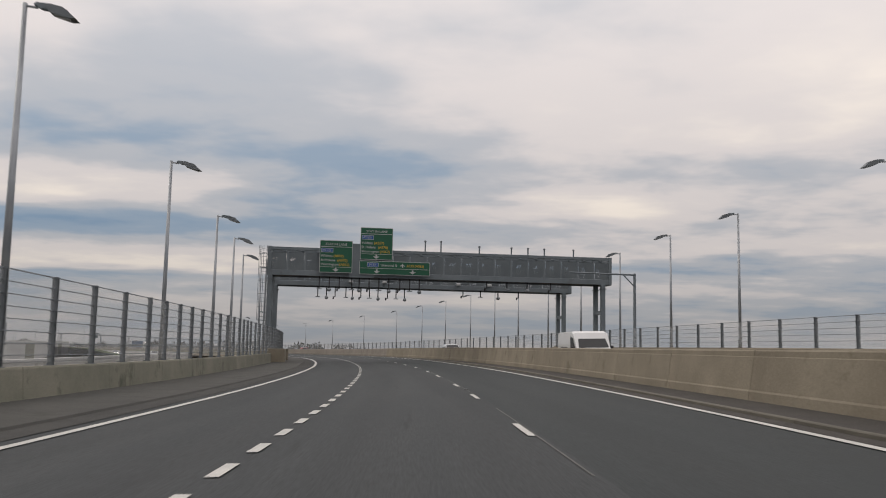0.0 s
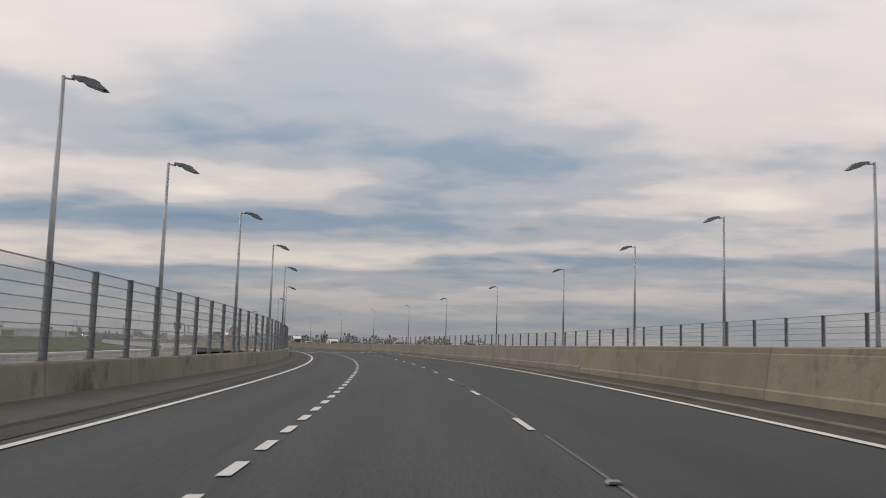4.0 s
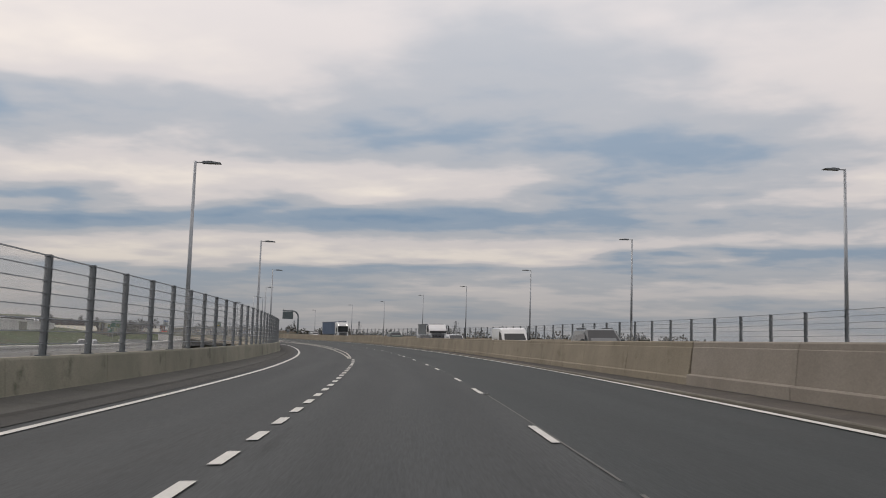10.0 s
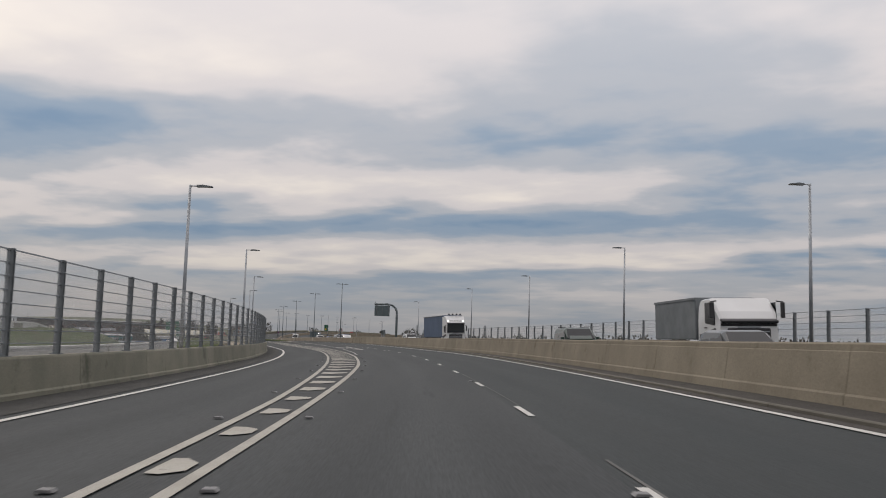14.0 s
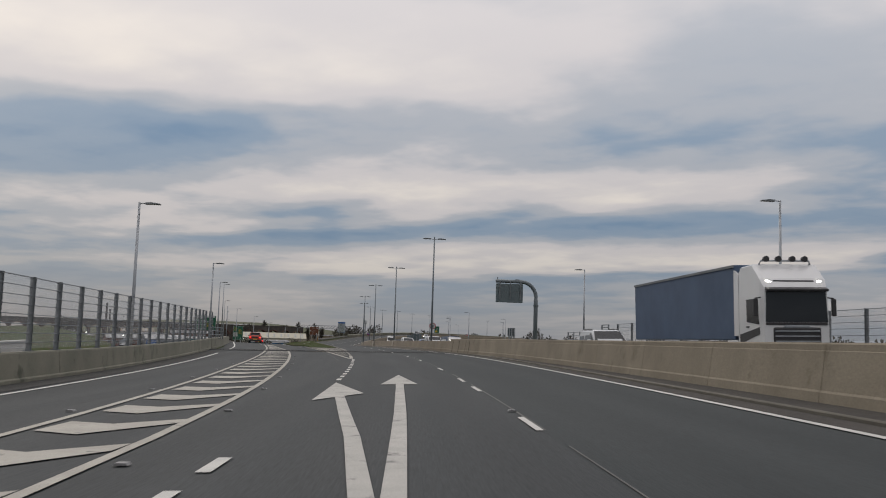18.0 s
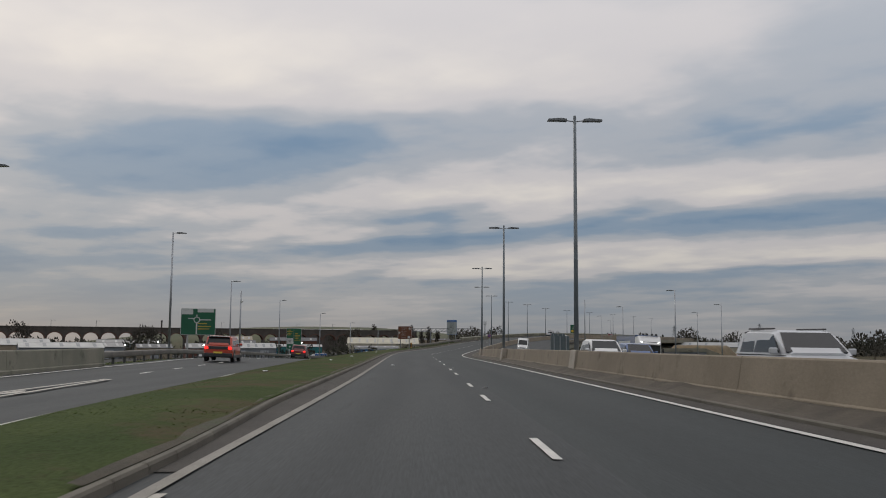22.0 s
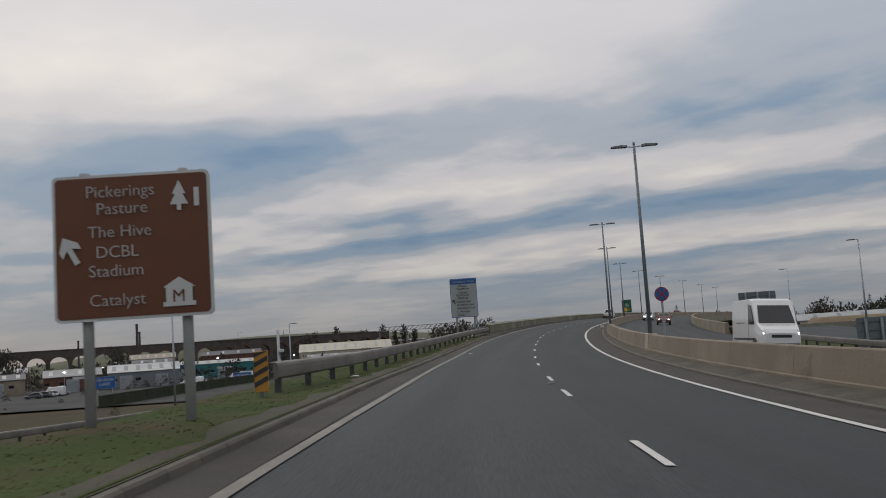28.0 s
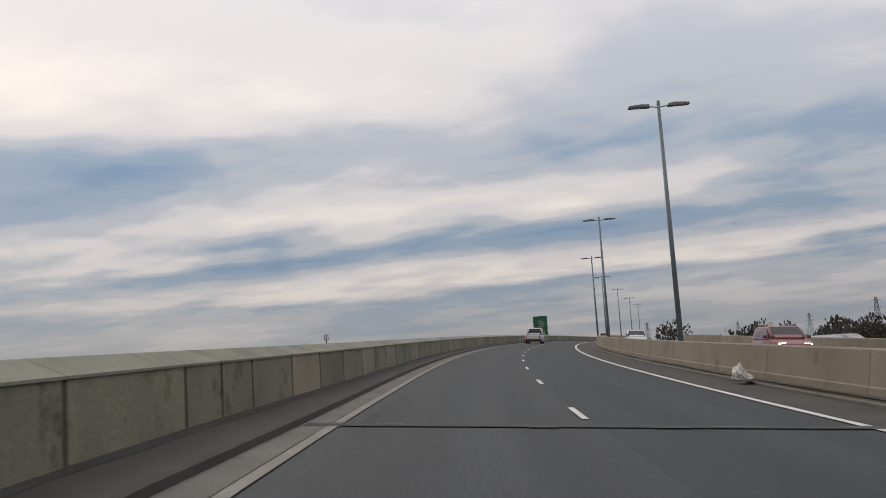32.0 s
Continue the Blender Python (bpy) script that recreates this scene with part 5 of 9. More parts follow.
    for d in (4.0, 5.3, 8.5, 11.2, 12.6, 14.0, 16.5):
        ant = empty("gantry_post", m @ Matrix.Translation((d + off, 0.1, zt)), label="short grey post with a light cap on the gantry top", category="post", group="gantry posts")
        part("stem", box(bmesh.new(), (0.10, 0.10, 0.5 + 0.3 * (d < 6)), (0, 0, 0.25 + 0.15 * (d < 6))), STEEL_GREY, ant)
        part("cap", rod(bmesh.new(), (0, 0, 0.5 + 0.3 * (d < 6)), (0, 0, 0.62 + 0.3 * (d < 6)), 0.09, 0.09, 10), GALV_DARK, ant)
    # lanterns on the face
    for d in (-1.5, 1.6, 8.6, 11.6):
        if s > 80:
            part("floodlight", box(bmesh.new(), (0.42, 0.3, 0.26), (d + off, -0.35, zb + 0.5), bevel=0.06), WHITE, g)
            part("floodlight_arm", box(bmesh.new(), (0.8, 0.06, 0.06), (d + off + 0.5, -0.16, zb + 0.66)), STEEL_GREY, g)
    return m


def sign_board(name, m, w, h, face, label, border=WHITE, group=""):
    """A board whose foot is at the pose m, facing -y."""
    e = empty(name, m, label=label, category="road sign", group=group)
    part("border", plate(w, h, 0.05), border, e)
    part("panel", plate(w - 0.08, h - 0.08, 0.02, 0.06, 0.04, -0.022), face, e)
    part("backing", plate(w - 0.02, h - 0.02, 0.03, 0.07, 0.01, 0.036), SIGN_BACK, e)
    return e


gantry(73.5, "grey steel toll gantry with perforated cladding and green signs", True)
gantry(85.0, "grey steel toll gantry with hanging sensors", False)


def gantry_pose(d, z_h):
    p = at(73.3, d, z_h)
    return Matrix.Translation((p.x, p.y, p.z)) @ Matrix.Rotation(heading(73.3), 4, "Z") @ Matrix.Translation((0, -0.25, 0))


def lane_sign(d, h):
    e = sign_board("gantry_sign", gantry_pose(d, h), 2.62, 2.60, GREEN, "green gantry sign listing lane destinations with a lane arrow", group="gantry signs")
    letters("STAY IN LANE", 0.27, WHITE, e, face_m(0, 2.20), align="CENTER")
    bar(e, 0, 2.08, 2.5, 0.04, WHITE)
    bar(e, -0.72, 1.79, 0.95, 0.34, WHITE, "route_patch_border", y=-0.048)
    bar(e, -0.72, 1.79, 0.89, 0.28, BLUE, "route_patch", y=-0.053)
    letters("(M 62)", 0.25, WHITE, e, face_m(-1.10, 1.71, -0.060))
    for k, (town, route, x) in enumerate((("Widnes", "(A557)", -0.22), ("St Helens", "(A570)", 0.10), ("Warrington", "(A562)", 0.26))):
        letters(town, 0.28, WHITE, e, face_m(-1.22, 1.25 - 0.34 * k), squeeze=1.08)
        letters(route, 0.28, YELLOW, e, face_m(x, 1.25 - 0.34 * k), squeeze=1.05)
    bar(e, 0, 0.45, 2.5, 0.03, WHITE)
    down_arrow(e, 0, 0.24, 0.50, WHITE)


lane_sign(-3.24, 7.17)
backboard = gantry_pose(-1.15, 6.80) @ Matrix.Translation((0, 0.13, 0))
tagged(part("sign_backboard", box(bmesh.new(), (2.0, 0.05, 2.75), (0, 0, 1.35), bevel=0.01), STEEL_GREY), "plain grey board behind the gantry signs", "backboard").matrix_basis = backboard
lane_sign(-0.02, 8.22)
e3 = sign_board("gantry_sign", gantry_pose(1.50, 6.98), 5.72, 1.10, GREEN, "wide green gantry sign for the airport route with two lane arrows", group="gantry signs")
bar(e3, -1.78, 0.78, 0.92, 0.36, WHITE, "route_patch_border", y=-0.048)
bar(e3, -1.78, 0.78, 0.86, 0.30, BLUE, "route_patch", y=-0.053)
letters("M 57", 0.27, WHITE, e3, face_m(-2.08, 0.69, -0.060))
letters("Liverpool &", 0.28, WHITE, e3, face_m(-1.15, 0.68))
letters("A533 (A562)", 0.27, YELLOW, e3, face_m(0.95, 0.68))
pl = prism(bmesh.new(), [(0.0, 0.2), (0.04, 0.08), (0.2, -0.02), (0.2, -0.07), (0.04, -0.03), (0.03, -0.13), (0.08, -0.18), (-0.08, -0.18), (-0.03, -0.13), (-0.04, -0.03), (-0.2, -0.07), (-0.2, -0.02), (-0.04, 0.08)], 0.006, Matrix.Translation((0.62, -0.052, 0.78)))
part("aircraft_symbol", pl, WHITE, e3)
bar(e3, 0, 0.50, 5.6, 0.03, WHITE)
down_arrow(e3, -1.45, 0.26, 0.50, WHITE)
down_arrow(e3, 1.45, 0.26, 0.50, WHITE)


# ---- signs along the road ----
POST_GREY = surf("weathered_zinc_post", (0.24, 0.25, 0.25), (0.32, 0.33, 0.33), 1.2, 0.6, 0.05, fine=0.06)

def posts(e, xs, low, r=0.07, up=0.0):
    for x in xs:
        part("post", rod(bmesh.new(), (x, 0.12, low), (x, 0.12, up), r, r, 12), POST_GREY, e, smooth=True)


def tree_symbol(e, x, z, k):
    pts = [(0, 1.0), (0.22, 0.55), (0.12, 0.55), (0.30, 0.2), (0.07, 0.2), (0.07, 0), (-0.07, 0), (-0.07, 0.2), (-0.30, 0.2), (-0.12, 0.55), (-0.22, 0.55)]
    part("tree_symbol", prism(bmesh.new(), [(px * k, pz * k) for px, pz in pts], 0.006, Matrix.Translation((x, -0.052, z))), WHITE, e)


SIGN_WHITE_DULL = surf("dulled_sign_white", (0.30, 0.29, 0.27), (0.36, 0.35, 0.33), 0.8, 0.6)
b = sign_board("tourist_sign", stand(616.8, -4.55, 1.42, 4), 2.16, 2.02, BROWN, "brown tourist sign with white place names on two posts")
posts(b, (-0.68, 0.68), -1.9, 0.075, 2.07)
for txt, x, z in (("Pickerings", -0.62, 1.70), ("Pasture", -0.48, 1.46), ("The Hive", -0.60, 1.14), ("DCBL", -0.50, 0.86), ("Stadium", -0.60, 0.60), ("Catalyst", -0.60, 0.20)):
    letters(txt, 0.235, SIGN_WHITE_DULL, b, face_m(x, z), weight=-0.006)
arrow_shape(b, -0.84, 0.98, 0.42, -28, WHITE)
tree_symbol(b, 0.66, 1.46, 0.42)
bar(b, 0.90, 1.64, 0.07, 0.26, WHITE, "plain_symbol")
mus = prism(bmesh.new(), [(0.40, 0.14), (0.40, 0.20), (0.44, 0.20), (0.44, 0.40), (0.40, 0.40), (0.62, 0.54), (0.84, 0.40), (0.80, 0.40), (0.80, 0.20), (0.84, 0.20), (0.84, 0.14)], 0.006, Matrix.Translation((0, -0.05, 0)))
part("museum_symbol", mus, WHITE, b)
letters("M", 0.24, BROWN, b, face_m(0.52, 0.20, -0.060))

# white board drawn greyer than WHITE: shade on its back-lit face put into the colour
BOARD_SHADED = surf("dulled_sign_white", (0.255, 0.285, 0.285), (0.300, 0.330, 0.328), 0.8, 0.55, spots=((0.235, 0.255, 0.250), 1.0, 0.62))
w = sign_board("area_sign", stand(681.0, -4.76, 1.58, 3), 2.26, 3.28, BOARD_SHADED, "tall white sign with blue header listing commercial areas", border=BLUE)
posts(w, (-0.72, 0.80), -2.4, 0.085, 3.2)
bar(w, 0, 3.02, 2.18, 0.42, BLUE, "header", y=-0.048)
letters("Commercial Areas", 0.245, BOARD_SHADED, w, face_m(0, 2.94, -0.056), align="CENTER")
INK = surf("black_sign_ink", (0.015, 0.015, 0.017), (0.02, 0.02, 0.022), 2, 0.6)
for txt, x, z in (("Widnes", -0.42, 2.52), ("Waterfront", -0.62, 2.30), ("Mersey", -0.40, 1.98), ("Multimodal", -0.62, 1.75), ("Gateway", -0.48, 1.52), ("Gorsey Lane", -0.62, 1.22), ("Tanhouse Lane", -0.62, 0.95), ("Waterloo Road", -0.62, 0.66), ("St Michaels", -0.62, 0.37), ("Ditton", -0.62, 0.08)):
    letters(txt, 0.240, INK, w, face_m(x - 0.02, z + 0.04))
arrow_shape(w, -0.86, 1.36, 0.44, -25, INK)


def bars(e, rows, x, w, z0, pitch, mat):
    """Lines of writing too small to read."""
    for k in range(rows):
        ww = w * (0.6 + 0.4 * ((k * 37) % 10) / 10)
        bar(e, x - (w - ww) / 2, z0 - k * pitch, ww, pitch * 0.27, mat, "writing")


def world_sign(name, x, y, z_top, turn, width, height, label, low):
    m = Matrix.Translation((x, y, z_top - height)) @ Matrix.Rotation(radians(turn), 4, "Z")
    e = sign_board(name, m, width, height, GREEN, label)
    posts(e, (-width * 0.3, width * 0.3), low - (z_top - height), 0.09, height)
    return e


g1 = world_sign("direction_sign", -188.3, 517.2, 5.2, 42, 3.6, 2.8, "large green roundabout direction sign on posts beside the slip road", -3.5)
ring = bmesh.new()
tube(ring, [(-0.15 + 0.3 * math.cos(a * math.tau / 16), -0.05, 1.6 + 0.3 * math.sin(a * math.tau / 16)) for a in range(17)], 0.05, 6)
part("roundabout_symbol", ring, WHITE, g1)
for x, z, ww, hh in ((-0.15, 0.7, 0.14, 1.2), (0.75, 1.6, 1.2, 0.10), (-0.7, 1.75, 0.7, 0.08), (-0.15, 2.0, 0.10, 0.3)):
    bar(g1, x, z, ww, hh, WHITE, "route_line")
bar(g1, -1.15, 2.45, 1.2, 0.55, WHITE, "white_patch")
bar(g1, 0.75, 2.6, 1.7, 0.4, WHITE, "white_patch")
bars(g1, 3, 0.75, 1.5, 1.2, 0.28, YELLOW)
bars(g1, 2, -1.15, 0.9, 2.58, 0.24, INK)
g2 = world_sign("direction_sign", -219.3, 564.6, 3.9, 40, 2.45, 3.5, "tall green lane sign with destinations beside the slip road", -5.5)
bar(g2, -0.02, 1.9, 0.03, 3.1, WHITE, "divider")
bars(g2, 4, -0.62, 0.95, 3.2, 0.27, YELLOW)
bars(g2, 5, 0.62, 0.95, 2.6, 0.27, YELLOW)
bar(g2, -0.62, 1.35, 0.98, 1.0, WHITE, "white_patch")
bars(g2, 4, -0.62, 0.8, 1.7, 0.22, INK)
arrow_shape(g2, -0.62, 0.4, 0.42, 0, WHITE)
arrow_shape(g2, 0.62, 0.4, 0.42, 0, WHITE)
g3 = world_sign("direction_sign", -271.2, 777.0, 8.7, 17, 2.4, 3.4, "green direction sign ahead at the bend of the road", -2.0)
bars(g3, 4, 0.3, 1.2, 2.5, 0.3, WHITE)
bar(g3, -0.4, 0.9, 0.8, 0.9, YELLOW, "yellow_patch")
bars(g3, 3, 0.35, 0.9, 1.2, 0.3, YELLOW)


def round_sign(name, m, r, label, kind):
    e = empty(name, m, label=label, category="road sign")

    def disc(rr, y, t):
        return prism(bmesh.new(), [(rr * math.cos(k * math.tau / 32), rr * math.sin(k * math.tau / 32)) for k in range(32)], t, Matrix.Translation((0, y, 0)))
    part("plate", disc(r, 0, 0.012), RED if kind != "back" else SIGN_BACK, e)
    if kind == "limit":
        part("face", disc(r * 0.80, -0.010, 0.010), WHITE, e)
        letters("60", r * 1.05, INK, e, face_m(0, -r * 0.36, -0.020), align="CENTER")
    if kind == "clearway":
        part("face", disc(r * 0.88, -0.010, 0.010), BLUE, e)
        for a in (45, -45):
            part("cross_bar", box(bmesh.new(), (r * 1.75, 0.008, r * 0.17), (0, -0.02, 0), Matrix.Rotation(radians(a), 3, "Y")), RED, e)
    part("clip", box(bmesh.new(), (r * 0.9, 0.05, 0.06), (0, 0.03, 0)), GALV, e)
    return e


round_sign("speed_limit_sign", stand(142.3, -8.5, 1.90) @ Matrix.Translation((0, -0.14, 0)), 0.30, "round sixty speed limit sign clipped to a lamp column", "limit")
round_sign("speed_limit_sign", stand(482.0, 6.87, 2.4) @ Matrix.Translation((0, -0.16, 0)), 0.31, "round sixty speed limit sign on the median lamp column", "limit")
cl = round_sign("clearway_sign", stand(644.3, 7.35, 2.75), 0.31, "round blue and red clearway sign above the median barrier", "clearway")
part("post", rod(bmesh.new(), (0, 0.08, -1.8), (0, 0.08, 0.3), 0.05, 0.05, 10), GALV, cl)


def back_sign(s, d, z_h, width, height, turn, label, low=-3.0):
    e = empty("direction_sign", stand(s, d, z_h, turn), label=label, category="road sign", group="signs seen from behind")
    part("panel", plate(width, height, 0.03, 0.08), SIGN_BACK, e)
    part("face", plate(width - 0.04, height - 0.04, 0.01, 0.08, 0.02, 0.021), GREEN, e)
    for k in range(5):
        part("stiffener", box(bmesh.new(), (width - 0.1, 0.05, 0.05), (0, -0.035, height * (0.1 + 0.2 * k))), GALV_DARK, e)
    for x in (-width * 0.32, 0, width * 0.32):
        part("post", rod(bmesh.new(), (x, -0.13, low), (x, -0.13, height - 0.05), 0.075, 0.075, 10), GALV, e)
    return e


back_sign(681.0, 19.0, 0.7, 2.95, 2.95, 5, "grey back of a large direction sign on three posts")
back_sign(622.5, 19.6, 0.5, 3.0, 3.2, 5, "grey back of a large direction sign above the verge")
back_sign(499.5, 19.0, 1.95, 0.95, 1.0, 8, "grey back of a small sign panel beyond the median")
back_sign(655, 20, -0.4, 2.6, 2.2, 5, "grey back of a direction sign on the lower verge")

# cantilever message sign over the opposite carriageway
vms = empty("message_sign", stand(495.0, 20.7, 0, -3), label="grey cantilever arm with the back of a message sign", category="road sign")
zt = 8.15
curve = [(0, 0, -1.0), (0, 0, zt - 2.1)] + [(-1.75 + 1.75 * math.cos(radians(a)), 0, zt - 1.75 + 1.75 * math.sin(radians(a))) for a in range(0, 91, 15)] + [(-4.7, 0, zt)]
part("mast", tube(bmesh.new(), curve, [0.24] * 2 + [0.22] * 7 + [0.19], 14), STEEL_GREY, vms, smooth=True)
part("flange", rod(bmesh.new(), (0, 0, zt - 2.75), (0, 0, zt - 2.65), 0.32, 0.32, 14), STEEL_GREY, vms)
part("plinth", box(bmesh.new(), (1.3, 1.3, 1.5), (0, 0, 0.25), bevel=0.04), CONCRETE, vms)
part("cabinet", box(bmesh.new(), (3.1, 0.38, 2.15), (-3.1, 0.05, zt - 1.35), bevel=0.05), SIGN_BACK, vms)
part("display", box(bmesh.new(), (2.7, 0.02, 1.7), (-3.05, 0.25, zt - 1.25)), BLACK, vms)
for x in (-4.25, -3.05, -1.85):
    part("bracket", box(bmesh.new(), (0.12, 0.10, 2.0), (x, -0.20, zt - 1.05)), GALV_DARK, vms)
part("maintenance_seam", box(bmesh.new(), (2.9, 0.012, 0.03), (-3.05, -0.145, zt - 1.25)), GALV_DARK, vms)
part("hatch", box(bmesh.new(), (0.5, 0.3, 0.08), (-2.2, 0, zt + 0.2)), GALV_DARK, vms)
part("beacon", rod(bmesh.new(), (-4.5, 0, zt + 0.15), (-4.5, 0, zt + 0.45), 0.05, 0.05, 8), GALV_DARK, vms)
arm = empty("cantilever_sign", stand(66.7, 19.3, 0), label="slim grey cantilever arm carrying small signs over the far lanes", category="road sign")
part("mast", rod(bmesh.new(), (0, 0, 1.0), (0, 0, 6.6), 0.13, 0.10, 12), STEEL_GREY, arm)
part("arm", rod(bmesh.new(), (0, 0, 6.5), (-5.1, 0, 6.55), 0.07, 0.05, 10), STEEL_GREY, arm)
part("stay", rod(bmesh.new(), (0, 0, 5.6), (-0.9, 0, 6.5), 0.05, 0.05, 8), STEEL_GREY, arm)


# ---- steel guard rails ----
RAIL_POST = surf("dull_steel_post", (0.040, 0.044, 0.044), (0.062, 0.066, 0.064), 1.0, 0.7, 0.1, fine=0.1)
RAIL = surf("grimy_galvanised_rail", (0.105, 0.100, 0.088), (0.160, 0.152, 0.132), 0.7, 0.65, 0.1, metal=0.15, fine=0.14, spots=((0.07, 0.058, 0.043), 1.3, 0.58))

def w_beam(name, label, d_of, drop_of, a, b, side, group):
    """Open box beam on posts; side +1 faces the right."""
    top = empty(name, label=label, category="guard rail", group=group)
    pr = [(-0.10, 0.31), (0.0, 0.31), (0.045, 0.325), (0.068, 0.36), (0.075, 0.48), (0.07, 0.58), (0.05, 0.63), (0.0, 0.65), (-0.10, 0.65), (-0.10, 0.63), (-0.02, 0.62), (-0.02, 0.34), (-0.10, 0.33)]
    s = a
    while s < b - 0.5:
        e = min(s + 4.8, b)
        bm = sweep(bmesh.new(), lambda q: [(d_of(q) + side * x, h + drop_of(q)) for x, h in pr], span(s + 0.004, e - 0.004, 2.4))
        part("beam", bm, RAIL, top)
        s = e
    post_bm = box(bmesh.new(), (0.13, 0.10, 0.80), (-side * 0.11, 0, 0.22), bevel=0.006)
    first = part("post", post_bm, RAIL_POST, top)
    s = a + 0.6
    first.matrix_basis = stand(s, d_of(s), drop_of(s))
    while s < b - 2.4:
        s += 2.4
        again(first, top, stand(s, d_of(s), drop_of(s)))
    return top


verge_rail = lambda s: bend(s, [(620, -4.15), (630, -3.62), (668, -3.52), (685, -3.3)])
w_beam("guard_rail", "galvanised box-beam guard rail on short posts along the grass", verge_rail, lambda s: 0.0, 622.5, 686, 1, "guard rails")
low = empty("guard_rail", label="short lower rail tying the guard rail to the wall", category="guard rail", group="guard rails")
for a in (675.2, 679.95, 683.0):
    part("beam", sweep(bmesh.new(), lambda q: [(verge_rail(q) - 0.02, 0.08), (verge_rail(q) + 0.04, 0.09), (verge_rail(q) + 0.04, 0.22), (verge_rail(q) - 0.02, 0.23)], span(a, min(a + 4.75, 685.4), 2.4)), RAIL, low)
w_beam("guard_rail", "galvanised guard rail on the outer edge of the slip road", lambda s: edge_left(s) - 1.3, slip_drop, 513, 700, 1, "guard rails")
w_beam("guard_rail", "galvanised guard rail beyond the opposite carriageway", lambda s: far_edge(s) + 0.8, lambda s: 0.0, 560, 760, -1, "guard rails")
AMBER_FILM = surf("amber_reflective_film", (0.36, 0.17, 0.022), (0.42, 0.20, 0.03), 1.2, 0.6)
ch = empty("chevron_marker", stand(621.8, -4.1, 0.0), label="black and yellow striped marker on the guard rail end", category="marker")
part("board", box(bmesh.new(), (0.27, 0.04, 0.78), (0, 0, 0.5), bevel=0.01), AMBER_FILM, ch)
for k in range(4):
    z = 0.20 + 0.19 * k
    part("stripe", prism(bmesh.new(), [(-0.133, z), (-0.133, z + 0.09), (0.133, min(0.885, z + 0.22)), (0.133, min(0.88, z + 0.13))], 0.006, Matrix.Translation((0, -0.024, 0))), BLACK, ch)
part("leg", box(bmesh.new(), (0.08, 0.05, 0.3), (0, 0.03, 0.05)), GALV_DARK, ch)

# ---- bridge expansion joint with its finger plates ----
joint = empty("expansion_joint", label="dark steel comb expansion joint across both lanes", category="expansion joint", kind="structure")
JOINT = surf("joint_rubber", (0.026, 0.027, 0.028), (0.036, 0.037, 0.038), 2.0, 0.95, 0.2, fine=0.2)
JOINT_STEEL = surf("worn_joint_steel", (0.105, 0.110, 0.110), (0.155, 0.160, 0.158), 2.0, 0.9, 0.1, fine=0.15)
for _m in (JOINT, JOINT_STEEL):
    _m.node_tree.nodes["Principled BSDF"].inputs["Specular IOR Level"].default_value = 0.1
part("bed", ribbon(bmesh.new(), lambda s: wall_left(s), lambda s: wall_mid(s), span(463.0, 466.6, 1), 0.020), JOINT, joint)
for a in (463.0, 463.25, 465.85, 466.15, 466.45):
    part("seal", ribbon(bmesh.new(), lambda s: wall_left(s) + 0.1, lambda s: wall_mid(s) - 0.1, [a, a + 0.10], 0.027), JOINT_STEEL, joint)
for a, wd in ((461.6, 0.07), (463.1, 0.05), (465.9, 0.09), (468.6, 0.06)):
    part("wall_seal", sweep(bmesh.new(), lambda q: [(wall_mid(q) + x_ - 0.012, z_) for x_, z_ in MID_TALL[:5]] + [(wall_mid(q) + 0.2, 1.0), (wall_mid(q) + 0.1, 0.0)], [a, a + wd]), JOINT, joint)
d = -11.6
while d < 6.2:
    bm = bmesh.new()
    q = [(463.7, d), (463.7, d + 0.045), (465.5, d + 0.115), (465.5, d + 0.07)]
    bm.faces.new([bm.verts.new(at(ss_, dd_, 0.028)) for ss_, dd_ in q])
    part("finger", facing_up(bm), JOINT_STEEL, joint)
    d += 0.16
j2 = empty("expansion_joint", label="patched dark joint line across the road", category="expansion joint", kind="structure")
part("bed", ribbon(bmesh.new(), -2.1, 5.9, [699.02, 699.42], 0.0175), SEAM_DARK, j2)
j_rng = random.Random(8)
d = -1.9
while d < 5.6:
    w, o = j_rng.uniform(0.2, 0.9), j_rng.uniform(-0.12, 0.2)
    part("patch", ribbon(bmesh.new(), d, d + w, [699.05 + o, 699.05 + o + j_rng.uniform(0.05, 0.14)], 0.0225), SEAM if j_rng.random() < 0.5 else APRON, j2)
    d += w + j_rng.uniform(0.25, 1.3)


# ---- writing and arrows on the road ----
def on_road(me, s0, d0):
    for v in me.vertices:
        p = at(s0 + v.co.y, d0 + v.co.x, 0.017)
        v.co = p


def road_word(text, s0, d0, width, length):
    e = empty("road_writing", label="worn white lane destination painted on the asphalt", category="road marking", kind="structure")
    ob = letters(text, 1.0, PAINT, e, Matrix.Identity(4), "lettering", "CENTER", 1.0, 0.0)
    me = ob.data
    xs, ys = [v.co.x for v in me.vertices], [v.co.y for v in me.vertices]
    lo, hi, cx = min(ys), max(ys), (min(xs) + max(xs)) / 2
    for v in me.vertices:
        v.co = Vector(((v.co.x - cx) / (max(xs) - min(xs)) * width, (v.co.y - lo) / (hi - lo) * length, 0))
    on_road(me, s0, d0)


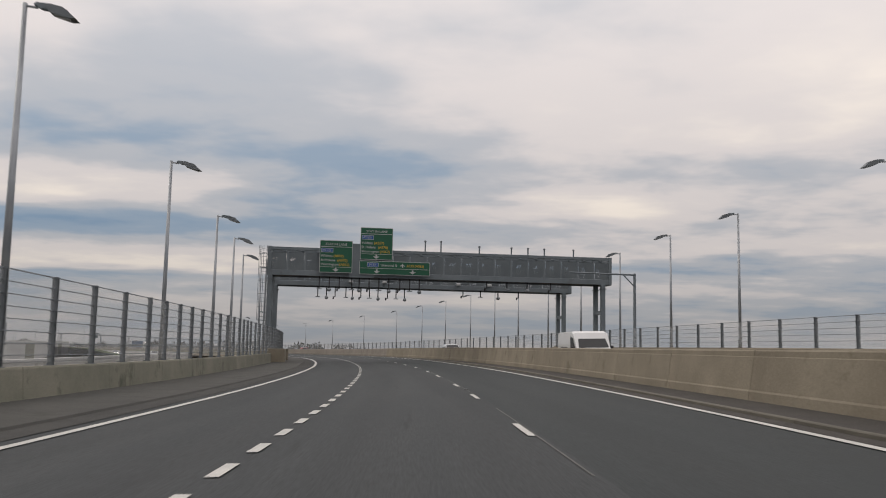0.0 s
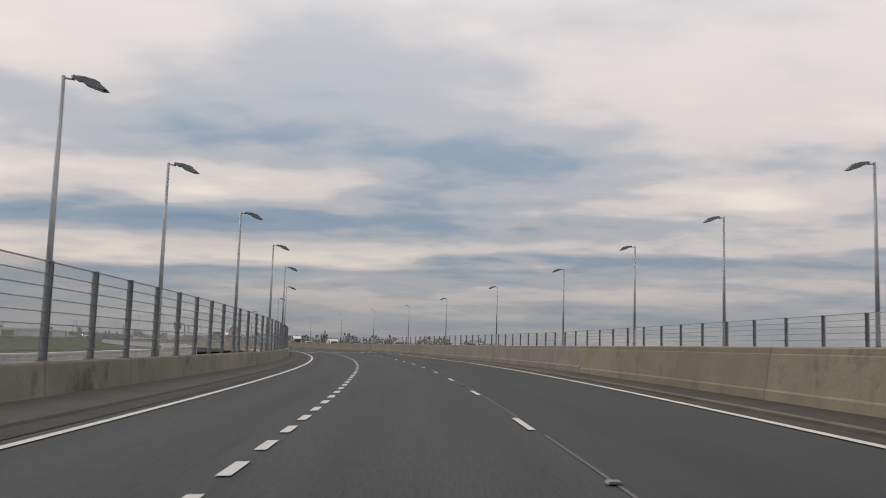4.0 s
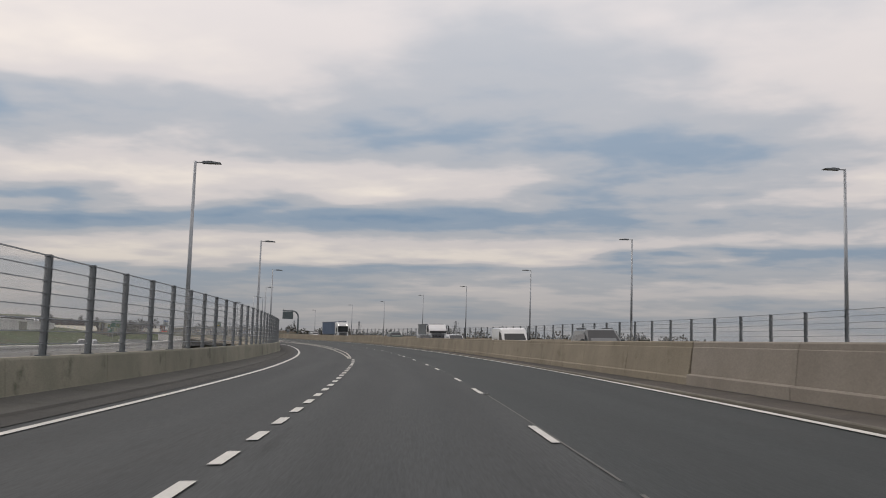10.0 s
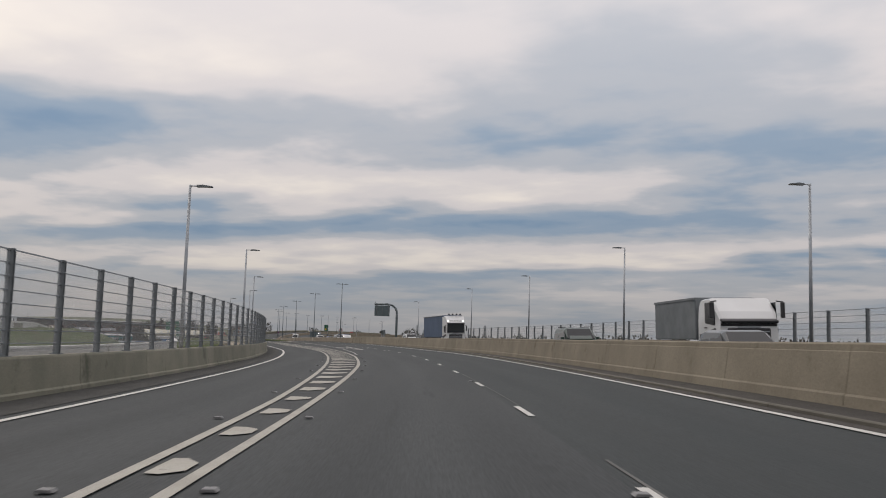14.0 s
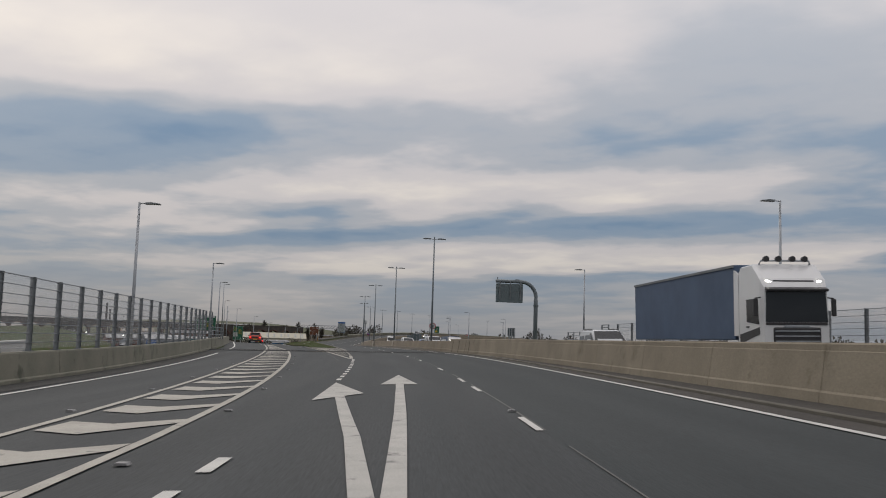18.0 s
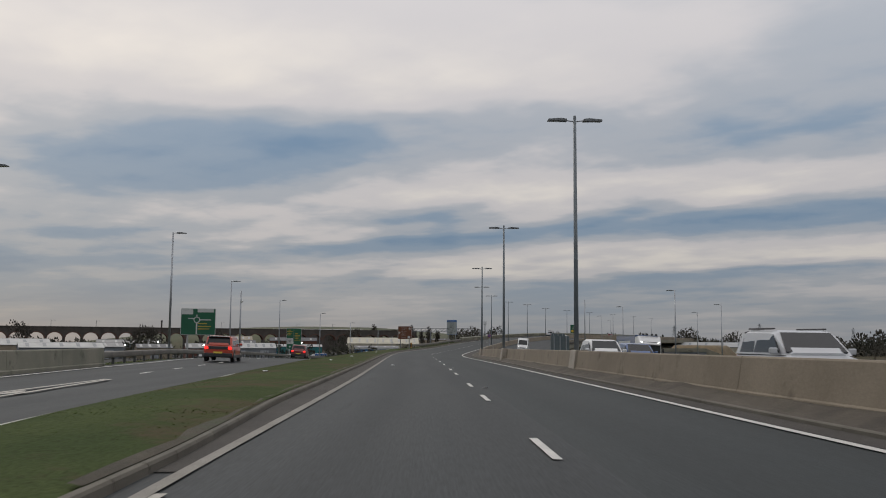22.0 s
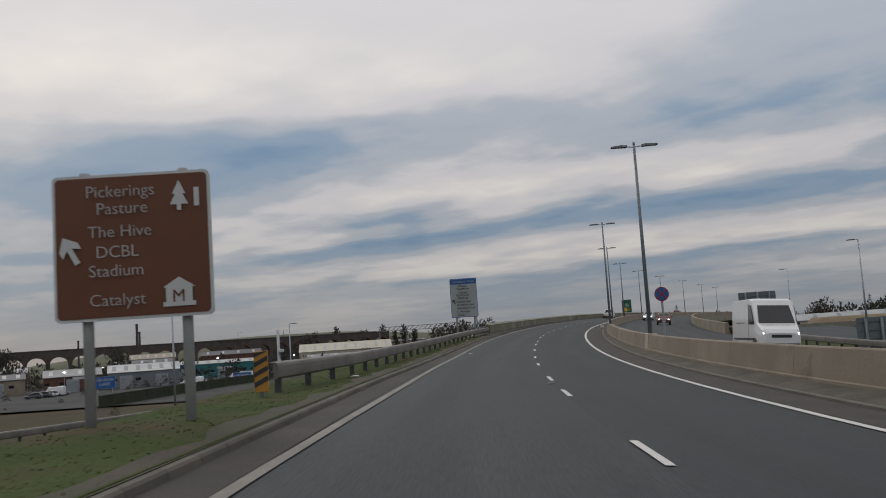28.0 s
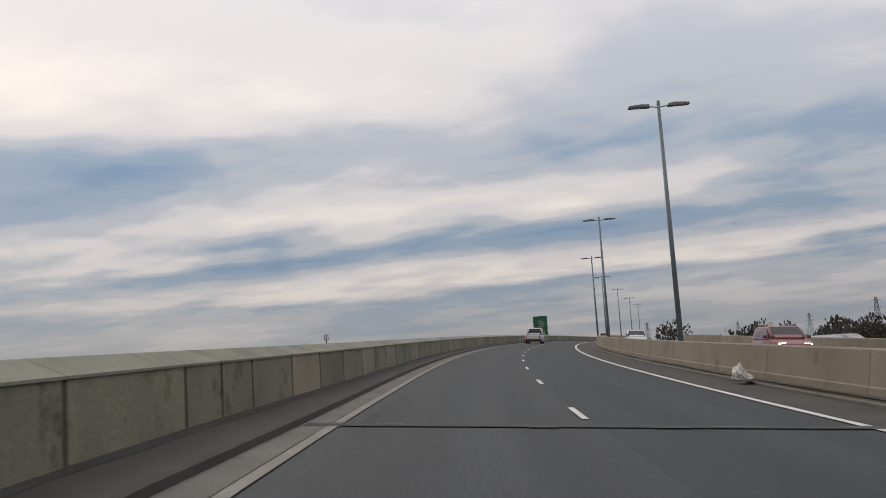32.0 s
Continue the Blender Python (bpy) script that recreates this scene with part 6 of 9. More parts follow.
def road_arrow(s0, d0, length, label, lean=0.0):
    e = empty("road_arrow", label=label, category="road marking", kind="structure")
    pts = [(-0.20, 0), (0.20, 0), (0.13, 0.60), (0.42, 0.56), (0.0, 1.0), (-0.42, 0.56), (-0.13, 0.60)]
    bm = bmesh.new()
    vs = [bm.verts.new(at(s0 + q * length, d0 + p + lean * q, 0.018)) for p, q in pts]
    bm.faces.new((vs[0], vs[1], vs[2], vs[6]))
    bm.faces.new((vs[6], vs[2], vs[3], vs[4], vs[5]))
    part("arrow", facing_up(bm), PAINT_OLD, e)


for d, txt, ww in ((-0.15, "L'POOL", 3.05), (3.35, "L'POOL", 3.0), (-3.45, "W'TON", 2.9)):
    road_word(txt, 212.3, d, ww, 2.8)
road_word("W'TON", 207.9, -0.1, 2.7, 2.9)
for d, ln in ((-0.07, 5.6), (-3.45, 5.4), (3.55, 5.4)):
    road_arrow(216.8, d, ln, "white straight lane arrow on the asphalt")


def fork_arrow():
    e = empty("road_arrow", label="worn white forked lane arrow on the asphalt", category="road marking", kind="structure")
    for line, head in ((((399.6, -0.34), (404.4, -0.72), (407.1, -0.97), (412.3, -1.40)), ((411.0, -1.86), (413.2, -0.93), (418.1, -1.82))), (((399.6, -0.14), (404.4, -0.16), (408.0, -0.16), (417.2, -0.12)), ((417.0, -0.62), (417.0, 0.35), (423.0, -0.07)))):
        bm = bmesh.new()
        prev = None
        for sx, dx in line:
            cur = [bm.verts.new(at(sx, dx - 0.10, 0.018)), bm.verts.new(at(sx, dx + 0.10, 0.018))]
            if prev:
                bm.faces.new((prev[0], prev[1], cur[1], cur[0]))
            prev = cur
        bm.faces.new([bm.verts.new(at(a_, b_, 0.0185)) for a_, b_ in head])
        part("arrow", facing_up(bm), PAINT_WORN, e)


fork_arrow()

# ---- reflecting road studs ----
STUD = surf("stud_casting", (0.12, 0.12, 0.12), (0.20, 0.20, 0.20), 3.0, 0.5, 0.2)
stud_bm = bmesh.new()
prism(stud_bm, [(-0.07, 0), (-0.05, 0.022), (0.05, 0.022), (0.07, 0)], 0.13)
stud = tagged(part("road_stud", stud_bm, STUD), "small worn metal reflecting road stud", "road stud", group="road studs")
stud.matrix_basis = stand(26, 1.62, 0.016)
for k in range(1, 36):
    copy_thing(stud, stand(26 + 18.2 * k, 1.66, 0.016))
for k in range(24):
    copy_thing(stand and stud, stand(298 + 6.5 * k, gore_left(298 + 6.5 * k) - 0.3, 0.016))
    copy_thing(stud, stand(298 + 6.5 * k, gore_right(298 + 6.5 * k) + 0.3, 0.016))


# ---- vehicles ----
def paint(name, colour, rough=0.3):
    m = bpy.data.materials.new(name)
    m.use_nodes = True
    nt, nl = m.node_tree.nodes, m.node_tree.links
    bs = nt["Principled BSDF"]
    n = nt.new("ShaderNodeTexNoise")
    n.inputs["Scale"].default_value = 2.0
    mx = nt.new("ShaderNodeMix")
    mx.data_type = "RGBA"
    mx.inputs["A"].default_value = (*colour, 1)
    mx.inputs["B"].default_value = (*[c * 0.8 + 0.012 for c in colour], 1)
    nl.new(n.outputs["Fac"], mx.inputs["Factor"])
    nl.new(mx.outputs["Result"], bs.inputs["Base Color"])
    bs.inputs["Roughness"].default_value = rough
    bs.inputs["Coat Weight"].default_value = 0.5
    return m


CAR_MAROON = paint("maroon_car_paint", (0.16, 0.02, 0.022))
CAR_RED = paint("orange_red_car_paint", (0.42, 0.045, 0.018))
CAR_SILVER = paint("silver_white_car_paint", (0.50, 0.52, 0.54))
CAR_WHITE = paint("white_car_paint", (0.66, 0.67, 0.67))
CAR_DARK = paint("dark_grey_car_paint", (0.05, 0.06, 0.065))
CAR_GREEN = paint("dark_green_car_paint", (0.035, 0.06, 0.05))
CAR_BLUE = paint("blue_car_paint", (0.03, 0.08, 0.22))
CURTAIN = surf("blue_curtain", (0.035, 0.065, 0.12), (0.05, 0.085, 0.15), 0.6, 0.6, 0.1)
PANE = paint("dark_window_glass", (0.014, 0.017, 0.020), 0.12)
PANE.node_tree.nodes["Principled BSDF"].inputs["Coat Weight"].default_value = 0.0
PANE.node_tree.nodes["Principled BSDF"].inputs["Specular IOR Level"].default_value = 0.35
TYRE = surf("tyre_rubber", (0.018, 0.018, 0.019), (0.03, 0.03, 0.03), 4, 0.85)
RIM = surf("alloy_rim", (0.30, 0.31, 0.32), (0.38, 0.39, 0.40), 4, 0.35, metal=0.8)
TAIL = glow("lit_tail_lamp", (0.9, 0.02, 0.015), 2.2)
TAIL_DIM = paint("red_lamp_glass", (0.30, 0.01, 0.01), 0.15)
HEAD = glow("lit_headlamp", (1.0, 0.96, 0.86), 9.0)
HEAD_DIM = paint("clear_lamp_glass", (0.55, 0.57, 0.58), 0.1)
PLATE_Y = surf("yellow_plate", (0.62, 0.48, 0.06), (0.66, 0.52, 0.08), 2, 0.5)


def loft(bm, rings):
    vs = [[bm.verts.new(p) for p in r] for r in rings]
    n = len(vs[0])
    for a, b_ in zip(vs, vs[1:]):
        for k in range(n):
            bm.faces.new((a[k], a[(k + 1) % n], b_[(k + 1) % n], b_[k]))
    bm.faces.new(list(reversed(vs[0])))
    bm.faces.new(vs[-1])
    bmesh.ops.recalc_face_normals(bm, faces=bm.faces)
    return bm


def hull(sections):
    """Rounded body from (y, half width, bottom, top)."""
    rings = []
    for y, w, z0, z1 in sections:
        c = min(0.14, (z1 - z0) * 0.3)
        rings.append([(-w + 0.05, y, z0), (w - 0.05, y, z0), (w, y, z0 + c), (w, y, z0 + (z1 - z0) * 0.6), (w - 0.04, y, z1 - c * 0.4), (w - 0.16, y, z1), (-w + 0.16, y, z1), (-w + 0.04, y, z1 - c * 0.4), (-w, y, z0 + (z1 - z0) * 0.6), (-w, y, z0 + c)])
    return loft(bmesh.new(), rings)


def cabin(sections):
    """Glasshouse from (y, half width below, half width above, bottom, top)."""
    rings = []
    for y, wb, wt, z0, z1 in sections:
        rings.append([(-wb, y, z0), (wb, y, z0), (wt + 0.03, y, z1 - 0.08), (wt - 0.10, y, z1), (-wt + 0.10, y, z1), (-wt - 0.03, y, z1 - 0.08)])
    return loft(bmesh.new(), rings)


def quad(a, b, c, d_, push):
    bm = bmesh.new()
    p = [Vector(v) for v in (a, b, c, d_)]
    n = (p[1] - p[0]).cross(p[3] - p[0]).normalized()
    lo, hi = [bm.verts.new(v - n * 0.03) for v in p], [bm.verts.new(v + n * push) for v in p]
    bm.faces.new(hi)
    bm.faces.new(list(reversed(lo)))
    for i in range(4):
        bm.faces.new((lo[i], lo[(i + 1) % 4], hi[(i + 1) % 4], hi[i]))
    bmesh.ops.recalc_face_normals(bm, faces=bm.faces)
    return bm


def wheels(e, pts, r, half):
    for y in pts:
        for sd in (-1, 1):
            bm = bmesh.new()
            rod(bm, (sd * (half - 0.22), y, r), (sd * half, y, r), r, r, 24)
            es = [ed for ed in bm.edges if ed.calc_face_angle(0) > 0.8]
            bmesh.ops.bevel(bm, geom=es, offset=0.035, segments=2, affect="EDGES")
            tyre = part("wheel", bm, TYRE, e)
            part("rim", rod(bmesh.new(), (sd * (half - 0.02), y, r), (sd * (half + 0.012), y, r), r * 0.64, r * 0.58, 16), RIM, tyre)
            part("wheel_arch", rod(bmesh.new(), (sd * (half - 0.03), y, r + 0.02), (sd * (half + 0.004), y, r + 0.02), r * 1.16, r * 1.16, 24), BLACK, e)


def road_car(name, label, colour, L, W, H, style, tail, head, group=""):
    """style: 'suv', 'hatch', 'pickup' or 'van'. Looks along +y."""
    e = empty(name, label=label, category="car" if style not in ("van", "pickup") else style, group=group)
    h, w, f, r = H, W / 2, L / 2, -L / 2
    belt = {"suv": 0.62, "hatch": 0.60, "pickup": 0.56, "van": 0.52}[style] * h
    sill = 0.20 if style == "hatch" else 0.27
    if style == "van":
        secs = [(r, w - 0.06, sill, h - 0.08), (r + 0.12, w, sill, h), (f * 0.30, w, sill, h), (f * 0.46, w, sill, h - 0.10), (f * 0.70, w - 0.03, sill, belt + 0.10), (f * 0.95, w - 0.12, sill + 0.02, belt - 0.22), (f, w - 0.30, sill + 0.05, belt - 0.40)]
        part("body", hull(secs), colour, e)
        part("windscreen", quad((-w + 0.18, f * 0.73, belt + 0.05), (w - 0.18, f * 0.73, belt + 0.05), (w - 0.28, f * 0.47, h - 0.22), (-w + 0.28, f * 0.47, h - 0.22), 0.05), PANE, e)
        for sd in (-1, 1):
            part("side_window", quad((sd * w, f * 0.30, belt + 0.02), (sd * w, f * 0.62, belt + 0.02), (sd * w, f * 0.45, h - 0.35), (sd * w, f * 0.30, h - 0.30), 0.012 * sd), PANE, e)
            part("side_moulding", box(bmesh.new(), (0.03, L * 0.72, 0.10), (sd * (w + 0.005), r * 0.12, sill + 0.42), bevel=0.01), BLACK, e)
            part("door_rail", box(bmesh.new(), (0.02, L * 0.30, 0.04), (sd * (w + 0.004), r * 0.32, belt + 0.10)), BLACK, e)
            part("door_seam", box(bmesh.new(), (0.012, 0.02, h - sill - 0.5), (sd * (w + 0.002), f * 0.27, (h + sill) / 2)), BLACK, e)
        part("bonnet_seam", box(bmesh.new(), (W - 0.5, 0.03, 0.02), (0, f * 0.80, belt - 0.02)), BLACK, e)
        part("roof_rib", box(bmesh.new(), (W * 0.6, L * 0.5, 0.03), (0, r * 0.3, h + 0.005), bevel=0.01), colour, e)
        part("lower_valance", box(bmesh.new(), (W - 0.20, 0.20, 0.14), (0, f - 0.16, sill + 0.02), bevel=0.03), BLACK, e)
    else:
        hood = belt - (0.06 if style != "hatch" else 0.10)
        back = belt
        secs = [(r, w - 0.16, sill + 0.12, back - 0.12), (r + 0.10, w - 0.04, sill, back), (0.0, w, sill - 0.02, belt), (f * 0.45, w, sill - 0.02, belt - 0.01), (f * 0.80, w - 0.05, sill, hood - 0.05), (f * 0.97, w - 0.16, sill + 0.04, hood - 0.20), (f, w - 0.30, sill + 0.10, hood - 0.32)]
        part("body", hull(secs), colour, e)
        if style == "pickup":
            cab = (r * 0.16, f * 0.46)
        elif style == "suv":
            cab = (r * 0.96, f * 0.50)
        else:
            cab = (r * 0.92, f * 0.44)
        y0, y1 = cab
        part("cabin", cabin([(y0, w - 0.06, w - 0.24, belt - 0.02, belt + 0.05), (y0 + 0.28, w - 0.05, w - 0.19, belt - 0.02, h - 0.05), (y0 + 0.6, w - 0.05, w - 0.18, belt - 0.02, h), (y1 - 1.0, w - 0.05, w - 0.18, belt - 0.02, h - 0.02), (y1 - 0.75, w - 0.05, w - 0.18, belt - 0.02, h - 0.06), (y1, w - 0.07, w - 0.22, belt - 0.02, belt + 0.04)]), colour, e)
        part("windscreen", quad((-w + 0.16, y1 - 0.06, belt + 0.04), (w - 0.16, y1 - 0.06, belt + 0.04), (w - 0.28, y1 - 0.72, h - 0.10), (-w + 0.28, y1 - 0.72, h - 0.10), 0.012), PANE, e)
        if style == "suv":
            part("roof_spoiler", box(bmesh.new(), (W - 0.56, 0.26, 0.04), (0, y0 + 0.20, h - 0.055), Matrix.Rotation(radians(6), 3, "X"), bevel=0.015), BLACK, e)
            part("tailgate_panel", box(bmesh.new(), (W - 0.50, 0.04, 0.20), (0, r + 0.015, belt - 0.14), bevel=0.02), BLACK, e)
            for sd in (-1, 1):
                part("sill_cladding", box(bmesh.new(), (0.06, L * 0.86, 0.20), (sd * (w - 0.012), 0, sill + 0.06), bevel=0.02), BLACK, e)
                part("roof_rail", rod(bmesh.new(), (sd * (w - 0.26), y0 + 0.5, h + 0.03), (sd * (w - 0.26), y1 - 1.0, h + 0.02), 0.022, 0.022, 6), BLACK, e)
        part("rear_window", quad((w - 0.20, y0 + 0.05, belt + 0.06), (-w + 0.20, y0 + 0.05, belt + 0.06), (-w + 0.28, y0 + 0.24, h - 0.12), (w - 0.28, y0 + 0.24, h - 0.12), 0.03), PANE, e)
        for sd in (-1, 1):
            mid_y = (y0 + y1 - 0.6) / 2
            for ya, yb in ((y0 + 0.34, mid_y - 0.03), (mid_y + 0.03, y1 - 0.28)):
                top_b = min(yb, y1 - 0.82)
                part("side_window", quad((sd * (w - 0.058), ya, belt + 0.03), (sd * (w - 0.058), yb, belt + 0.03), (sd * (w - 0.165), top_b, h - 0.12), (sd * (w - 0.165), ya + 0.1, h - 0.12), 0.012 * sd), PANE, e)
        if style == "pickup":
            part("load_bed", box(bmesh.new(), (W - 0.34, abs(r) * 0.72, 0.06), (0, r * 0.56, belt + 0.005)), BLACK, e)
            part("sports_bar", tube(bmesh.new(), [(-w + 0.12, r * 0.22, belt), (-w + 0.2, r * 0.2, belt + 0.42), (w - 0.2, r * 0.2, belt + 0.42), (w - 0.12, r * 0.22, belt)], 0.04, 8), BLACK, e)
            part("tailgate", box(bmesh.new(), (W - 0.42, 0.05, 0.46), (0, r + 0.03, belt - 0.30), bevel=0.02), colour, e)
    part("rear_bumper", box(bmesh.new(), (W - 0.10, 0.22, 0.26), (0, r + 0.06, sill + 0.14), bevel=0.05), BLACK, e)
    part("front_bumper", box(bmesh.new(), (W - 0.34, 0.24, 0.24), (0, f - 0.10, sill + 0.12), bevel=0.05), BLACK, e)
    part("grille", box(bmesh.new(), (W * 0.46, 0.05, 0.16), (0, f - 0.02, belt - 0.44 if style != "van" else belt - 0.55), bevel=0.02), BLACK, e)
    part("rear_plate", box(bmesh.new(), (0.52, 0.02, 0.11), (0, r - 0.06, sill + 0.30)), PLATE_Y, e)
    part("front_plate", box(bmesh.new(), (0.52, 0.02, 0.11), (0, f + 0.03, sill + 0.16)), WHITE, e)
    lamp_z = belt - 0.14 if style != "van" else 0.95
    for sd in (-1, 1):
        part("tail_lamp", box(bmesh.new(), (0.24 if style != "pickup" else 0.13, 0.10, 0.17 if style != "pickup" else 0.34), (sd * (w - 0.20), r + 0.03, lamp_z - (0.10 if style == "pickup" else 0)), bevel=0.03), tail, e)
        part("headlamp", box(bmesh.new(), (0.34, 0.16, 0.14), (sd * (w - 0.36), f - 0.16, (belt - 0.30) if style != "van" else belt - 0.42), bevel=0.04), head, e)
        part("door_mirror", box(bmesh.new(), (0.20, 0.10, 0.15), (sd * (w + 0.06), f * 0.36 if style != "van" else f * 0.60, belt + 0.08), bevel=0.03), colour if style != "van" else BLACK, e)
    wheels(e, (r * 0.60, f * 0.64), 0.34 if style != "pickup" else 0.38, w - 0.01)
    return e


def put(e, s, d, h=0.0, turn=0.0):
    b_ = math.tan(radians(float(knots(s, FALL))))
    e.matrix_basis = stand(s, d, h, turn) @ Matrix.Rotation(math.atan(b_) * (1 if abs(turn) < 90 else -1), 4, "Y")
    return e


pickup = put(road_car("pickup", "silver white double-cab pickup driving ahead in the lane", CAR_SILVER, 5.3, 1.86, 1.80, "pickup", TAIL_DIM, HEAD_DIM), 792, 0.1)
suv = put(road_car("suv", "orange red compact crossover with lit tail lamps on the slip road", CAR_RED, 4.4, 1.82, 1.60, "suv", TAIL, HEAD_DIM), 534.5, -12.2, slip_drop(534.5) - 0.02, 3)
put(road_car("hatchback", "small dark red hatchback with lit tail lamps on the slip road", CAR_MAROON, 4.0, 1.74, 1.48, "hatch", TAIL, HEAD_DIM), 581, -13.8, slip_drop(581), 4)
put(road_car("hatchback", "dark red hatchback far ahead in the overtaking lane", paint("dark_red_car_paint", (0.25, 0.02, 0.02)), 4.2, 1.76, 1.46, "hatch", TAIL_DIM, HEAD_DIM), 866, 3.4)


IN, OUT = 2.9, 6.5
put(road_car("panel_van", "white panel van with dark windscreen on the opposite carriageway", CAR_WHITE, 5.0, 1.98, 1.98, "van", TAIL_DIM, HEAD_DIM, "oncoming traffic"), 49.5, 7.4 + IN + 0.4, 0, 180)
put(road_car("people_carrier", "dark grey people carrier on the opposite carriageway", CAR_DARK, 4.6, 1.84, 1.70, "suv", TAIL_DIM, HEAD, "oncoming traffic"), 268.5, 7.1 + IN, 0, 180)
put(road_car("hatchback", "silver hatchback with lit headlamps on the opposite carriageway", CAR_SILVER, 4.2, 1.76, 1.47, "hatch", TAIL_DIM, HEAD, "oncoming traffic"), 97, 7.4 + IN, 0, 180)
put(road_car("hatchback", "red hatchback passing on the opposite carriageway", paint("red_car_paint", (0.40, 0.03, 0.03)), 4.1, 1.75, 1.48, "hatch", TAIL_DIM, HEAD_DIM, "oncoming traffic"), 227, 7.2 + IN, 0, 180)
put(road_car("estate_car", "silver estate car beside a white lorry on the opposite carriageway", CAR_SILVER, 4.5, 1.78, 1.5, "hatch", TAIL_DIM, HEAD_DIM, "oncoming traffic"), 318, 7.3 + IN, 0, 180)
put(road_car("panel_van", "small white panel van on the opposite carriageway", CAR_WHITE, 4.9, 1.95, 1.95, "van", TAIL_DIM, HEAD_DIM, "oncoming traffic"), 292, 7.2 + IN, 0, 180)
put(road_car("hatchback", "grey hatchback with lit headlamps on the opposite carriageway", CAR_DARK, 4.2, 1.76, 1.47, "hatch", TAIL_DIM, HEAD, "oncoming traffic"), 338, 7.4 + IN, 0, 180)
put(road_car("suv", "dark green off-roader with lit headlamps on the opposite carriageway", CAR_GREEN, 4.6, 1.85, 1.78, "suv", TAIL_DIM, HEAD, "oncoming traffic"), 361, 7.4 + IN, 0, 180)
put(road_car("suv", "silver grey crossover with lit headlamps beside the lorry", CAR_SILVER, 4.4, 1.82, 1.62, "suv", TAIL_DIM, HEAD, "oncoming traffic"), 437, 7.5 + IN, 0, 180)
put(road_car("hatchback", "white hatchback behind the median barrier", CAR_WHITE, 4.2, 1.76, 1.55, "hatch", TAIL_DIM, HEAD, "oncoming traffic"), 522, 9.5, 0, 180)
put(road_car("suv", "silver crossover with lit headlamps behind the median barrier", CAR_SILVER, 4.4, 1.82, 1.6, "suv", TAIL_DIM, HEAD, "oncoming traffic"), 498.5, 9.5, 0, 180)
put(road_car("hatchback", "dark blue car with lit headlamps behind the median barrier", CAR_BLUE, 4.2, 1.76, 1.5, "hatch", TAIL_DIM, HEAD, "oncoming traffic"), 529, 13.0, 0, 180)
put(road_car("panel_van", "tall white delivery van with lit headlamps on the opposite carriageway", CAR_WHITE, 6.0, 2.02, 2.65, "van", TAIL_DIM, HEAD, "oncoming traffic"), 651.5, 6.9 + OUT - 0.2, 0, 180)
put(road_car("hatchback", "silver car with bright lit headlamps on the opposite carriageway", CAR_SILVER, 4.3, 1.78, 1.48, "hatch", TAIL_DIM, HEAD, "oncoming traffic"), 766, 10.2, 0, 180)
put(road_car("suv", "dark red crossover with bright lit headlamps on the opposite carriageway", CAR_MAROON, 4.4, 1.82, 1.6, "suv", TAIL_DIM, HEAD, "oncoming traffic"), 731, 13.6, 0, 180)


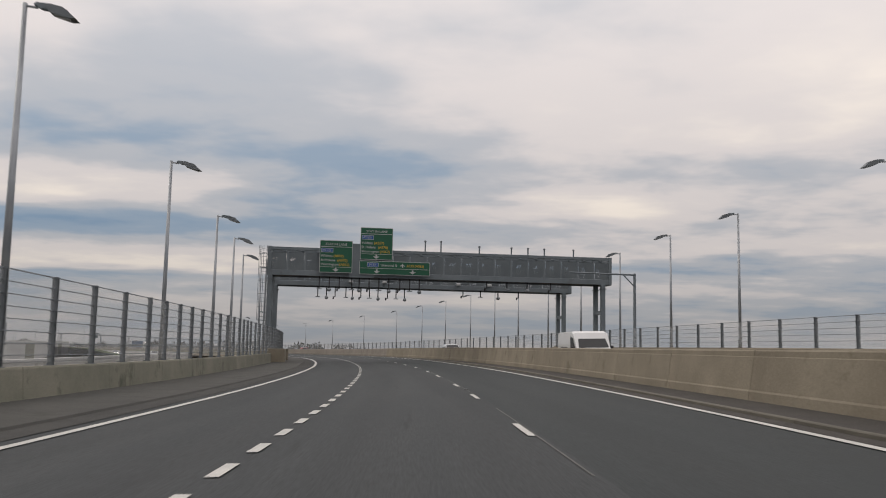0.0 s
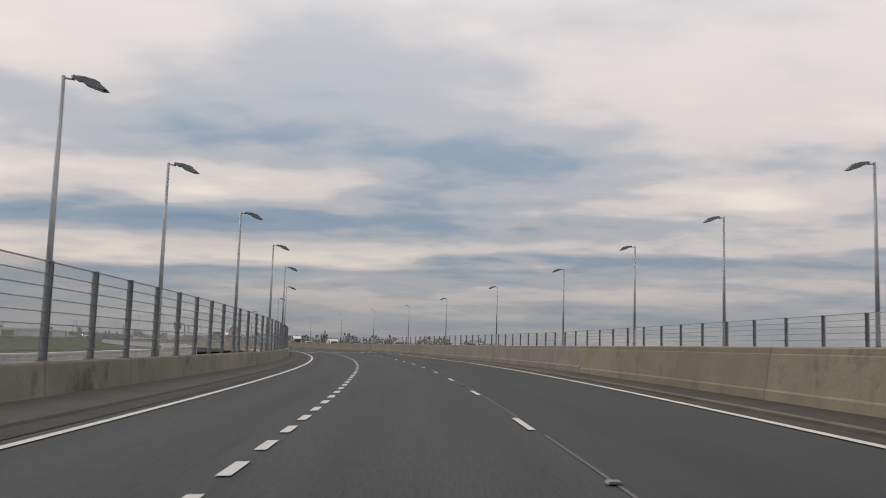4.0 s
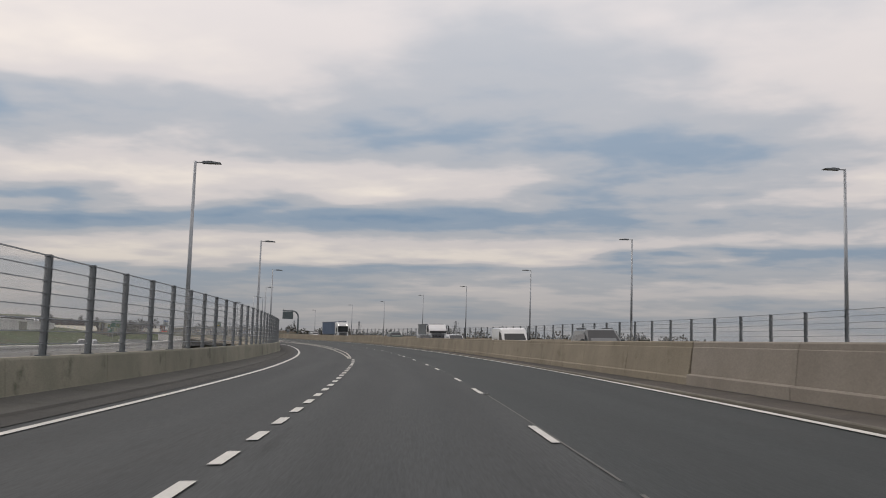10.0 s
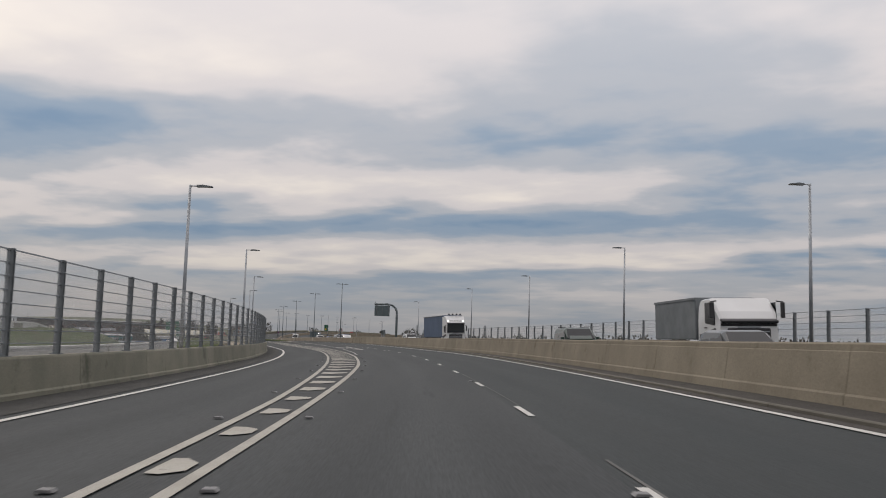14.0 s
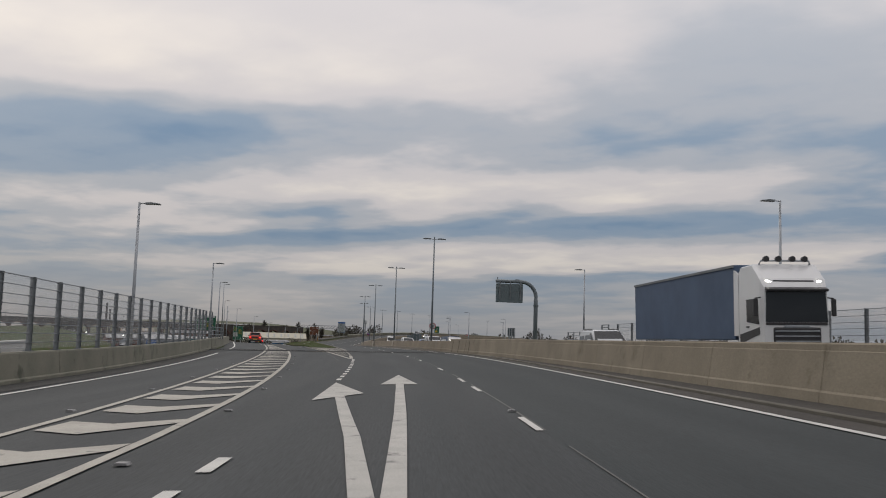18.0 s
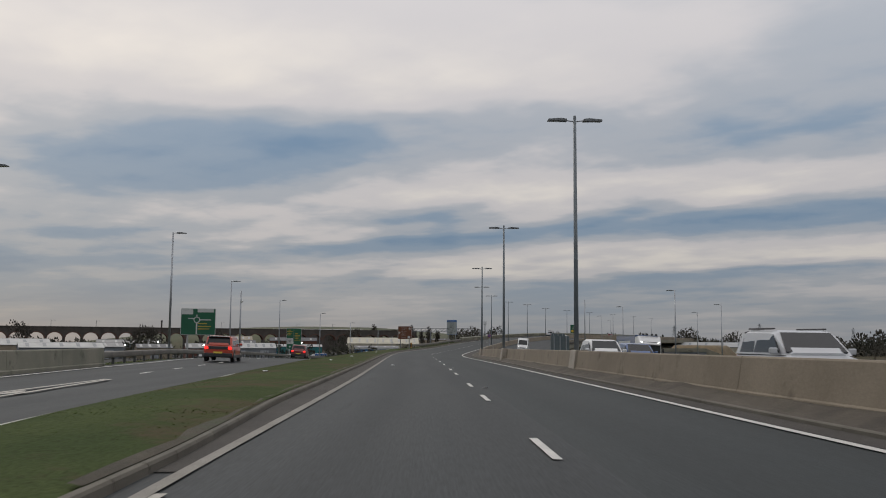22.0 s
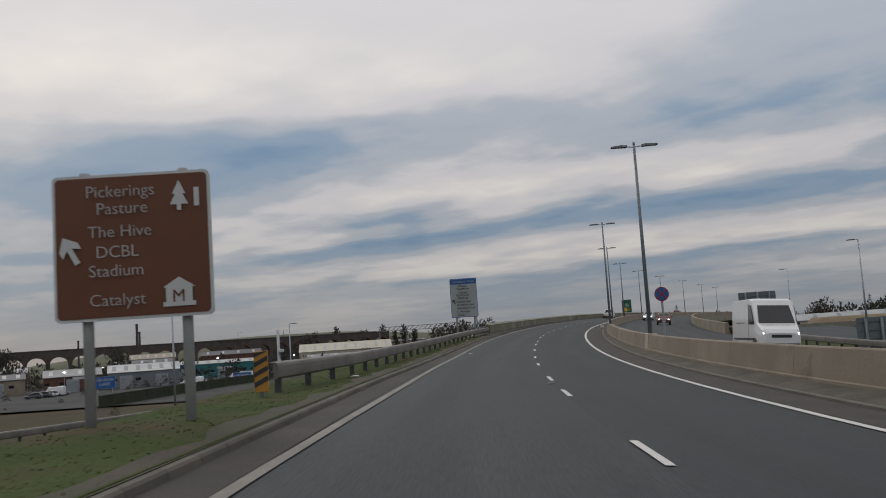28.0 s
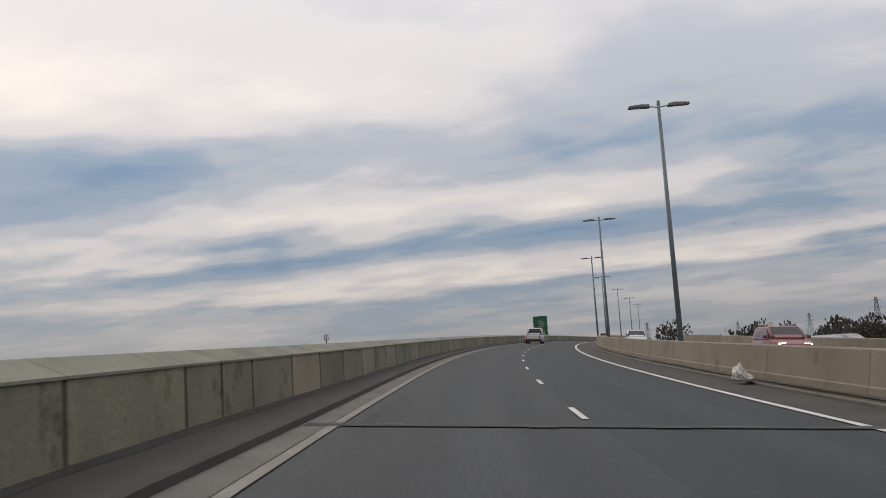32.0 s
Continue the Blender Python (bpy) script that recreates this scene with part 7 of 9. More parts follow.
def lorry(name, label, cab_paint, load, lamp, box_len, tall, artic=True):
    """Cab-over lorry with a long box, looking along +y from its front."""
    e = empty(name, label=label, category="lorry", group="oncoming traffic")
    w = 1.25
    cab = part("cab", hull([(-2.2, w - 0.02, 0.9, tall - 0.35), (-1.9, w, 0.75, tall - 0.12), (-0.9, w, 0.6, tall - 0.10), (-0.25, w - 0.01, 0.45, tall - 0.65), (0.0, w - 0.08, 0.40, tall - 1.0)]), cab_paint, e)
    top_z = min(2.86, tall - 1.10)
    part("windscreen", quad((w - 0.12, 0.005, 1.78), (-w + 0.12, 0.005, 1.78), (-w + 0.16, -0.02, top_z), (w - 0.16, -0.02, top_z), 0.02), PANE, cab)
    part("wiper_panel", box(bmesh.new(), (2 * w - 0.25, 0.05, 0.10), (0, 0.01, 1.72), bevel=0.02), BLACK, cab)
    for sd in (-1, 1):
        part("side_window", quad((sd * w, -1.35, 1.8), (sd * w, -0.30, 1.7), (sd * w, -0.42, 2.62), (sd * w, -1.35, 2.62), 0.012 * sd), PANE, cab)
        part("side_flash", quad((sd * w, -2.0, 1.0), (sd * w, -0.25, 1.35), (sd * w, -0.25, 1.60), (sd * w, -2.0, 1.35), 0.010 * sd), BLACK, cab)
        part("door_handle", box(bmesh.new(), (0.04, 0.22, 0.05), (sd * (w + 0.02), -1.25, 1.62)), BLACK, cab)
        part("headlamp", box(bmesh.new(), (0.40, 0.10, 0.16), (sd * (w - 0.30), 0.02, 0.66), Matrix.Rotation(sd * radians(14), 3, "Y"), bevel=0.03), lamp, e)
        part("lamp_housing", box(bmesh.new(), (0.52, 0.08, 0.30), (sd * (w - 0.30), 0.00, 0.68), Matrix.Rotation(sd * radians(14), 3, "Y"), bevel=0.03), BLACK, e)
        part("mirror", box(bmesh.new(), (0.16, 0.12, 0.62), (sd * (w + 0.18), -0.12, 2.30), bevel=0.03), BLACK, e)
        part("mirror_arm", rod(bmesh.new(), (sd * (w - 0.05), -0.2, 2.66), (sd * (w + 0.2), -0.12, 2.62), 0.025, 0.025, 6), BLACK, e)
        part("step", box(bmesh.new(), (0.08, 0.55, 0.06), (sd * (w + 0.005), -0.72, 0.72)), BLACK, e)
        part("side_skirt", box(bmesh.new(), (0.06, 1.0, 0.62), (sd * (w - 0.02), -2.75, 0.82), bevel=0.02), cab_paint, e)
    part("grille", box(bmesh.new(), (1.72, 0.06, 0.78), (0, 0.0, 1.20), bevel=0.05), BLACK, e)
    for k in range(4):
        part("grille_bar", box(bmesh.new(), (1.62, 0.05, 0.05), (0, 0.035, 0.92 + 0.18 * k), bevel=0.01), GALV, e)
    part("badge_panel", box(bmesh.new(), (0.9, 0.04, 0.10), (0, 0.02, 1.63), bevel=0.015), GALV, e)
    part("bumper", box(bmesh.new(), (2.4, 0.30, 0.40), (0, -0.05, 0.50), bevel=0.06), cab_paint, e)
    part("lower_grille", box(bmesh.new(), (1.3, 0.06, 0.16), (0, 0.10, 0.46), bevel=0.02), BLACK, e)
    part("sun_visor", box(bmesh.new(), (2.25, 0.30, 0.10), (0, 0.06, top_z + 0.08), Matrix.Rotation(radians(-18), 3, "X"), bevel=0.03), BLACK, e)
    if artic:
        part("name_panel", box(bmesh.new(), (1.5, 0.05, 0.16), (0, -0.20, top_z + 0.34), Matrix.Rotation(radians(-32), 3, "X"), bevel=0.02), BLACK, e)
        bar_ = part("lamp_bar", tube(bmesh.new(), [(-0.95, -0.85, tall - 0.12), (-0.9, -0.8, tall + 0.02), (0.9, -0.8, tall + 0.02), (0.95, -0.85, tall - 0.12)], 0.035, 8), GALV, e)
        for x in (-0.72, -0.26, 0.26, 0.72):
            part("spot_lamp", rod(bmesh.new(), (x, -0.86, tall + 0.08), (x, -0.70, tall + 0.08), 0.10, 0.11, 12), BLACK, bar_)
        for sd in (-1, 1):
            part("marker_lamp", box(bmesh.new(), (0.30, 0.06, 0.10), (sd * 0.88, -0.17, top_z + 0.33), Matrix.Rotation(sd * radians(-24), 3, "Y"), bevel=0.02), lamp, e)
            part("air_deflector", quad((sd * (w - 0.02), -2.55, 1.3), (sd * (w - 0.02), -2.1, 1.3), (sd * (w - 0.04), -2.1, tall - 0.4), (sd * (w - 0.04), -2.55, tall - 0.2), 0.03 * sd), cab_paint, e)
    y0 = -2.5
    part("load_box", box(bmesh.new(), (2.5, box_len, tall - 1.15), (0, y0 - box_len / 2, (tall + 1.15) / 2), bevel=0.04), load, e)
    part("frame", box(bmesh.new(), (1.0, box_len + 1.5, 0.30), (0, y0 - box_len / 2 + 0.6, 0.95)), BLACK, e)
    for sd in (-1, 1):
        part("roof_rail", box(bmesh.new(), (0.06, box_len, 0.10), (sd * 1.26, y0 - box_len / 2, tall - 0.06)), GALV_DARK, e)
        part("side_guard", box(bmesh.new(), (0.05, box_len * 0.5, 0.5), (sd * 1.2, y0 - box_len * 0.45, 0.75)), BLACK, e)
    part("front_plate", box(bmesh.new(), (0.52, 0.02, 0.11), (0, 0.11, 0.42)), WHITE, e)
    ys = [-1.3, y0 - box_len + 1.2, y0 - box_len + 2.5] + ([y0 - box_len + 3.8, -3.6] if artic else [])
    wheels(e, ys, 0.50, w - 0.01)
    return e


put(lorry("articulated_lorry", "white cab lorry with dark blue curtain-sided trailer", CAR_WHITE, CURTAIN, HEAD, 13.4, 4.0), 424.5, 7.5 + OUT, 0, 180)
put(lorry("flatbed_lorry", "white cab lorry on the opposite carriageway", CAR_WHITE, GALV_DARK, HEAD_DIM, 5.6, 2.9, False), 345, 7.2 + OUT - 0.3, 0, 180)
blue_lorry = put(lorry("articulated_lorry", "blue curtain-sided lorry on the lower road", CAR_WHITE, paint("deep_blue_curtain", (0.03, 0.07, 0.17), 0.5), HEAD, 13.4, 4.0), 575.5, 25.2, -0.72, 178)
part("plain_lettering", box(bmesh.new(), (0.02, 8.4, 0.75), (1.265, -9.6, 2.95)), WHITE, blue_lorry)
part("plain_lettering", box(bmesh.new(), (0.02, 2.6, 0.38), (1.265, -9.6, 2.05)), WHITE, blue_lorry)
for y_ in (-6.9, -12.3):
    part("thin_stripe", box(bmesh.new(), (0.02, 2.2, 0.07), (1.265, y_, 2.05)), WHITE, blue_lorry)

lower = facing_up(sweep(bmesh.new(), lambda s: [(far_edge(s) + 7.2, -0.70), (far_edge(s) + 15.5, -0.70)], span(560, 720, 6), close=False))
tagged(part("slip_road", lower, ASPHALT), "grey asphalt slip road beyond the opposite carriageway", "road", kind="structure")


# ---- the surroundings ----
TWIG = surf("bare_twigs", (0.040, 0.038, 0.031), (0.068, 0.062, 0.049), 0.3, 0.95, fine=0.3, vary=0.12)
BARK = surf("dark_bark", (0.035, 0.030, 0.024), (0.06, 0.05, 0.04), 2.0, 0.95, 0.4)
EVERGREEN = surf("dark_evergreen", (0.018, 0.026, 0.014), (0.035, 0.045, 0.022), 0.4, 0.95, fine=0.3)
HILL = surf("hill_grass", (0.048, 0.056, 0.028), (0.072, 0.076, 0.038), 0.02, 0.95, 0.2, fine=0.1, spots=((0.085, 0.075, 0.045), 0.015, 0.55))
EARTH = surf("brown_earth", (0.115, 0.085, 0.045), (0.165, 0.125, 0.070), 0.15, 0.95, 0.6, fine=0.25, spots=((0.075, 0.075, 0.035), 0.2, 0.55))
# dark brick, lightened a little so the colour carries the haze of distance
OLD_BRICK = surf("soot_dark_brick", (0.048, 0.044, 0.041), (0.080, 0.070, 0.062), 0.25, 0.95, 0.4, fine=0.2)
RED_BRICK = surf("red_brown_brick", (0.085, 0.040, 0.030), (0.125, 0.058, 0.042), 0.6, 0.9, 0.3, fine=0.2)
SHEET_TEAL = surf("teal_cladding", (0.015, 0.13, 0.14), (0.02, 0.16, 0.17), 0.3, 0.6, 0.1)
SHEET_BLUE = surf("blue_cladding", (0.012, 0.085, 0.20), (0.018, 0.10, 0.24), 0.3, 0.6, 0.1)
SHEET_GREY = surf("grey_cladding", (0.12, 0.14, 0.155), (0.16, 0.175, 0.19), 0.3, 0.6, 0.1)
SHEET_TAN = surf("tan_cladding", (0.20, 0.17, 0.125), (0.26, 0.225, 0.17), 0.3, 0.7, 0.1)
SHEET_PALE = surf("cream_cladding", (0.33, 0.31, 0.24), (0.40, 0.38, 0.30), 0.3, 0.6, 0.1)
ROOF_PALE = surf("pale_sheet_roof", (0.24, 0.25, 0.25), (0.32, 0.33, 0.33), 0.2, 0.6, 0.2, fine=0.05)
ROOF_GREY = surf("grey_sheet_roof", (0.12, 0.125, 0.13), (0.17, 0.175, 0.18), 0.2, 0.6, 0.2, fine=0.08)
ROOF_DARK = surf("dark_slate_roof", (0.06, 0.062, 0.068), (0.09, 0.092, 0.10), 0.2, 0.7, 0.2, fine=0.08)
ORANGE = surf("orange_red_clay", (0.24, 0.085, 0.040), (0.30, 0.115, 0.055), 0.3, 0.8)
YARD = surf("yard_asphalt", (0.034, 0.036, 0.037), (0.055, 0.055, 0.053), 0.12, 0.85, 0.3, fine=0.15, spots=((0.07, 0.066, 0.06), 0.08, 0.62))
LAMP_WHITE = glow("lit_floodlight", (1.0, 0.97, 0.9), 14.0)
YARD.node_tree.nodes["Principled BSDF"].inputs["Specular IOR Level"].default_value = 0.1
rng = random.Random(41)


def ground_at(x, y, m=0.0, turn=0.0, z=GROUND_Z):
    return Matrix.Translation((x, y, z + m)) @ Matrix.Rotation(radians(turn), 4, "Z")


def sprays(verts, faces, c, r, n, size, up=0.0):
    """Small leaning twig sprays scattered through a lumpy ball."""
    for _ in range(n):
        while True:
            v = Vector((rng.uniform(-1, 1), rng.uniform(-1, 1), rng.uniform(-1, 1)))
            if 0.15 < v.length < 1:
                break
        p = Vector((c[0] + v.x * r[0], c[1] + v.y * r[1], c[2] + v.z * r[2]))
        out = Vector((v.x, v.y, v.z + up)).normalized()
        side = out.cross(Vector((rng.uniform(-1, 1), rng.uniform(-1, 1), rng.uniform(-1, 1)))).normalized()
        s = size * rng.uniform(0.6, 1.4)
        k = len(verts)
        verts += [p - side * s * 0.5, p + side * s * 0.5, p + out * s * 1.3 + side * s * 0.12, p + out * s * 1.1 - side * s * 0.3]
        faces.append((k, k + 1, k + 2, k + 3))


def leafy(name, verts, faces, material, parent=None):
    me = bpy.data.meshes.new(name)
    me.from_pydata([tuple(v) for v in verts], [], faces)
    me.materials.append(material)
    ob = new(name, me)
    if parent is not None:
        ob.parent = parent
    return ob


def bare_tree(name, label, height, spread, slim=False, group=""):
    e = empty(name, label=label, category="tree", group=group)
    bm = bmesh.new()
    lean = Vector((rng.uniform(-0.3, 0.3), rng.uniform(-0.3, 0.3), 0))
    tube(bm, [(0, 0, -0.5), lean * 0.4 + Vector((0, 0, height * 0.4)), lean + Vector((0, 0, height * 0.95))], [height * 0.022 + 0.06, height * 0.014 + 0.04, 0.03], 7)
    vs, fs = [], []
    for k in range(7 if slim else 9):
        a, f = rng.uniform(0, math.tau), rng.uniform(0.2, 0.7)
        out = spread * (0.35 if slim else rng.uniform(0.6, 1.0))
        root = lean * f + Vector((0, 0, height * f))
        tip = root + Vector((math.cos(a) * out, math.sin(a) * out, height * (0.28 if slim else 0.2) * rng.uniform(0.7, 1.3)))
        if tip.z > height:
            tip.z = height
        part("limb", tube(bmesh.new(), [root, (root + tip) / 2 + Vector((0, 0, 0.3)), tip], [0.10, 0.06, 0.02], 5), BARK, e)
        sprays(vs, fs, tip, (spread * 0.62, spread * 0.62, height * 0.19), 34 if slim else 60, 0.045 * height if slim else 0.036 * height, 0.7)
    part("trunk", bm, BARK, e)
    sprays(vs, fs, (lean.x, lean.y, height * 0.72), (spread * 0.55, spread * 0.55, height * 0.30), 90 if slim else 220, 0.036 * height, 0.9)
    leafy("crown", vs, fs, TWIG, e)
    return e


round_tree = bare_tree("bare_tree", "bare brown winter tree in a distant belt", 11.0, 4.0, group="distant bare trees")
oak = bare_tree("bare_tree", "broad bare winter tree with a ragged crown", 9.0, 4.6, group="distant bare trees")
poplar = bare_tree("poplar", "tall slender bare poplar in a row", 15.0, 2.2, True, "row of poplars")


def plant(thing, places, first=True):
    for i, (x, y, z, k) in enumerate(places):
        m = Matrix.Translation((x, y, z)) @ Matrix.Rotation(rng.uniform(0, 6.28), 4, "Z") @ Matrix.Diagonal((k, k, k * rng.uniform(0.85, 1.15), 1))
        if i == 0 and first:
            thing.matrix_basis = m
        else:
            copy_thing(thing, m)


def bearing(x, y, az, dist):
    """The spot so far from (x, y), az degrees to the left of +y."""
    return x - math.sin(radians(az)) * dist, y + math.cos(radians(az)) * dist


plant(poplar, [(*bearing(-150, 505, 39.4 - 0.62 * k + rng.uniform(-0.2, 0.2), 640 + rng.uniform(-25, 25)), -6.5, rng.uniform(0.95, 1.3)) for k in range(9)])
plant(round_tree, [(*bearing(-150, 505, az, dist), -6.5, k) for az, dist, k in (
    (41.0, 650, 1.15), (41.8, 660, 1.1), (40.4, 600, 1.2), (33.2, 520, 1.25), (32.4, 540, 1.35), (31.8, 500, 1.2), (30.6, 620, 1.3), (29.0, 560, 1.0), (54.6, 400, 1.1), (55.4, 405, 0.95), (49.8, 440, 0.9), (62.5, 430, 1.1),
    (26.0, 520, 1.1), (25.3, 530, 0.95), (22.0, 480, 1.0), (21.2, 500, 0.9), (17.0, 430, 1.15), (13.6, 420, 1.0), (10.2, 400, 1.05), (9.4, 410, 0.9))])
plant(oak, [(*bearing(-150, 505, az, dist), -6.5, k) for az, dist, k in (
    (36.8, 420, 0.8), (35.9, 430, 0.75), (53.9, 410, 1.0), (59.0, 420, 1.0), (24.0, 470, 1.1), (19.0, 450, 1.15), (15.6, 440, 1.1), (12.1, 430, 1.2), (7.5, 420, 1.2), (5.0, 430, 1.25), (2.5, 400, 1.3), (0.5, 390, 1.25), (-1.6, 400, 1.1))])


# woods on the horizon, too far to tell the trees apart
def belt(label, rows, material=TWIG, base=(-130, 480)):
    vs, fs = [], []
    for az0, az1, dist, tall in rows:
        n = int(abs(az1 - az0) * dist * 0.0175 / 5.0) + 2
        for k in range(n):
            az = az0 + (az1 - az0) * (k + rng.uniform(-0.4, 0.4)) / n
            x, y = bearing(*base, az, dist + rng.uniform(-40, 40))
            h = tall * rng.uniform(0.55, 1.1) * (0.85 + 0.3 * math.sin(az * 2.1) * math.sin(az * 0.7))
            w = h * rng.uniform(0.30, 0.55)
            sprays(vs, fs, (x, y, GROUND_Z + h * 0.60), (w, w, h * 0.42), 80, h * 0.085, 0.8)
            sprays(vs, fs, (x, y, GROUND_Z + h * 0.25), (w * 1.4, w * 1.4, h * 0.28), 40, h * 0.12, 0.3)
    return tagged(leafy("woodland", vs, fs, material), label, "trees", kind="stuff")


belt("dark belt of bare winter woodland along the horizon", [(24, 8, 620, 13.5), (34, 24, 720, 13), (8, -14, 760, 21), (-14, -20, 900, 12), (46, 34, 900, 14)])
belt("low dark hedges and woods on the far shore", [(-20, -75, 1500, 13), (62, 100, 1100, 12), (-75, -125, 1500, 14), (100, 235, 1300, 13)])
belt("scrubby bushes beside the slip roads", [(64, 45, 262, 1.8), (60, 46, 345, 2.4), (58, 43, 395, 4.0), (20, 8, 240, 4.5), (7, -6, 250, 6.5), (36, 26, 330, 5)])

HEDGE = surf("dark_winter_hedge", (0.024, 0.026, 0.018), (0.046, 0.046, 0.032), 0.3, 0.95, fine=0.3)
belt("dark continuous thicket at the foot of the railway viaduct", [(70, 40, 452, 9.5), (69, 41, 438, 7.5), (41, 33, 430, 6.5)], HEDGE)
belt("dark continuous wood beyond the opposite carriageway", [(17, 4, 640, 14), (17, 4, 660, 13), (4, -9, 500, 15), (4, -9, 540, 16), (-9, -32, 540, 15)], HEDGE, (-224, 630))

# green hill behind the town
hill_bm = bmesh.new()
bmesh.ops.create_grid(hill_bm, x_segments=46, y_segments=22, size=1.0, matrix=Matrix.Translation((-800, 1270, 0)) @ Matrix.Rotation(radians(40), 4, "Z") @ Matrix.Diagonal((300, 150, 1, 1)))
inv = (Matrix.Translation((-800, 1270, 0)) @ Matrix.Rotation(radians(40), 4, "Z") @ Matrix.Diagonal((300, 150, 1, 1))).inverted()
for v in hill_bm.verts:
    q = inv @ v.co
    along = max(0.0, 1 - abs(q.x + 0.1) ** 2.0) * (1.0 if q.x < 0.1 else 1.0 - 0.25 * (q.x - 0.1))
    v.co.z = GROUND_Z - 1 + 25 * along * max(0.0, 1 - q.y * q.y) ** 0.7 + 0.8 * noise.noise(v.co * 0.02)
tagged(part("hill", hill_bm, HILL, smooth=True), "low rounded green hill behind the town", "hill", kind="structure")


# ---- brick railway viaduct ----
def viaduct(x0, y0, x1, y1, pitch, top, crown, spring):
    length = math.hypot(x1 - x0, y1 - y0)
    n = int(length / pitch)
    turn = math.degrees(math.atan2(y1 - y0, x1 - x0))
    e = empty("railway_viaduct", Matrix.Translation((x0, y0, 0)) @ Matrix.Rotation(radians(turn), 4, "Z"), label="long soot-dark brick railway viaduct with round arches", category="viaduct")
    bm = bmesh.new()
    a, b = 0.7, pitch - 0.7
    r = (b - a) / 2
    arc = [(a + r - r * math.cos(math.pi * k / 14), spring + (crown - spring) * math.sin(math.pi * k / 14)) for k in range(15)]
    prism(bm, [(0, GROUND_Z - 1), (a, GROUND_Z - 1)] + arc + [(b, GROUND_Z - 1), (pitch, GROUND_Z - 1), (pitch, top), (0, top)], 4.6)
    bm.normal_update()
    bmesh.ops.triangulate(bm, faces=[f for f in bm.faces if len(f.verts) > 4])
    first = part("arch", bm, OLD_BRICK, e)
    ring = bmesh.new()
    outer = [(a + r - (r + 0.45) * math.cos(math.pi * k / 14), spring + (crown - spring + 0.45) * math.sin(math.pi * k / 14)) for k in range(15)]
    for k in range(14):
        prism(ring, [arc[k], arc[k + 1], outer[k + 1], outer[k]], 4.84)
    arch_ring = part("arch_ring", ring, RED_BRICK, e)
    cap = part("parapet", box(bmesh.new(), (pitch, 5.1, 0.5), (pitch / 2, 0, top + 0.12)), OLD_BRICK, e)
    for k in range(1, n):
        m = Matrix.Translation((pitch * k, 0, 0))
        for ob in (first, arch_ring, cap):
            again(ob, e, m)
    return e


viaduct(-746, 597, -520, 1016, 10.8, 9.3, 5.9, 2.0)
for k in range(16):
    u = 30 + 27 * k
    mast = empty("rail_mast", Matrix.Translation((-746 + 0.475 * u, 597 + 0.880 * u, 9.6)) @ Matrix.Rotation(radians(62), 4, "Z"), label="thin railway line mast standing on the brick viaduct", category="mast", group="railway masts") if k == 0 else None
    if mast is not None:
        rail_mast = mast
        part("post", rod(bmesh.new(), (0, 0, 0), (0, 0, 4.2), 0.13, 0.10, 8), GALV_DARK, mast)
        part("bracket", tube(bmesh.new(), [(0, 0, 3.7), (1.6, 0, 3.9), (2.6, 0, 3.7)], 0.06, 6), GALV_DARK, mast)
    elif k % 3:
        copy_thing(rail_mast, Matrix.Translation((-746 + 0.475 * u, 597 + 0.880 * u, 9.6)) @ Matrix.Rotation(radians(62), 4, "Z"))


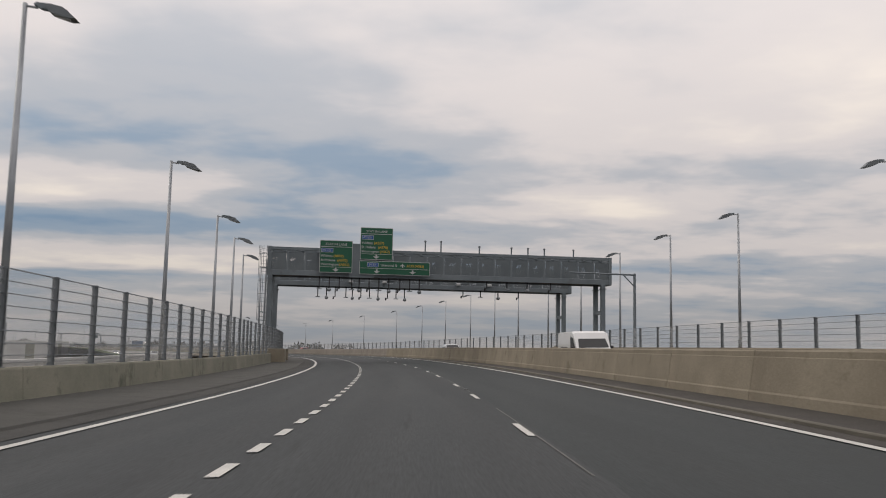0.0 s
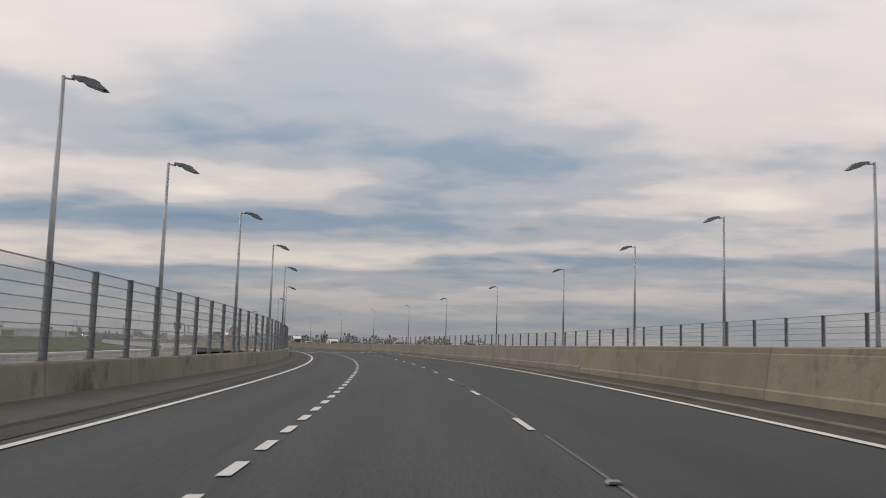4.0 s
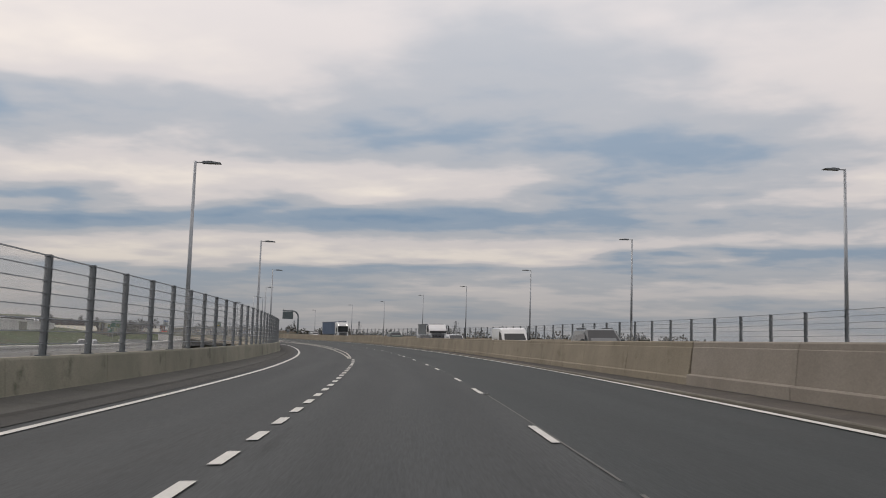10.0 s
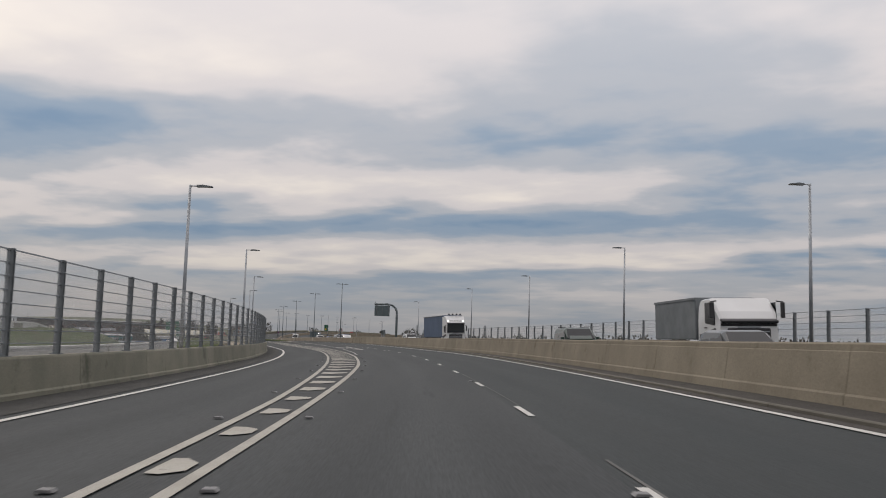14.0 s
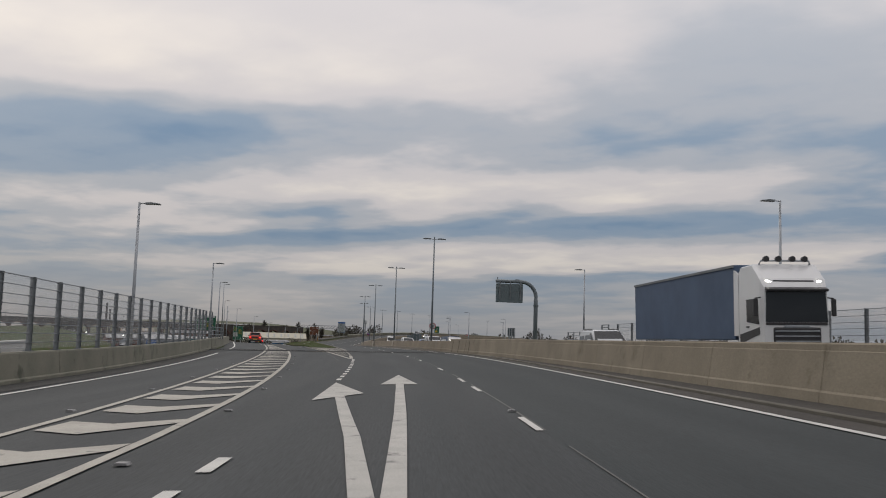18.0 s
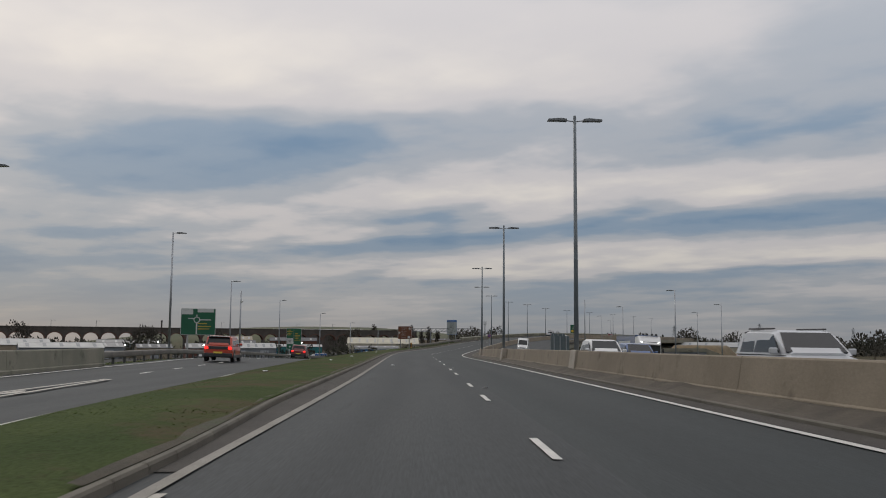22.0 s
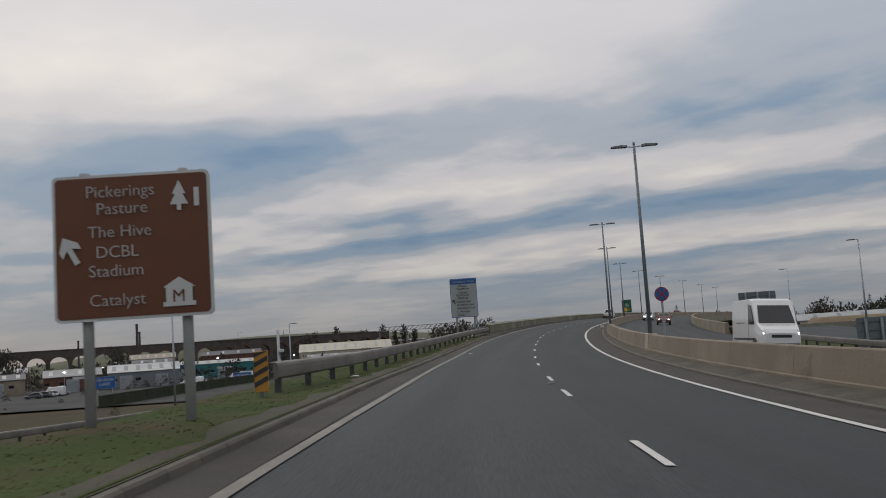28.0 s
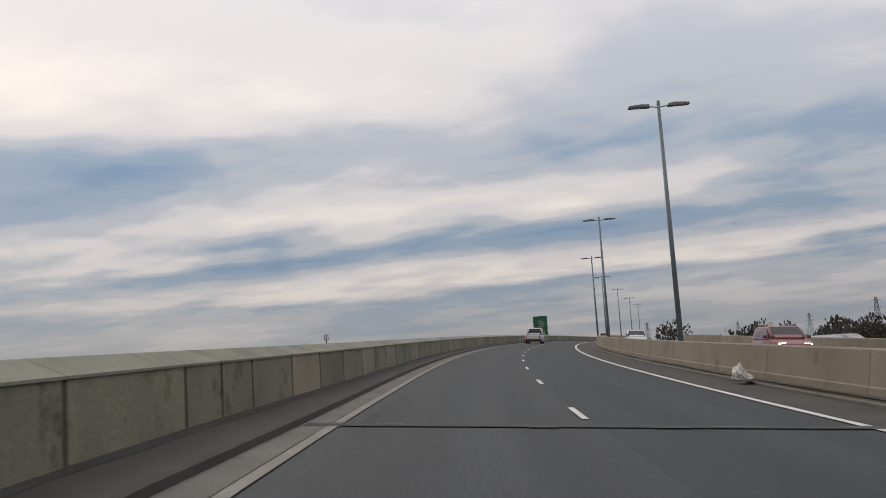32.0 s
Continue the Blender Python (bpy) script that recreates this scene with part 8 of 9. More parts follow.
# ---- industrial sheds ----
def shed(name, label, x, y, turn, length, depth, eaves, ridge, wall_mat, roof_mat, doors=2, windows=4, lights=6, band=None, z=GROUND_Z):
    """Portal-frame shed, its long front towards local -y."""
    e = empty(name, Matrix.Translation((x, y, z)) @ Matrix.Rotation(radians(180 - turn), 4, "Z"), label=label, category="shed", group="industrial sheds")
    bm = bmesh.new()
    prism(bm, [(-depth / 2, -0.5), (depth / 2, -0.5), (depth / 2, eaves), (0, ridge - 0.15), (-depth / 2, eaves)], length, Matrix.Rotation(radians(90), 4, "Z"))
    body = part("wall", bm, wall_mat, e)
    for sg in (-1, 1):
        rb = bmesh.new()
        run = math.hypot(depth / 2, ridge - eaves)
        ang = math.atan2(ridge - eaves, depth / 2)
        box(rb, (length + 0.5, run + 0.5, 0.14), (0, sg * (depth / 4 + 0.1), (eaves + ridge) / 2 + 0.05), Matrix.Rotation(-sg * ang, 3, "X"))
        roof = part("roof", rb, roof_mat, e)
        for k in range(lights):
            part("rooflight", box(bmesh.new(), (1.1, run * 0.6, 0.06), (-length / 2 + (k + 0.5) * length / lights, sg * (depth / 4 + 0.1), (eaves + ridge) / 2 + 0.16), Matrix.Rotation(-sg * ang, 3, "X")), SHEET_GREY if roof_mat is ROOF_PALE else ROOF_PALE, roof)
        part("gutter", box(bmesh.new(), (length + 0.2, 0.22, 0.18), (0, sg * (depth / 2 + 0.14), eaves - 0.05)), GALV_DARK, e)
    n = int(length / 1.0)
    ribs = bmesh.new()
    for k in range(n):
        box(ribs, (0.14, 0.08, eaves - 0.4), (-length / 2 + (k + 0.5) * length / n, -depth / 2 - 0.03, eaves / 2))
    if wall_mat not in (RED_BRICK,):
        part("cladding_rib", ribs, wall_mat, body)
    else:
        ribs.free()
    for k in range(doors):
        px = -length / 2 + (k + 0.5) * length / doors
        d_ = part("roller_door", box(bmesh.new(), (3.6, 0.10, min(3.8, eaves - 0.8)), (px, -depth / 2 - 0.10, min(3.8, eaves - 0.8) / 2)), GALV, e)
        for j in range(5):
            part("slat", box(bmesh.new(), (3.5, 0.04, 0.08), (px, -depth / 2 - 0.17, 0.6 + 0.55 * j)), GALV_DARK, d_)
    for k in range(windows):
        px = -length / 2 + (k + 0.25) * length / max(windows, 1)
        w_ = part("window", box(bmesh.new(), (1.5, 0.08, 0.9), (px, -depth / 2 - 0.09, min(2.6, eaves - 1.0))), PANE, e)
        part("frame", box(bmesh.new(), (1.7, 0.06, 0.08), (px, -depth / 2 - 0.12, min(2.6, eaves - 1.0) - 0.48)), WHITE, w_)
    if band:
        part("fascia", box(bmesh.new(), (length * 0.98, 0.14, 0.8), (0, -depth / 2 - 0.16, eaves - 0.5)), band, e)
    return e


brick = shed("brick_shed", "red brick workshop with a pale sheet roof", -431, 730, 125, 16, 14, 4.6, 6.6, RED_BRICK, ROOF_GREY, 1, 4, 4)
bar(brick, 2.0, 4.0, 4.2, 0.8, WHITE, "plain_lettering", -7.16)
shed("grey_shed", "grey clad warehouse with a pale metal roof", -412, 741, 129, 20, 15, 4.8, 6.9, SHEET_GREY, ROOF_PALE, 2, 3, 6)
teal = shed("teal_shed", "teal clad trade unit with a pale roof", -431, 792, 134, 22, 13, 5.2, 6.2, SHEET_TEAL, ROOF_PALE, 1, 4, 6)
bar(teal, 0, 3.6, 5.0, 0.7, WHITE, "plain_lettering", -6.66)
shed("blue_shed", "bright blue clad trade unit with a pale roof", -449, 787, 132, 10, 13, 5.4, 6.4, SHEET_BLUE, ROOF_PALE, 1, 2, 3)
shed("blue_shed", "low blue fronted showroom behind parked cars", -440, 866, 140, 25, 12, 4.4, 5.4, SHEET_BLUE, ROOF_GREY, 1, 6, 5, WHITE)
shed("cream_shed", "long low cream clad warehouse with dark rooflights", -468, 908, 141, 44, 22, 6.6, 10.2, SHEET_PALE, SHEET_PALE, 3, 6, 9)
shed("tan_shed", "weathered tan clad workshop beside the brick one", -449, 717, 122, 15, 13, 4.6, 6.2, SHEET_TAN, ROOF_DARK, 1, 3, 4)
shed("orange_shed", "orange red clay coloured works beside the viaduct", -548, 857, 130, 22, 12, 8.4, 10.6, ORANGE, SHEET_TAN, 2, 5, 6)
shed("orange_shed", "red brick terrace of works under the viaduct", -530, 892, 134, 30, 10, 8.0, 10.0, RED_BRICK, ROOF_DARK, 2, 7, 4)
shed("grey_shed", "dark grey store with a dull metal roof", -455, 690, 118, 24, 14, 5.0, 6.8, SHEET_GREY, ROOF_GREY, 2, 4, 5)
shed("cream_shed", "pale roofed unit beyond the slip road", -392, 634, 118, 26, 14, 5.4, 7.0, SHEET_GREY, ROOF_PALE, 2, 5, 5)
shed("tan_shed", "long dun depot with a pale sheet roof", -440, 640, 116, 34, 16, 6.0, 8.2, SHEET_TAN, ROOF_PALE, 2, 5, 6)
shed("grey_shed", "grey store behind the depot near the viaduct", -500, 742, 124, 30, 14, 6.0, 8.0, SHEET_GREY, ROOF_GREY, 2, 4, 5)
shed("tan_shed", "tan clad depot with a lit yard", -500, 812, 130, 24, 14, 6.0, 8.0, SHEET_TAN, ROOF_DARK, 1, 4, 5)
shed("office_block", "flat pale brick office far beyond the road", -560, 1090, 150, 36, 14, 9.5, 10.4, SHEET_TAN, ROOF_DARK, 1, 9, 4)
shed("cream_shed", "wide cream fronted unit with pitched roof far ahead", -430, 985, 150, 34, 20, 7.0, 9.8, SHEET_PALE, SHEET_PALE, 1, 5, 6)

# stadium-like long silver canopy roof
stand_e = empty("grandstand", ground_at(-640, 1040, 0, 48), label="long silver canopy roof over a dark grandstand", category="grandstand")
part("roof", prism(bmesh.new(), [(-8, 15.0), (10, 17.4), (10.4, 18.0), (-8.4, 15.9)], 78, Matrix.Rotation(radians(90), 4, "Z")), ROOF_PALE, stand_e)
part("back_wall", box(bmesh.new(), (76, 0.5, 15.5), (0, -8, 7.5)), OLD_BRICK, stand_e)
for k in range(8):
    part("truss", box(bmesh.new(), (0.4, 15, 0.6), (-36 + 10.3 * k, 1, 16.0)), GALV_DARK, stand_e)
    part("column", rod(bmesh.new(), (-36 + 10.3 * k, 8, 0), (-36 + 10.3 * k, 8, 16.4), 0.25, 0.25, 8), GALV_DARK, stand_e)

for x, y, h, r in ((-690, 965, 27, 0.9), (-705, 975, 33, 1.1), (-735, 950, 24, 0.8)):
    ch = empty("chimney", ground_at(x, y), label="slim dark works chimney rising behind the viaduct", category="chimney", group="works chimneys")
    part("shaft", rod(bmesh.new(), (0, 0, 0), (0, 0, h), r, r * 0.75, 14), OLD_BRICK, ch)
    part("rim", rod(bmesh.new(), (0, 0, h - 0.8), (0, 0, h), r * 0.95, r * 0.95, 14), BLACK, ch)

# yard, kept 40 mm over the rough ground
yard_bm = bmesh.new()
bmesh.ops.create_grid(yard_bm, x_segments=40, y_segments=60, size=0.5, matrix=Matrix.Translation((-435, 780, 0)) @ Matrix.Rotation(radians(38), 4, "Z") @ Matrix.Diagonal((120, 330, 1, 1)))
for v in yard_bm.verts:
    v.co.z = GROUND_Z + 0.5 * noise.noise(Vector((v.co.x, v.co.y, GROUND_Z)) * 0.01) + 0.25
tagged(part("pavement", yard_bm, YARD), "grey asphalt yards of the industrial estate", "yard", kind="structure")



def small_car(name, label, colour, L, W, H, style, group):
    """A plainer car for the far yards."""
    e = empty(name, label=label, category="car" if style != "van" else "van", group=group)
    w, f, belt = W / 2, L / 2, H * (0.6 if style != "van" else 0.5)
    if style == "van":
        part("body", hull([(-f, w - 0.06, 0.3, H - 0.08), (-f + 0.1, w, 0.3, H), (f * 0.35, w, 0.3, H), (f * 0.7, w - 0.03, 0.3, belt + 0.1), (f, w - 0.2, 0.35, belt - 0.35)]), colour, e)
        part("windscreen", quad((-w + 0.18, f * 0.72, belt + 0.06), (w - 0.18, f * 0.72, belt + 0.06), (w - 0.28, f * 0.38, H - 0.15), (-w + 0.28, f * 0.38, H - 0.15), 0.06), PANE, e)
    else:
        part("body", hull([(-f, w - 0.16, 0.35, belt - 0.1), (-f + 0.1, w - 0.04, 0.25, belt), (f * 0.45, w, 0.25, belt), (f * 0.85, w - 0.06, 0.27, belt - 0.14), (f, w - 0.25, 0.32, belt - 0.34)]), colour, e)
        part("window_band", cabin([(-f * 0.93, w - 0.05, w - 0.2, belt - 0.02, belt + 0.05), (-f * 0.75, w - 0.05, w - 0.18, belt - 0.02, H - 0.08), (f * 0.1, w - 0.05, w - 0.18, belt - 0.02, H - 0.08), (f * 0.46, w - 0.07, w - 0.2, belt - 0.02, belt + 0.04)]), PANE, e)
        part("roof", box(bmesh.new(), (W - 0.34, L * 0.46, 0.09), (0, -f * 0.32, H - 0.05), bevel=0.03), colour, e)
    for y in (-f * 0.6, f * 0.62):
        for sg in (-1, 1):
            part("wheel", rod(bmesh.new(), (sg * (w - 0.2), y, 0.33), (sg * (w + 0.005), y, 0.33), 0.33, 0.33, 14), TYRE, e)
    return e


lot = [small_car("parked_car", lb, col, 4.2, 1.76, 1.5, st, "cars in the yards") for lb, col, st in (
    ("white hatchback parked in the trade yard", CAR_WHITE, "hatch"), ("silver crossover parked in the trade yard", CAR_SILVER, "suv"), ("dark grey hatchback parked in the trade yard", CAR_DARK, "hatch"), ("blue crossover parked in the trade yard", CAR_BLUE, "suv"))]
vans = [small_car("parked_van", "white van parked beside the sheds", CAR_WHITE, 5.6, 2.0, 2.4, "van", "vans in the yards")]
spots_ = []
for row, (x, y, turn, count) in enumerate(((-372, 724, 44, 16), (-381, 733, 44, 15), (-392, 760, 44, 13), (-401, 772, 44, 12), (-418, 830, 48, 12), (-398, 700, 36, 8))):
    for k in range(count):
        if rng.random() < 0.86:
            off = (k - count / 2) * 2.7
            a = radians(turn)
            spots_.append((x - math.sin(a) * off + rng.uniform(-0.3, 0.3), y + math.cos(a) * off, turn + 90 + rng.choice((0, 0, 180)) + rng.uniform(-4, 4)))
for i, (x, y, turn) in enumerate(spots_):
    m = ground_at(x, y, 0.28 + 0.5 * noise.noise(Vector((x, y, GROUND_Z)) * 0.01), turn)
    kind_ = vans[0] if i % 11 == 5 else lot[(i * 7 + i // 3) % 4]
    if i < 4:
        lot[i].matrix_basis = m
    elif i == 5:
        vans[0].matrix_basis = m
    else:
        copy_thing(kind_, m)

flood = empty("floodlight", ground_at(-412, 690), label="lit white floodlight on a tall yard pole", category="floodlight", group="yard floodlights")
part("pole", rod(bmesh.new(), (0, 0, 0), (0, 0, 8.2), 0.11, 0.07, 8), GALV, flood)
part("lamp_head", box(bmesh.new(), (0.7, 0.3, 0.5), (0, 0, 8.3), bevel=0.05), BLACK, flood)
part("lens", box(bmesh.new(), (0.5, 0.04, 0.3), (0, -0.18, 8.3)), LAMP_WHITE, flood)
for x, y in ((-400, 655), (-430, 688), (-415, 716), (-392, 752), (-470, 770), (-437, 836)):
    copy_thing(flood, ground_at(x, y, rng.uniform(-2.5, -1.0), 55))
flood.matrix_basis = ground_at(-412, 690, -1, 55)

# blue lane boards beside the lower slip road
for x, y, w, h, words in ((-392, 712, 5.4, 3.2, ("USE BOTH", "LANES")), (-369, 739, 5.0, 1.7, ("USE BOTH",))):
    sb = sign_board("lane_board", ground_at(x, y, 1.2, 38), w, h, BLUE, "blue temporary board with white lane instructions on posts", group="blue lane boards")
    for j, word in enumerate(words):
        letters(word, 0.98, WHITE, sb, face_m(0, h - 1.22 - 1.12 * j), align="CENTER")
    posts(sb, (-w * 0.35, w * 0.35), -1.6)


# ---- grass tufts on the island and the banks ----
def tufts(label, a, b, d_lo, d_hi, h_of, count, tall):
    vs, fs = [], []
    for _ in range(count):
        s = rng.uniform(a, b)
        d = d_lo(s) + (d_hi(s) - d_lo(s)) * rng.random()
        p = at(s, d, h_of(s, d) - 0.01)
        for _k in range(3):
            ang = rng.uniform(0, math.tau)
            w, t = rng.uniform(0.012, 0.03), tall * rng.uniform(0.5, 1.3)
            c, q = Vector((math.cos(ang), math.sin(ang), 0)), Vector((rng.uniform(-1.3, 1.3), rng.uniform(-1.3, 1.3), 0.45)) * t
            o = p + Vector((rng.uniform(-0.08, 0.08), rng.uniform(-0.08, 0.08), 0))
            k = len(vs)
            vs += [o - c * w, o + c * w, o + q]
            fs.append((k, k + 1, k + 2))
    return tagged(leafy("grass", vs, fs, BLADE), label, "grass", kind="stuff")


def island_h(s, d):
    pts = island(s)
    return float(np.interp(d, [p[0] for p in pts], [p[1] for p in pts]))


tufts("short green grass blades on the island verge", 485.5, 684, lambda s: max(island_right(s) - 7.5, slip_right(s) + 0.4), lambda s: island_right(s) - 0.12, island_h, 36000, 0.03)
tufts("long straggling grass under the guard rail", 598, 690, lambda s: max(island_right(s) - 2.6, slip_right(s) + 0.4), lambda s: island_right(s) - 0.10, island_h, 4500, 0.06)
tufts("rough grass along the slip road bank", 470, 640, lambda s: edge_left(s) - 5, lambda s: edge_left(s) - 0.95, lambda s, d: float(np.interp(d, [p[0] for p in bank_profile(s)], [p[1] for p in bank_profile(s)])), 5000, 0.10)
for s, d in ((507, -5.2), (523.5, -4.4), (534, -4.0), (560.4, -3.6), (541, -7.4), (628, -3.3), (668, -3.2), (520, -1.1), (648.5, -1.3)):
    lb = bmesh.new()
    bmesh.ops.create_icosphere(lb, subdivisions=2, radius=0.075)
    for v in lb.verts:
        k = 1 + 0.7 * noise.noise(v.co * 9 + Vector((s, d, 0)))
        v.co = Vector((v.co.x * k * 1.4, v.co.y * k, max(-0.02, v.co.z * 0.35 * k)))
    bit = tagged(part("litter", lb, WHITE), "small scrap of white litter lying on the verge", "litter", group="scraps of litter")
    bit.matrix_basis = stand(s, d, (island_h(s, d) if d < -2.7 else 0.0) + 0.03, s * 37 % 180)


# ---- boundary fence of the estate ----
yf = empty("estate_fence", label="dark green palisade fence around the trade yards", category="fence")
fa, fb_ = Vector((-318, 655, 0)), Vector((-395, 805, 0))
fdir = (fb_ - fa).normalized()
flen = (fb_ - fa).length
fang = math.atan2(fdir.y, fdir.x)
pale_bm = bmesh.new()
for j in range(22):
    box(pale_bm, (0.075, 0.03, 2.0), (0.07 + 0.13 * j, 0, 1.05))
pale_first = None
for k in range(int(flen / 2.9)):
    c = fa + fdir * (2.9 * k)
    m = Matrix.Translation((c.x, c.y, GROUND_Z + 0.25 + 0.5 * noise.noise(Vector((c.x, c.y, GROUND_Z)) * 0.01))) @ Matrix.Rotation(fang, 4, "Z")
    if pale_first is None:
        pale_first = part("pale_panel", pale_bm, EVERGREEN, yf)
        pale_first.matrix_basis = m
        post_first = part("post", box(bmesh.new(), (0.1, 0.1, 2.3), (0, 0.06, 1.0)), EVERGREEN, yf)
        post_first.matrix_basis = m
    else:
        again(pale_first, yf, m)
        again(post_first, yf, m)


# ---- the second bridge and slip road beside the viaduct deck ----
CONCRETE_PALE = surf("pale_concrete", (0.44, 0.44, 0.425), (0.54, 0.535, 0.515), 0.4, 0.85, 0.3, fine=0.12, spots=((0.22, 0.215, 0.19), 0.5, 0.60), vary=0.08)


def near_wall(s):
    return bend(s, [(-70, -20), (420, -20), (470, -24)])


def far_wall(s):
    return bend(s, [(-70, -40), (130, -42), (280, -45), (470, -46), (560, -52)])


def far_top(s):
    return bend(s, [(-70, 1.0), (80, 1.5), (130, 1.8), (240, 2.5), (330, 2.9), (420, 2.6), (500, 1.9), (560, 0.6)])


barrier("parapet", "pale concrete parapet of the neighbouring slip bridge", near_wall, [(-0.2, -1.0), (-0.2, 0.42), (-0.26, 0.42), (-0.26, 0.55), (0.26, 0.55), (0.26, 0.42), (0.2, 0.42), (0.2, -1.0)], -70, 455, 12.5, CONCRETE_PALE)
tagged(part("bridge_deck", sweep(bmesh.new(), lambda s: [(near_wall(s) + 0.35, -0.9), (near_wall(s) + 0.35, -2.0), (near_wall(s) - 9, -2.4), (near_wall(s) - 9, -0.9)], span(-70, 455, 10)), CONCRETE_PALE), "concrete deck of the neighbouring slip bridge", "bridge deck", kind="structure")
tagged(part("slip_road", ribbon(bmesh.new(), lambda s: near_wall(s) - 9.0, lambda s: near_wall(s) - 0.1, span(-70, 455, 10), -0.85), ASPHALT), "grey asphalt slip road on the neighbouring bridge", "road", kind="structure")
bank3 = facing_up(sweep(bmesh.new(), lambda s: [(far_wall(s) + 0.1, min(1.15, far_top(s) - 0.5)), (far_wall(s) + 5, 0.95), (far_wall(s) + 12, -0.4), (far_wall(s) + 17, -2.6), (far_wall(s) + 22, GROUND_Z - 1 - at(s, -20)[2])], span(170, 555, 6), close=False))
tagged(part("embankment", bank3, GRASS), "dark green embankment between the two slip roads", "embankment", kind="structure")


def tall_wall(a, b, step):
    e = empty("retaining_wall", label="tall pale concrete parapet wall with a lighter coping", category="wall", kind="structure")
    for s in span(a, b - step, step):
        q0, q1 = s + 0.02, s + step - 0.02
        part("panel", sweep(bmesh.new(), lambda q: [(far_wall(q) + 0.15, far_top(q) - 2.6), (far_wall(q) + 0.15, far_top(q) - 0.3), (far_wall(q) - 0.15, far_top(q) - 0.3), (far_wall(q) - 0.15, far_top(q) - 2.6)], span(q0, q1, 4)), CONCRETE_OLD if int(s / step) % 5 == 2 else CONCRETE_PALE, e)
        part("coping", sweep(bmesh.new(), lambda q: [(far_wall(q) + 0.24, far_top(q) - 0.3), (far_wall(q) + 0.24, far_top(q)), (far_wall(q) - 0.24, far_top(q)), (far_wall(q) - 0.24, far_top(q) - 0.3)], span(q0, q1, 4)), CONCRETE_PALE, e)


tall_wall(-60, 556, 8.0)
tagged(part("bridge_deck", sweep(bmesh.new(), lambda s: [(far_wall(s) - 0.2, far_top(s) - 1.2), (far_wall(s) - 0.2, far_top(s) - 2.4), (far_wall(s) - 9, far_top(s) - 2.4), (far_wall(s) - 9, far_top(s) - 1.2)], span(-60, 556, 8)), CONCRETE_OLD), "raised road deck behind the tall parapet wall", "bridge deck", kind="structure")
for k in range(7):
    s = -40 + 33 * k
    if k == 0:
        pier = empty("bridge_pier", stand(s, -46, 0), label="plain concrete pier under the raised road", category="pier", group="raised road piers")
        part("shaft", box(bmesh.new(), (5.5, 1.4, 8.0), (0, 0, -4.6), bevel=0.1), CONCRETE_OLD, pier)
        part("crosshead", box(bmesh.new(), (8.5, 1.7, 1.0), (0, 0, -1.1), bevel=0.08), CONCRETE_OLD, pier)
    else:
        copy_thing(pier, stand(s, -46, 0))
for s, d, lb, col in ((232, -25, "white hatchback with lit headlamps on the neighbouring slip bridge", CAR_WHITE), (318, -26, "silver hatchback with lit headlamps on the neighbouring slip bridge", CAR_SILVER)):
    e = road_car("hatchback", lb, col, 4.2, 1.76, 1.47, "hatch", TAIL_DIM, HEAD, "slip road traffic")
    e.matrix_basis = stand(s, d, -0.84, 180)
for s, lb, col in ((430, "white van with lit headlamps on the raised slip road", CAR_WHITE), (482, "silver van with lit headlamps on the raised slip road", CAR_SILVER)):
    e = road_car("panel_van", lb, col, 5.0, 1.98, 2.2, "van", TAIL_DIM, HEAD, "slip road traffic")
    e.matrix_basis = stand(s, far_wall(s) - 3.5, far_top(s) - 1.2, 180)


# ---- beyond the opposite carriageway ----
def mound(label, s0, d0, rs, rd, top, mat):
    """A long low bank, highest along its middle."""
    bm = bmesh.new()
    bmesh.ops.create_grid(bm, x_segments=26, y_segments=34, size=1.0)
    c = at(s0, d0)
    m = Matrix.Rotation(heading(s0), 4, "Z")
    for v in bm.verts:
        x, y = v.co.x, v.co.y
        f = max(0.0, 1 - abs(x) ** 2.5) * max(0.0, 1 - abs(y) ** 3)
        p = m @ Vector((x * rd, y * rs, 0))
        z = GROUND_Z - 0.6 + (top - GROUND_Z + 0.6) * min(1.0, f * 1.5) ** 0.9
        v.co = Vector((c.x + p.x, c.y + p.y, z + 0.35 * noise.noise(Vector((p.x, p.y, 3)) * 0.15)))
    return tagged(part("embankment", bm, mat, smooth=True), label, "embankment", kind="structure")


mound("bare brown earth bank beside the junction", 828, 46, 34, 12, 0.9, EARTH)
mound("rough green bank beyond the slip road", 590, 58, 50, 12, -1.2, GRASS)
for k in range(8):
    if k == 0:
        leg = empty("bridge_pier", stand(700, 14, 0), label="concrete pier under the road beyond the junction", category="pier", group="junction bridge piers")
        part("shaft", box(bmesh.new(), (6.0, 1.2, 9.0), (0, 0, -6.2), bevel=0.1), CONCRETE_OLD, leg)
    else:
        copy_thing(leg, stand(700 + 16 * k, 14, 0))
# underpass with wing walls in the brown bank
ux, uy = at(796, 42)[:2]
under = empty("underpass", Matrix.Translation((ux, uy, -1.6)) @ Matrix.Rotation(radians(18), 4, "Z"), label="dark concrete underpass mouth with sloping wing walls", category="underpass")
part("portal", prism(bmesh.new(), [(-9, -7), (-7, -7), (-7, -0.4), (7, -0.4), (7, -7), (9, -7), (9, 1.7), (-9, 1.7)], 9.0), SHEET_GREY, under)
part("fascia", box(bmesh.new(), (18.6, 0.3, 1.1), (0, -4.7, 1.2)), CONCRETE_OLD, under)
for sg in (-1, 1):
    part("wing_wall", prism(bmesh.new(), [(0, -7), (sg * 16, -7), (sg * 16, -4.5), (0, 1.7)], 0.6, Matrix.Translation((sg * 9, -4.2, 0))), CONCRETE_OLD, under)
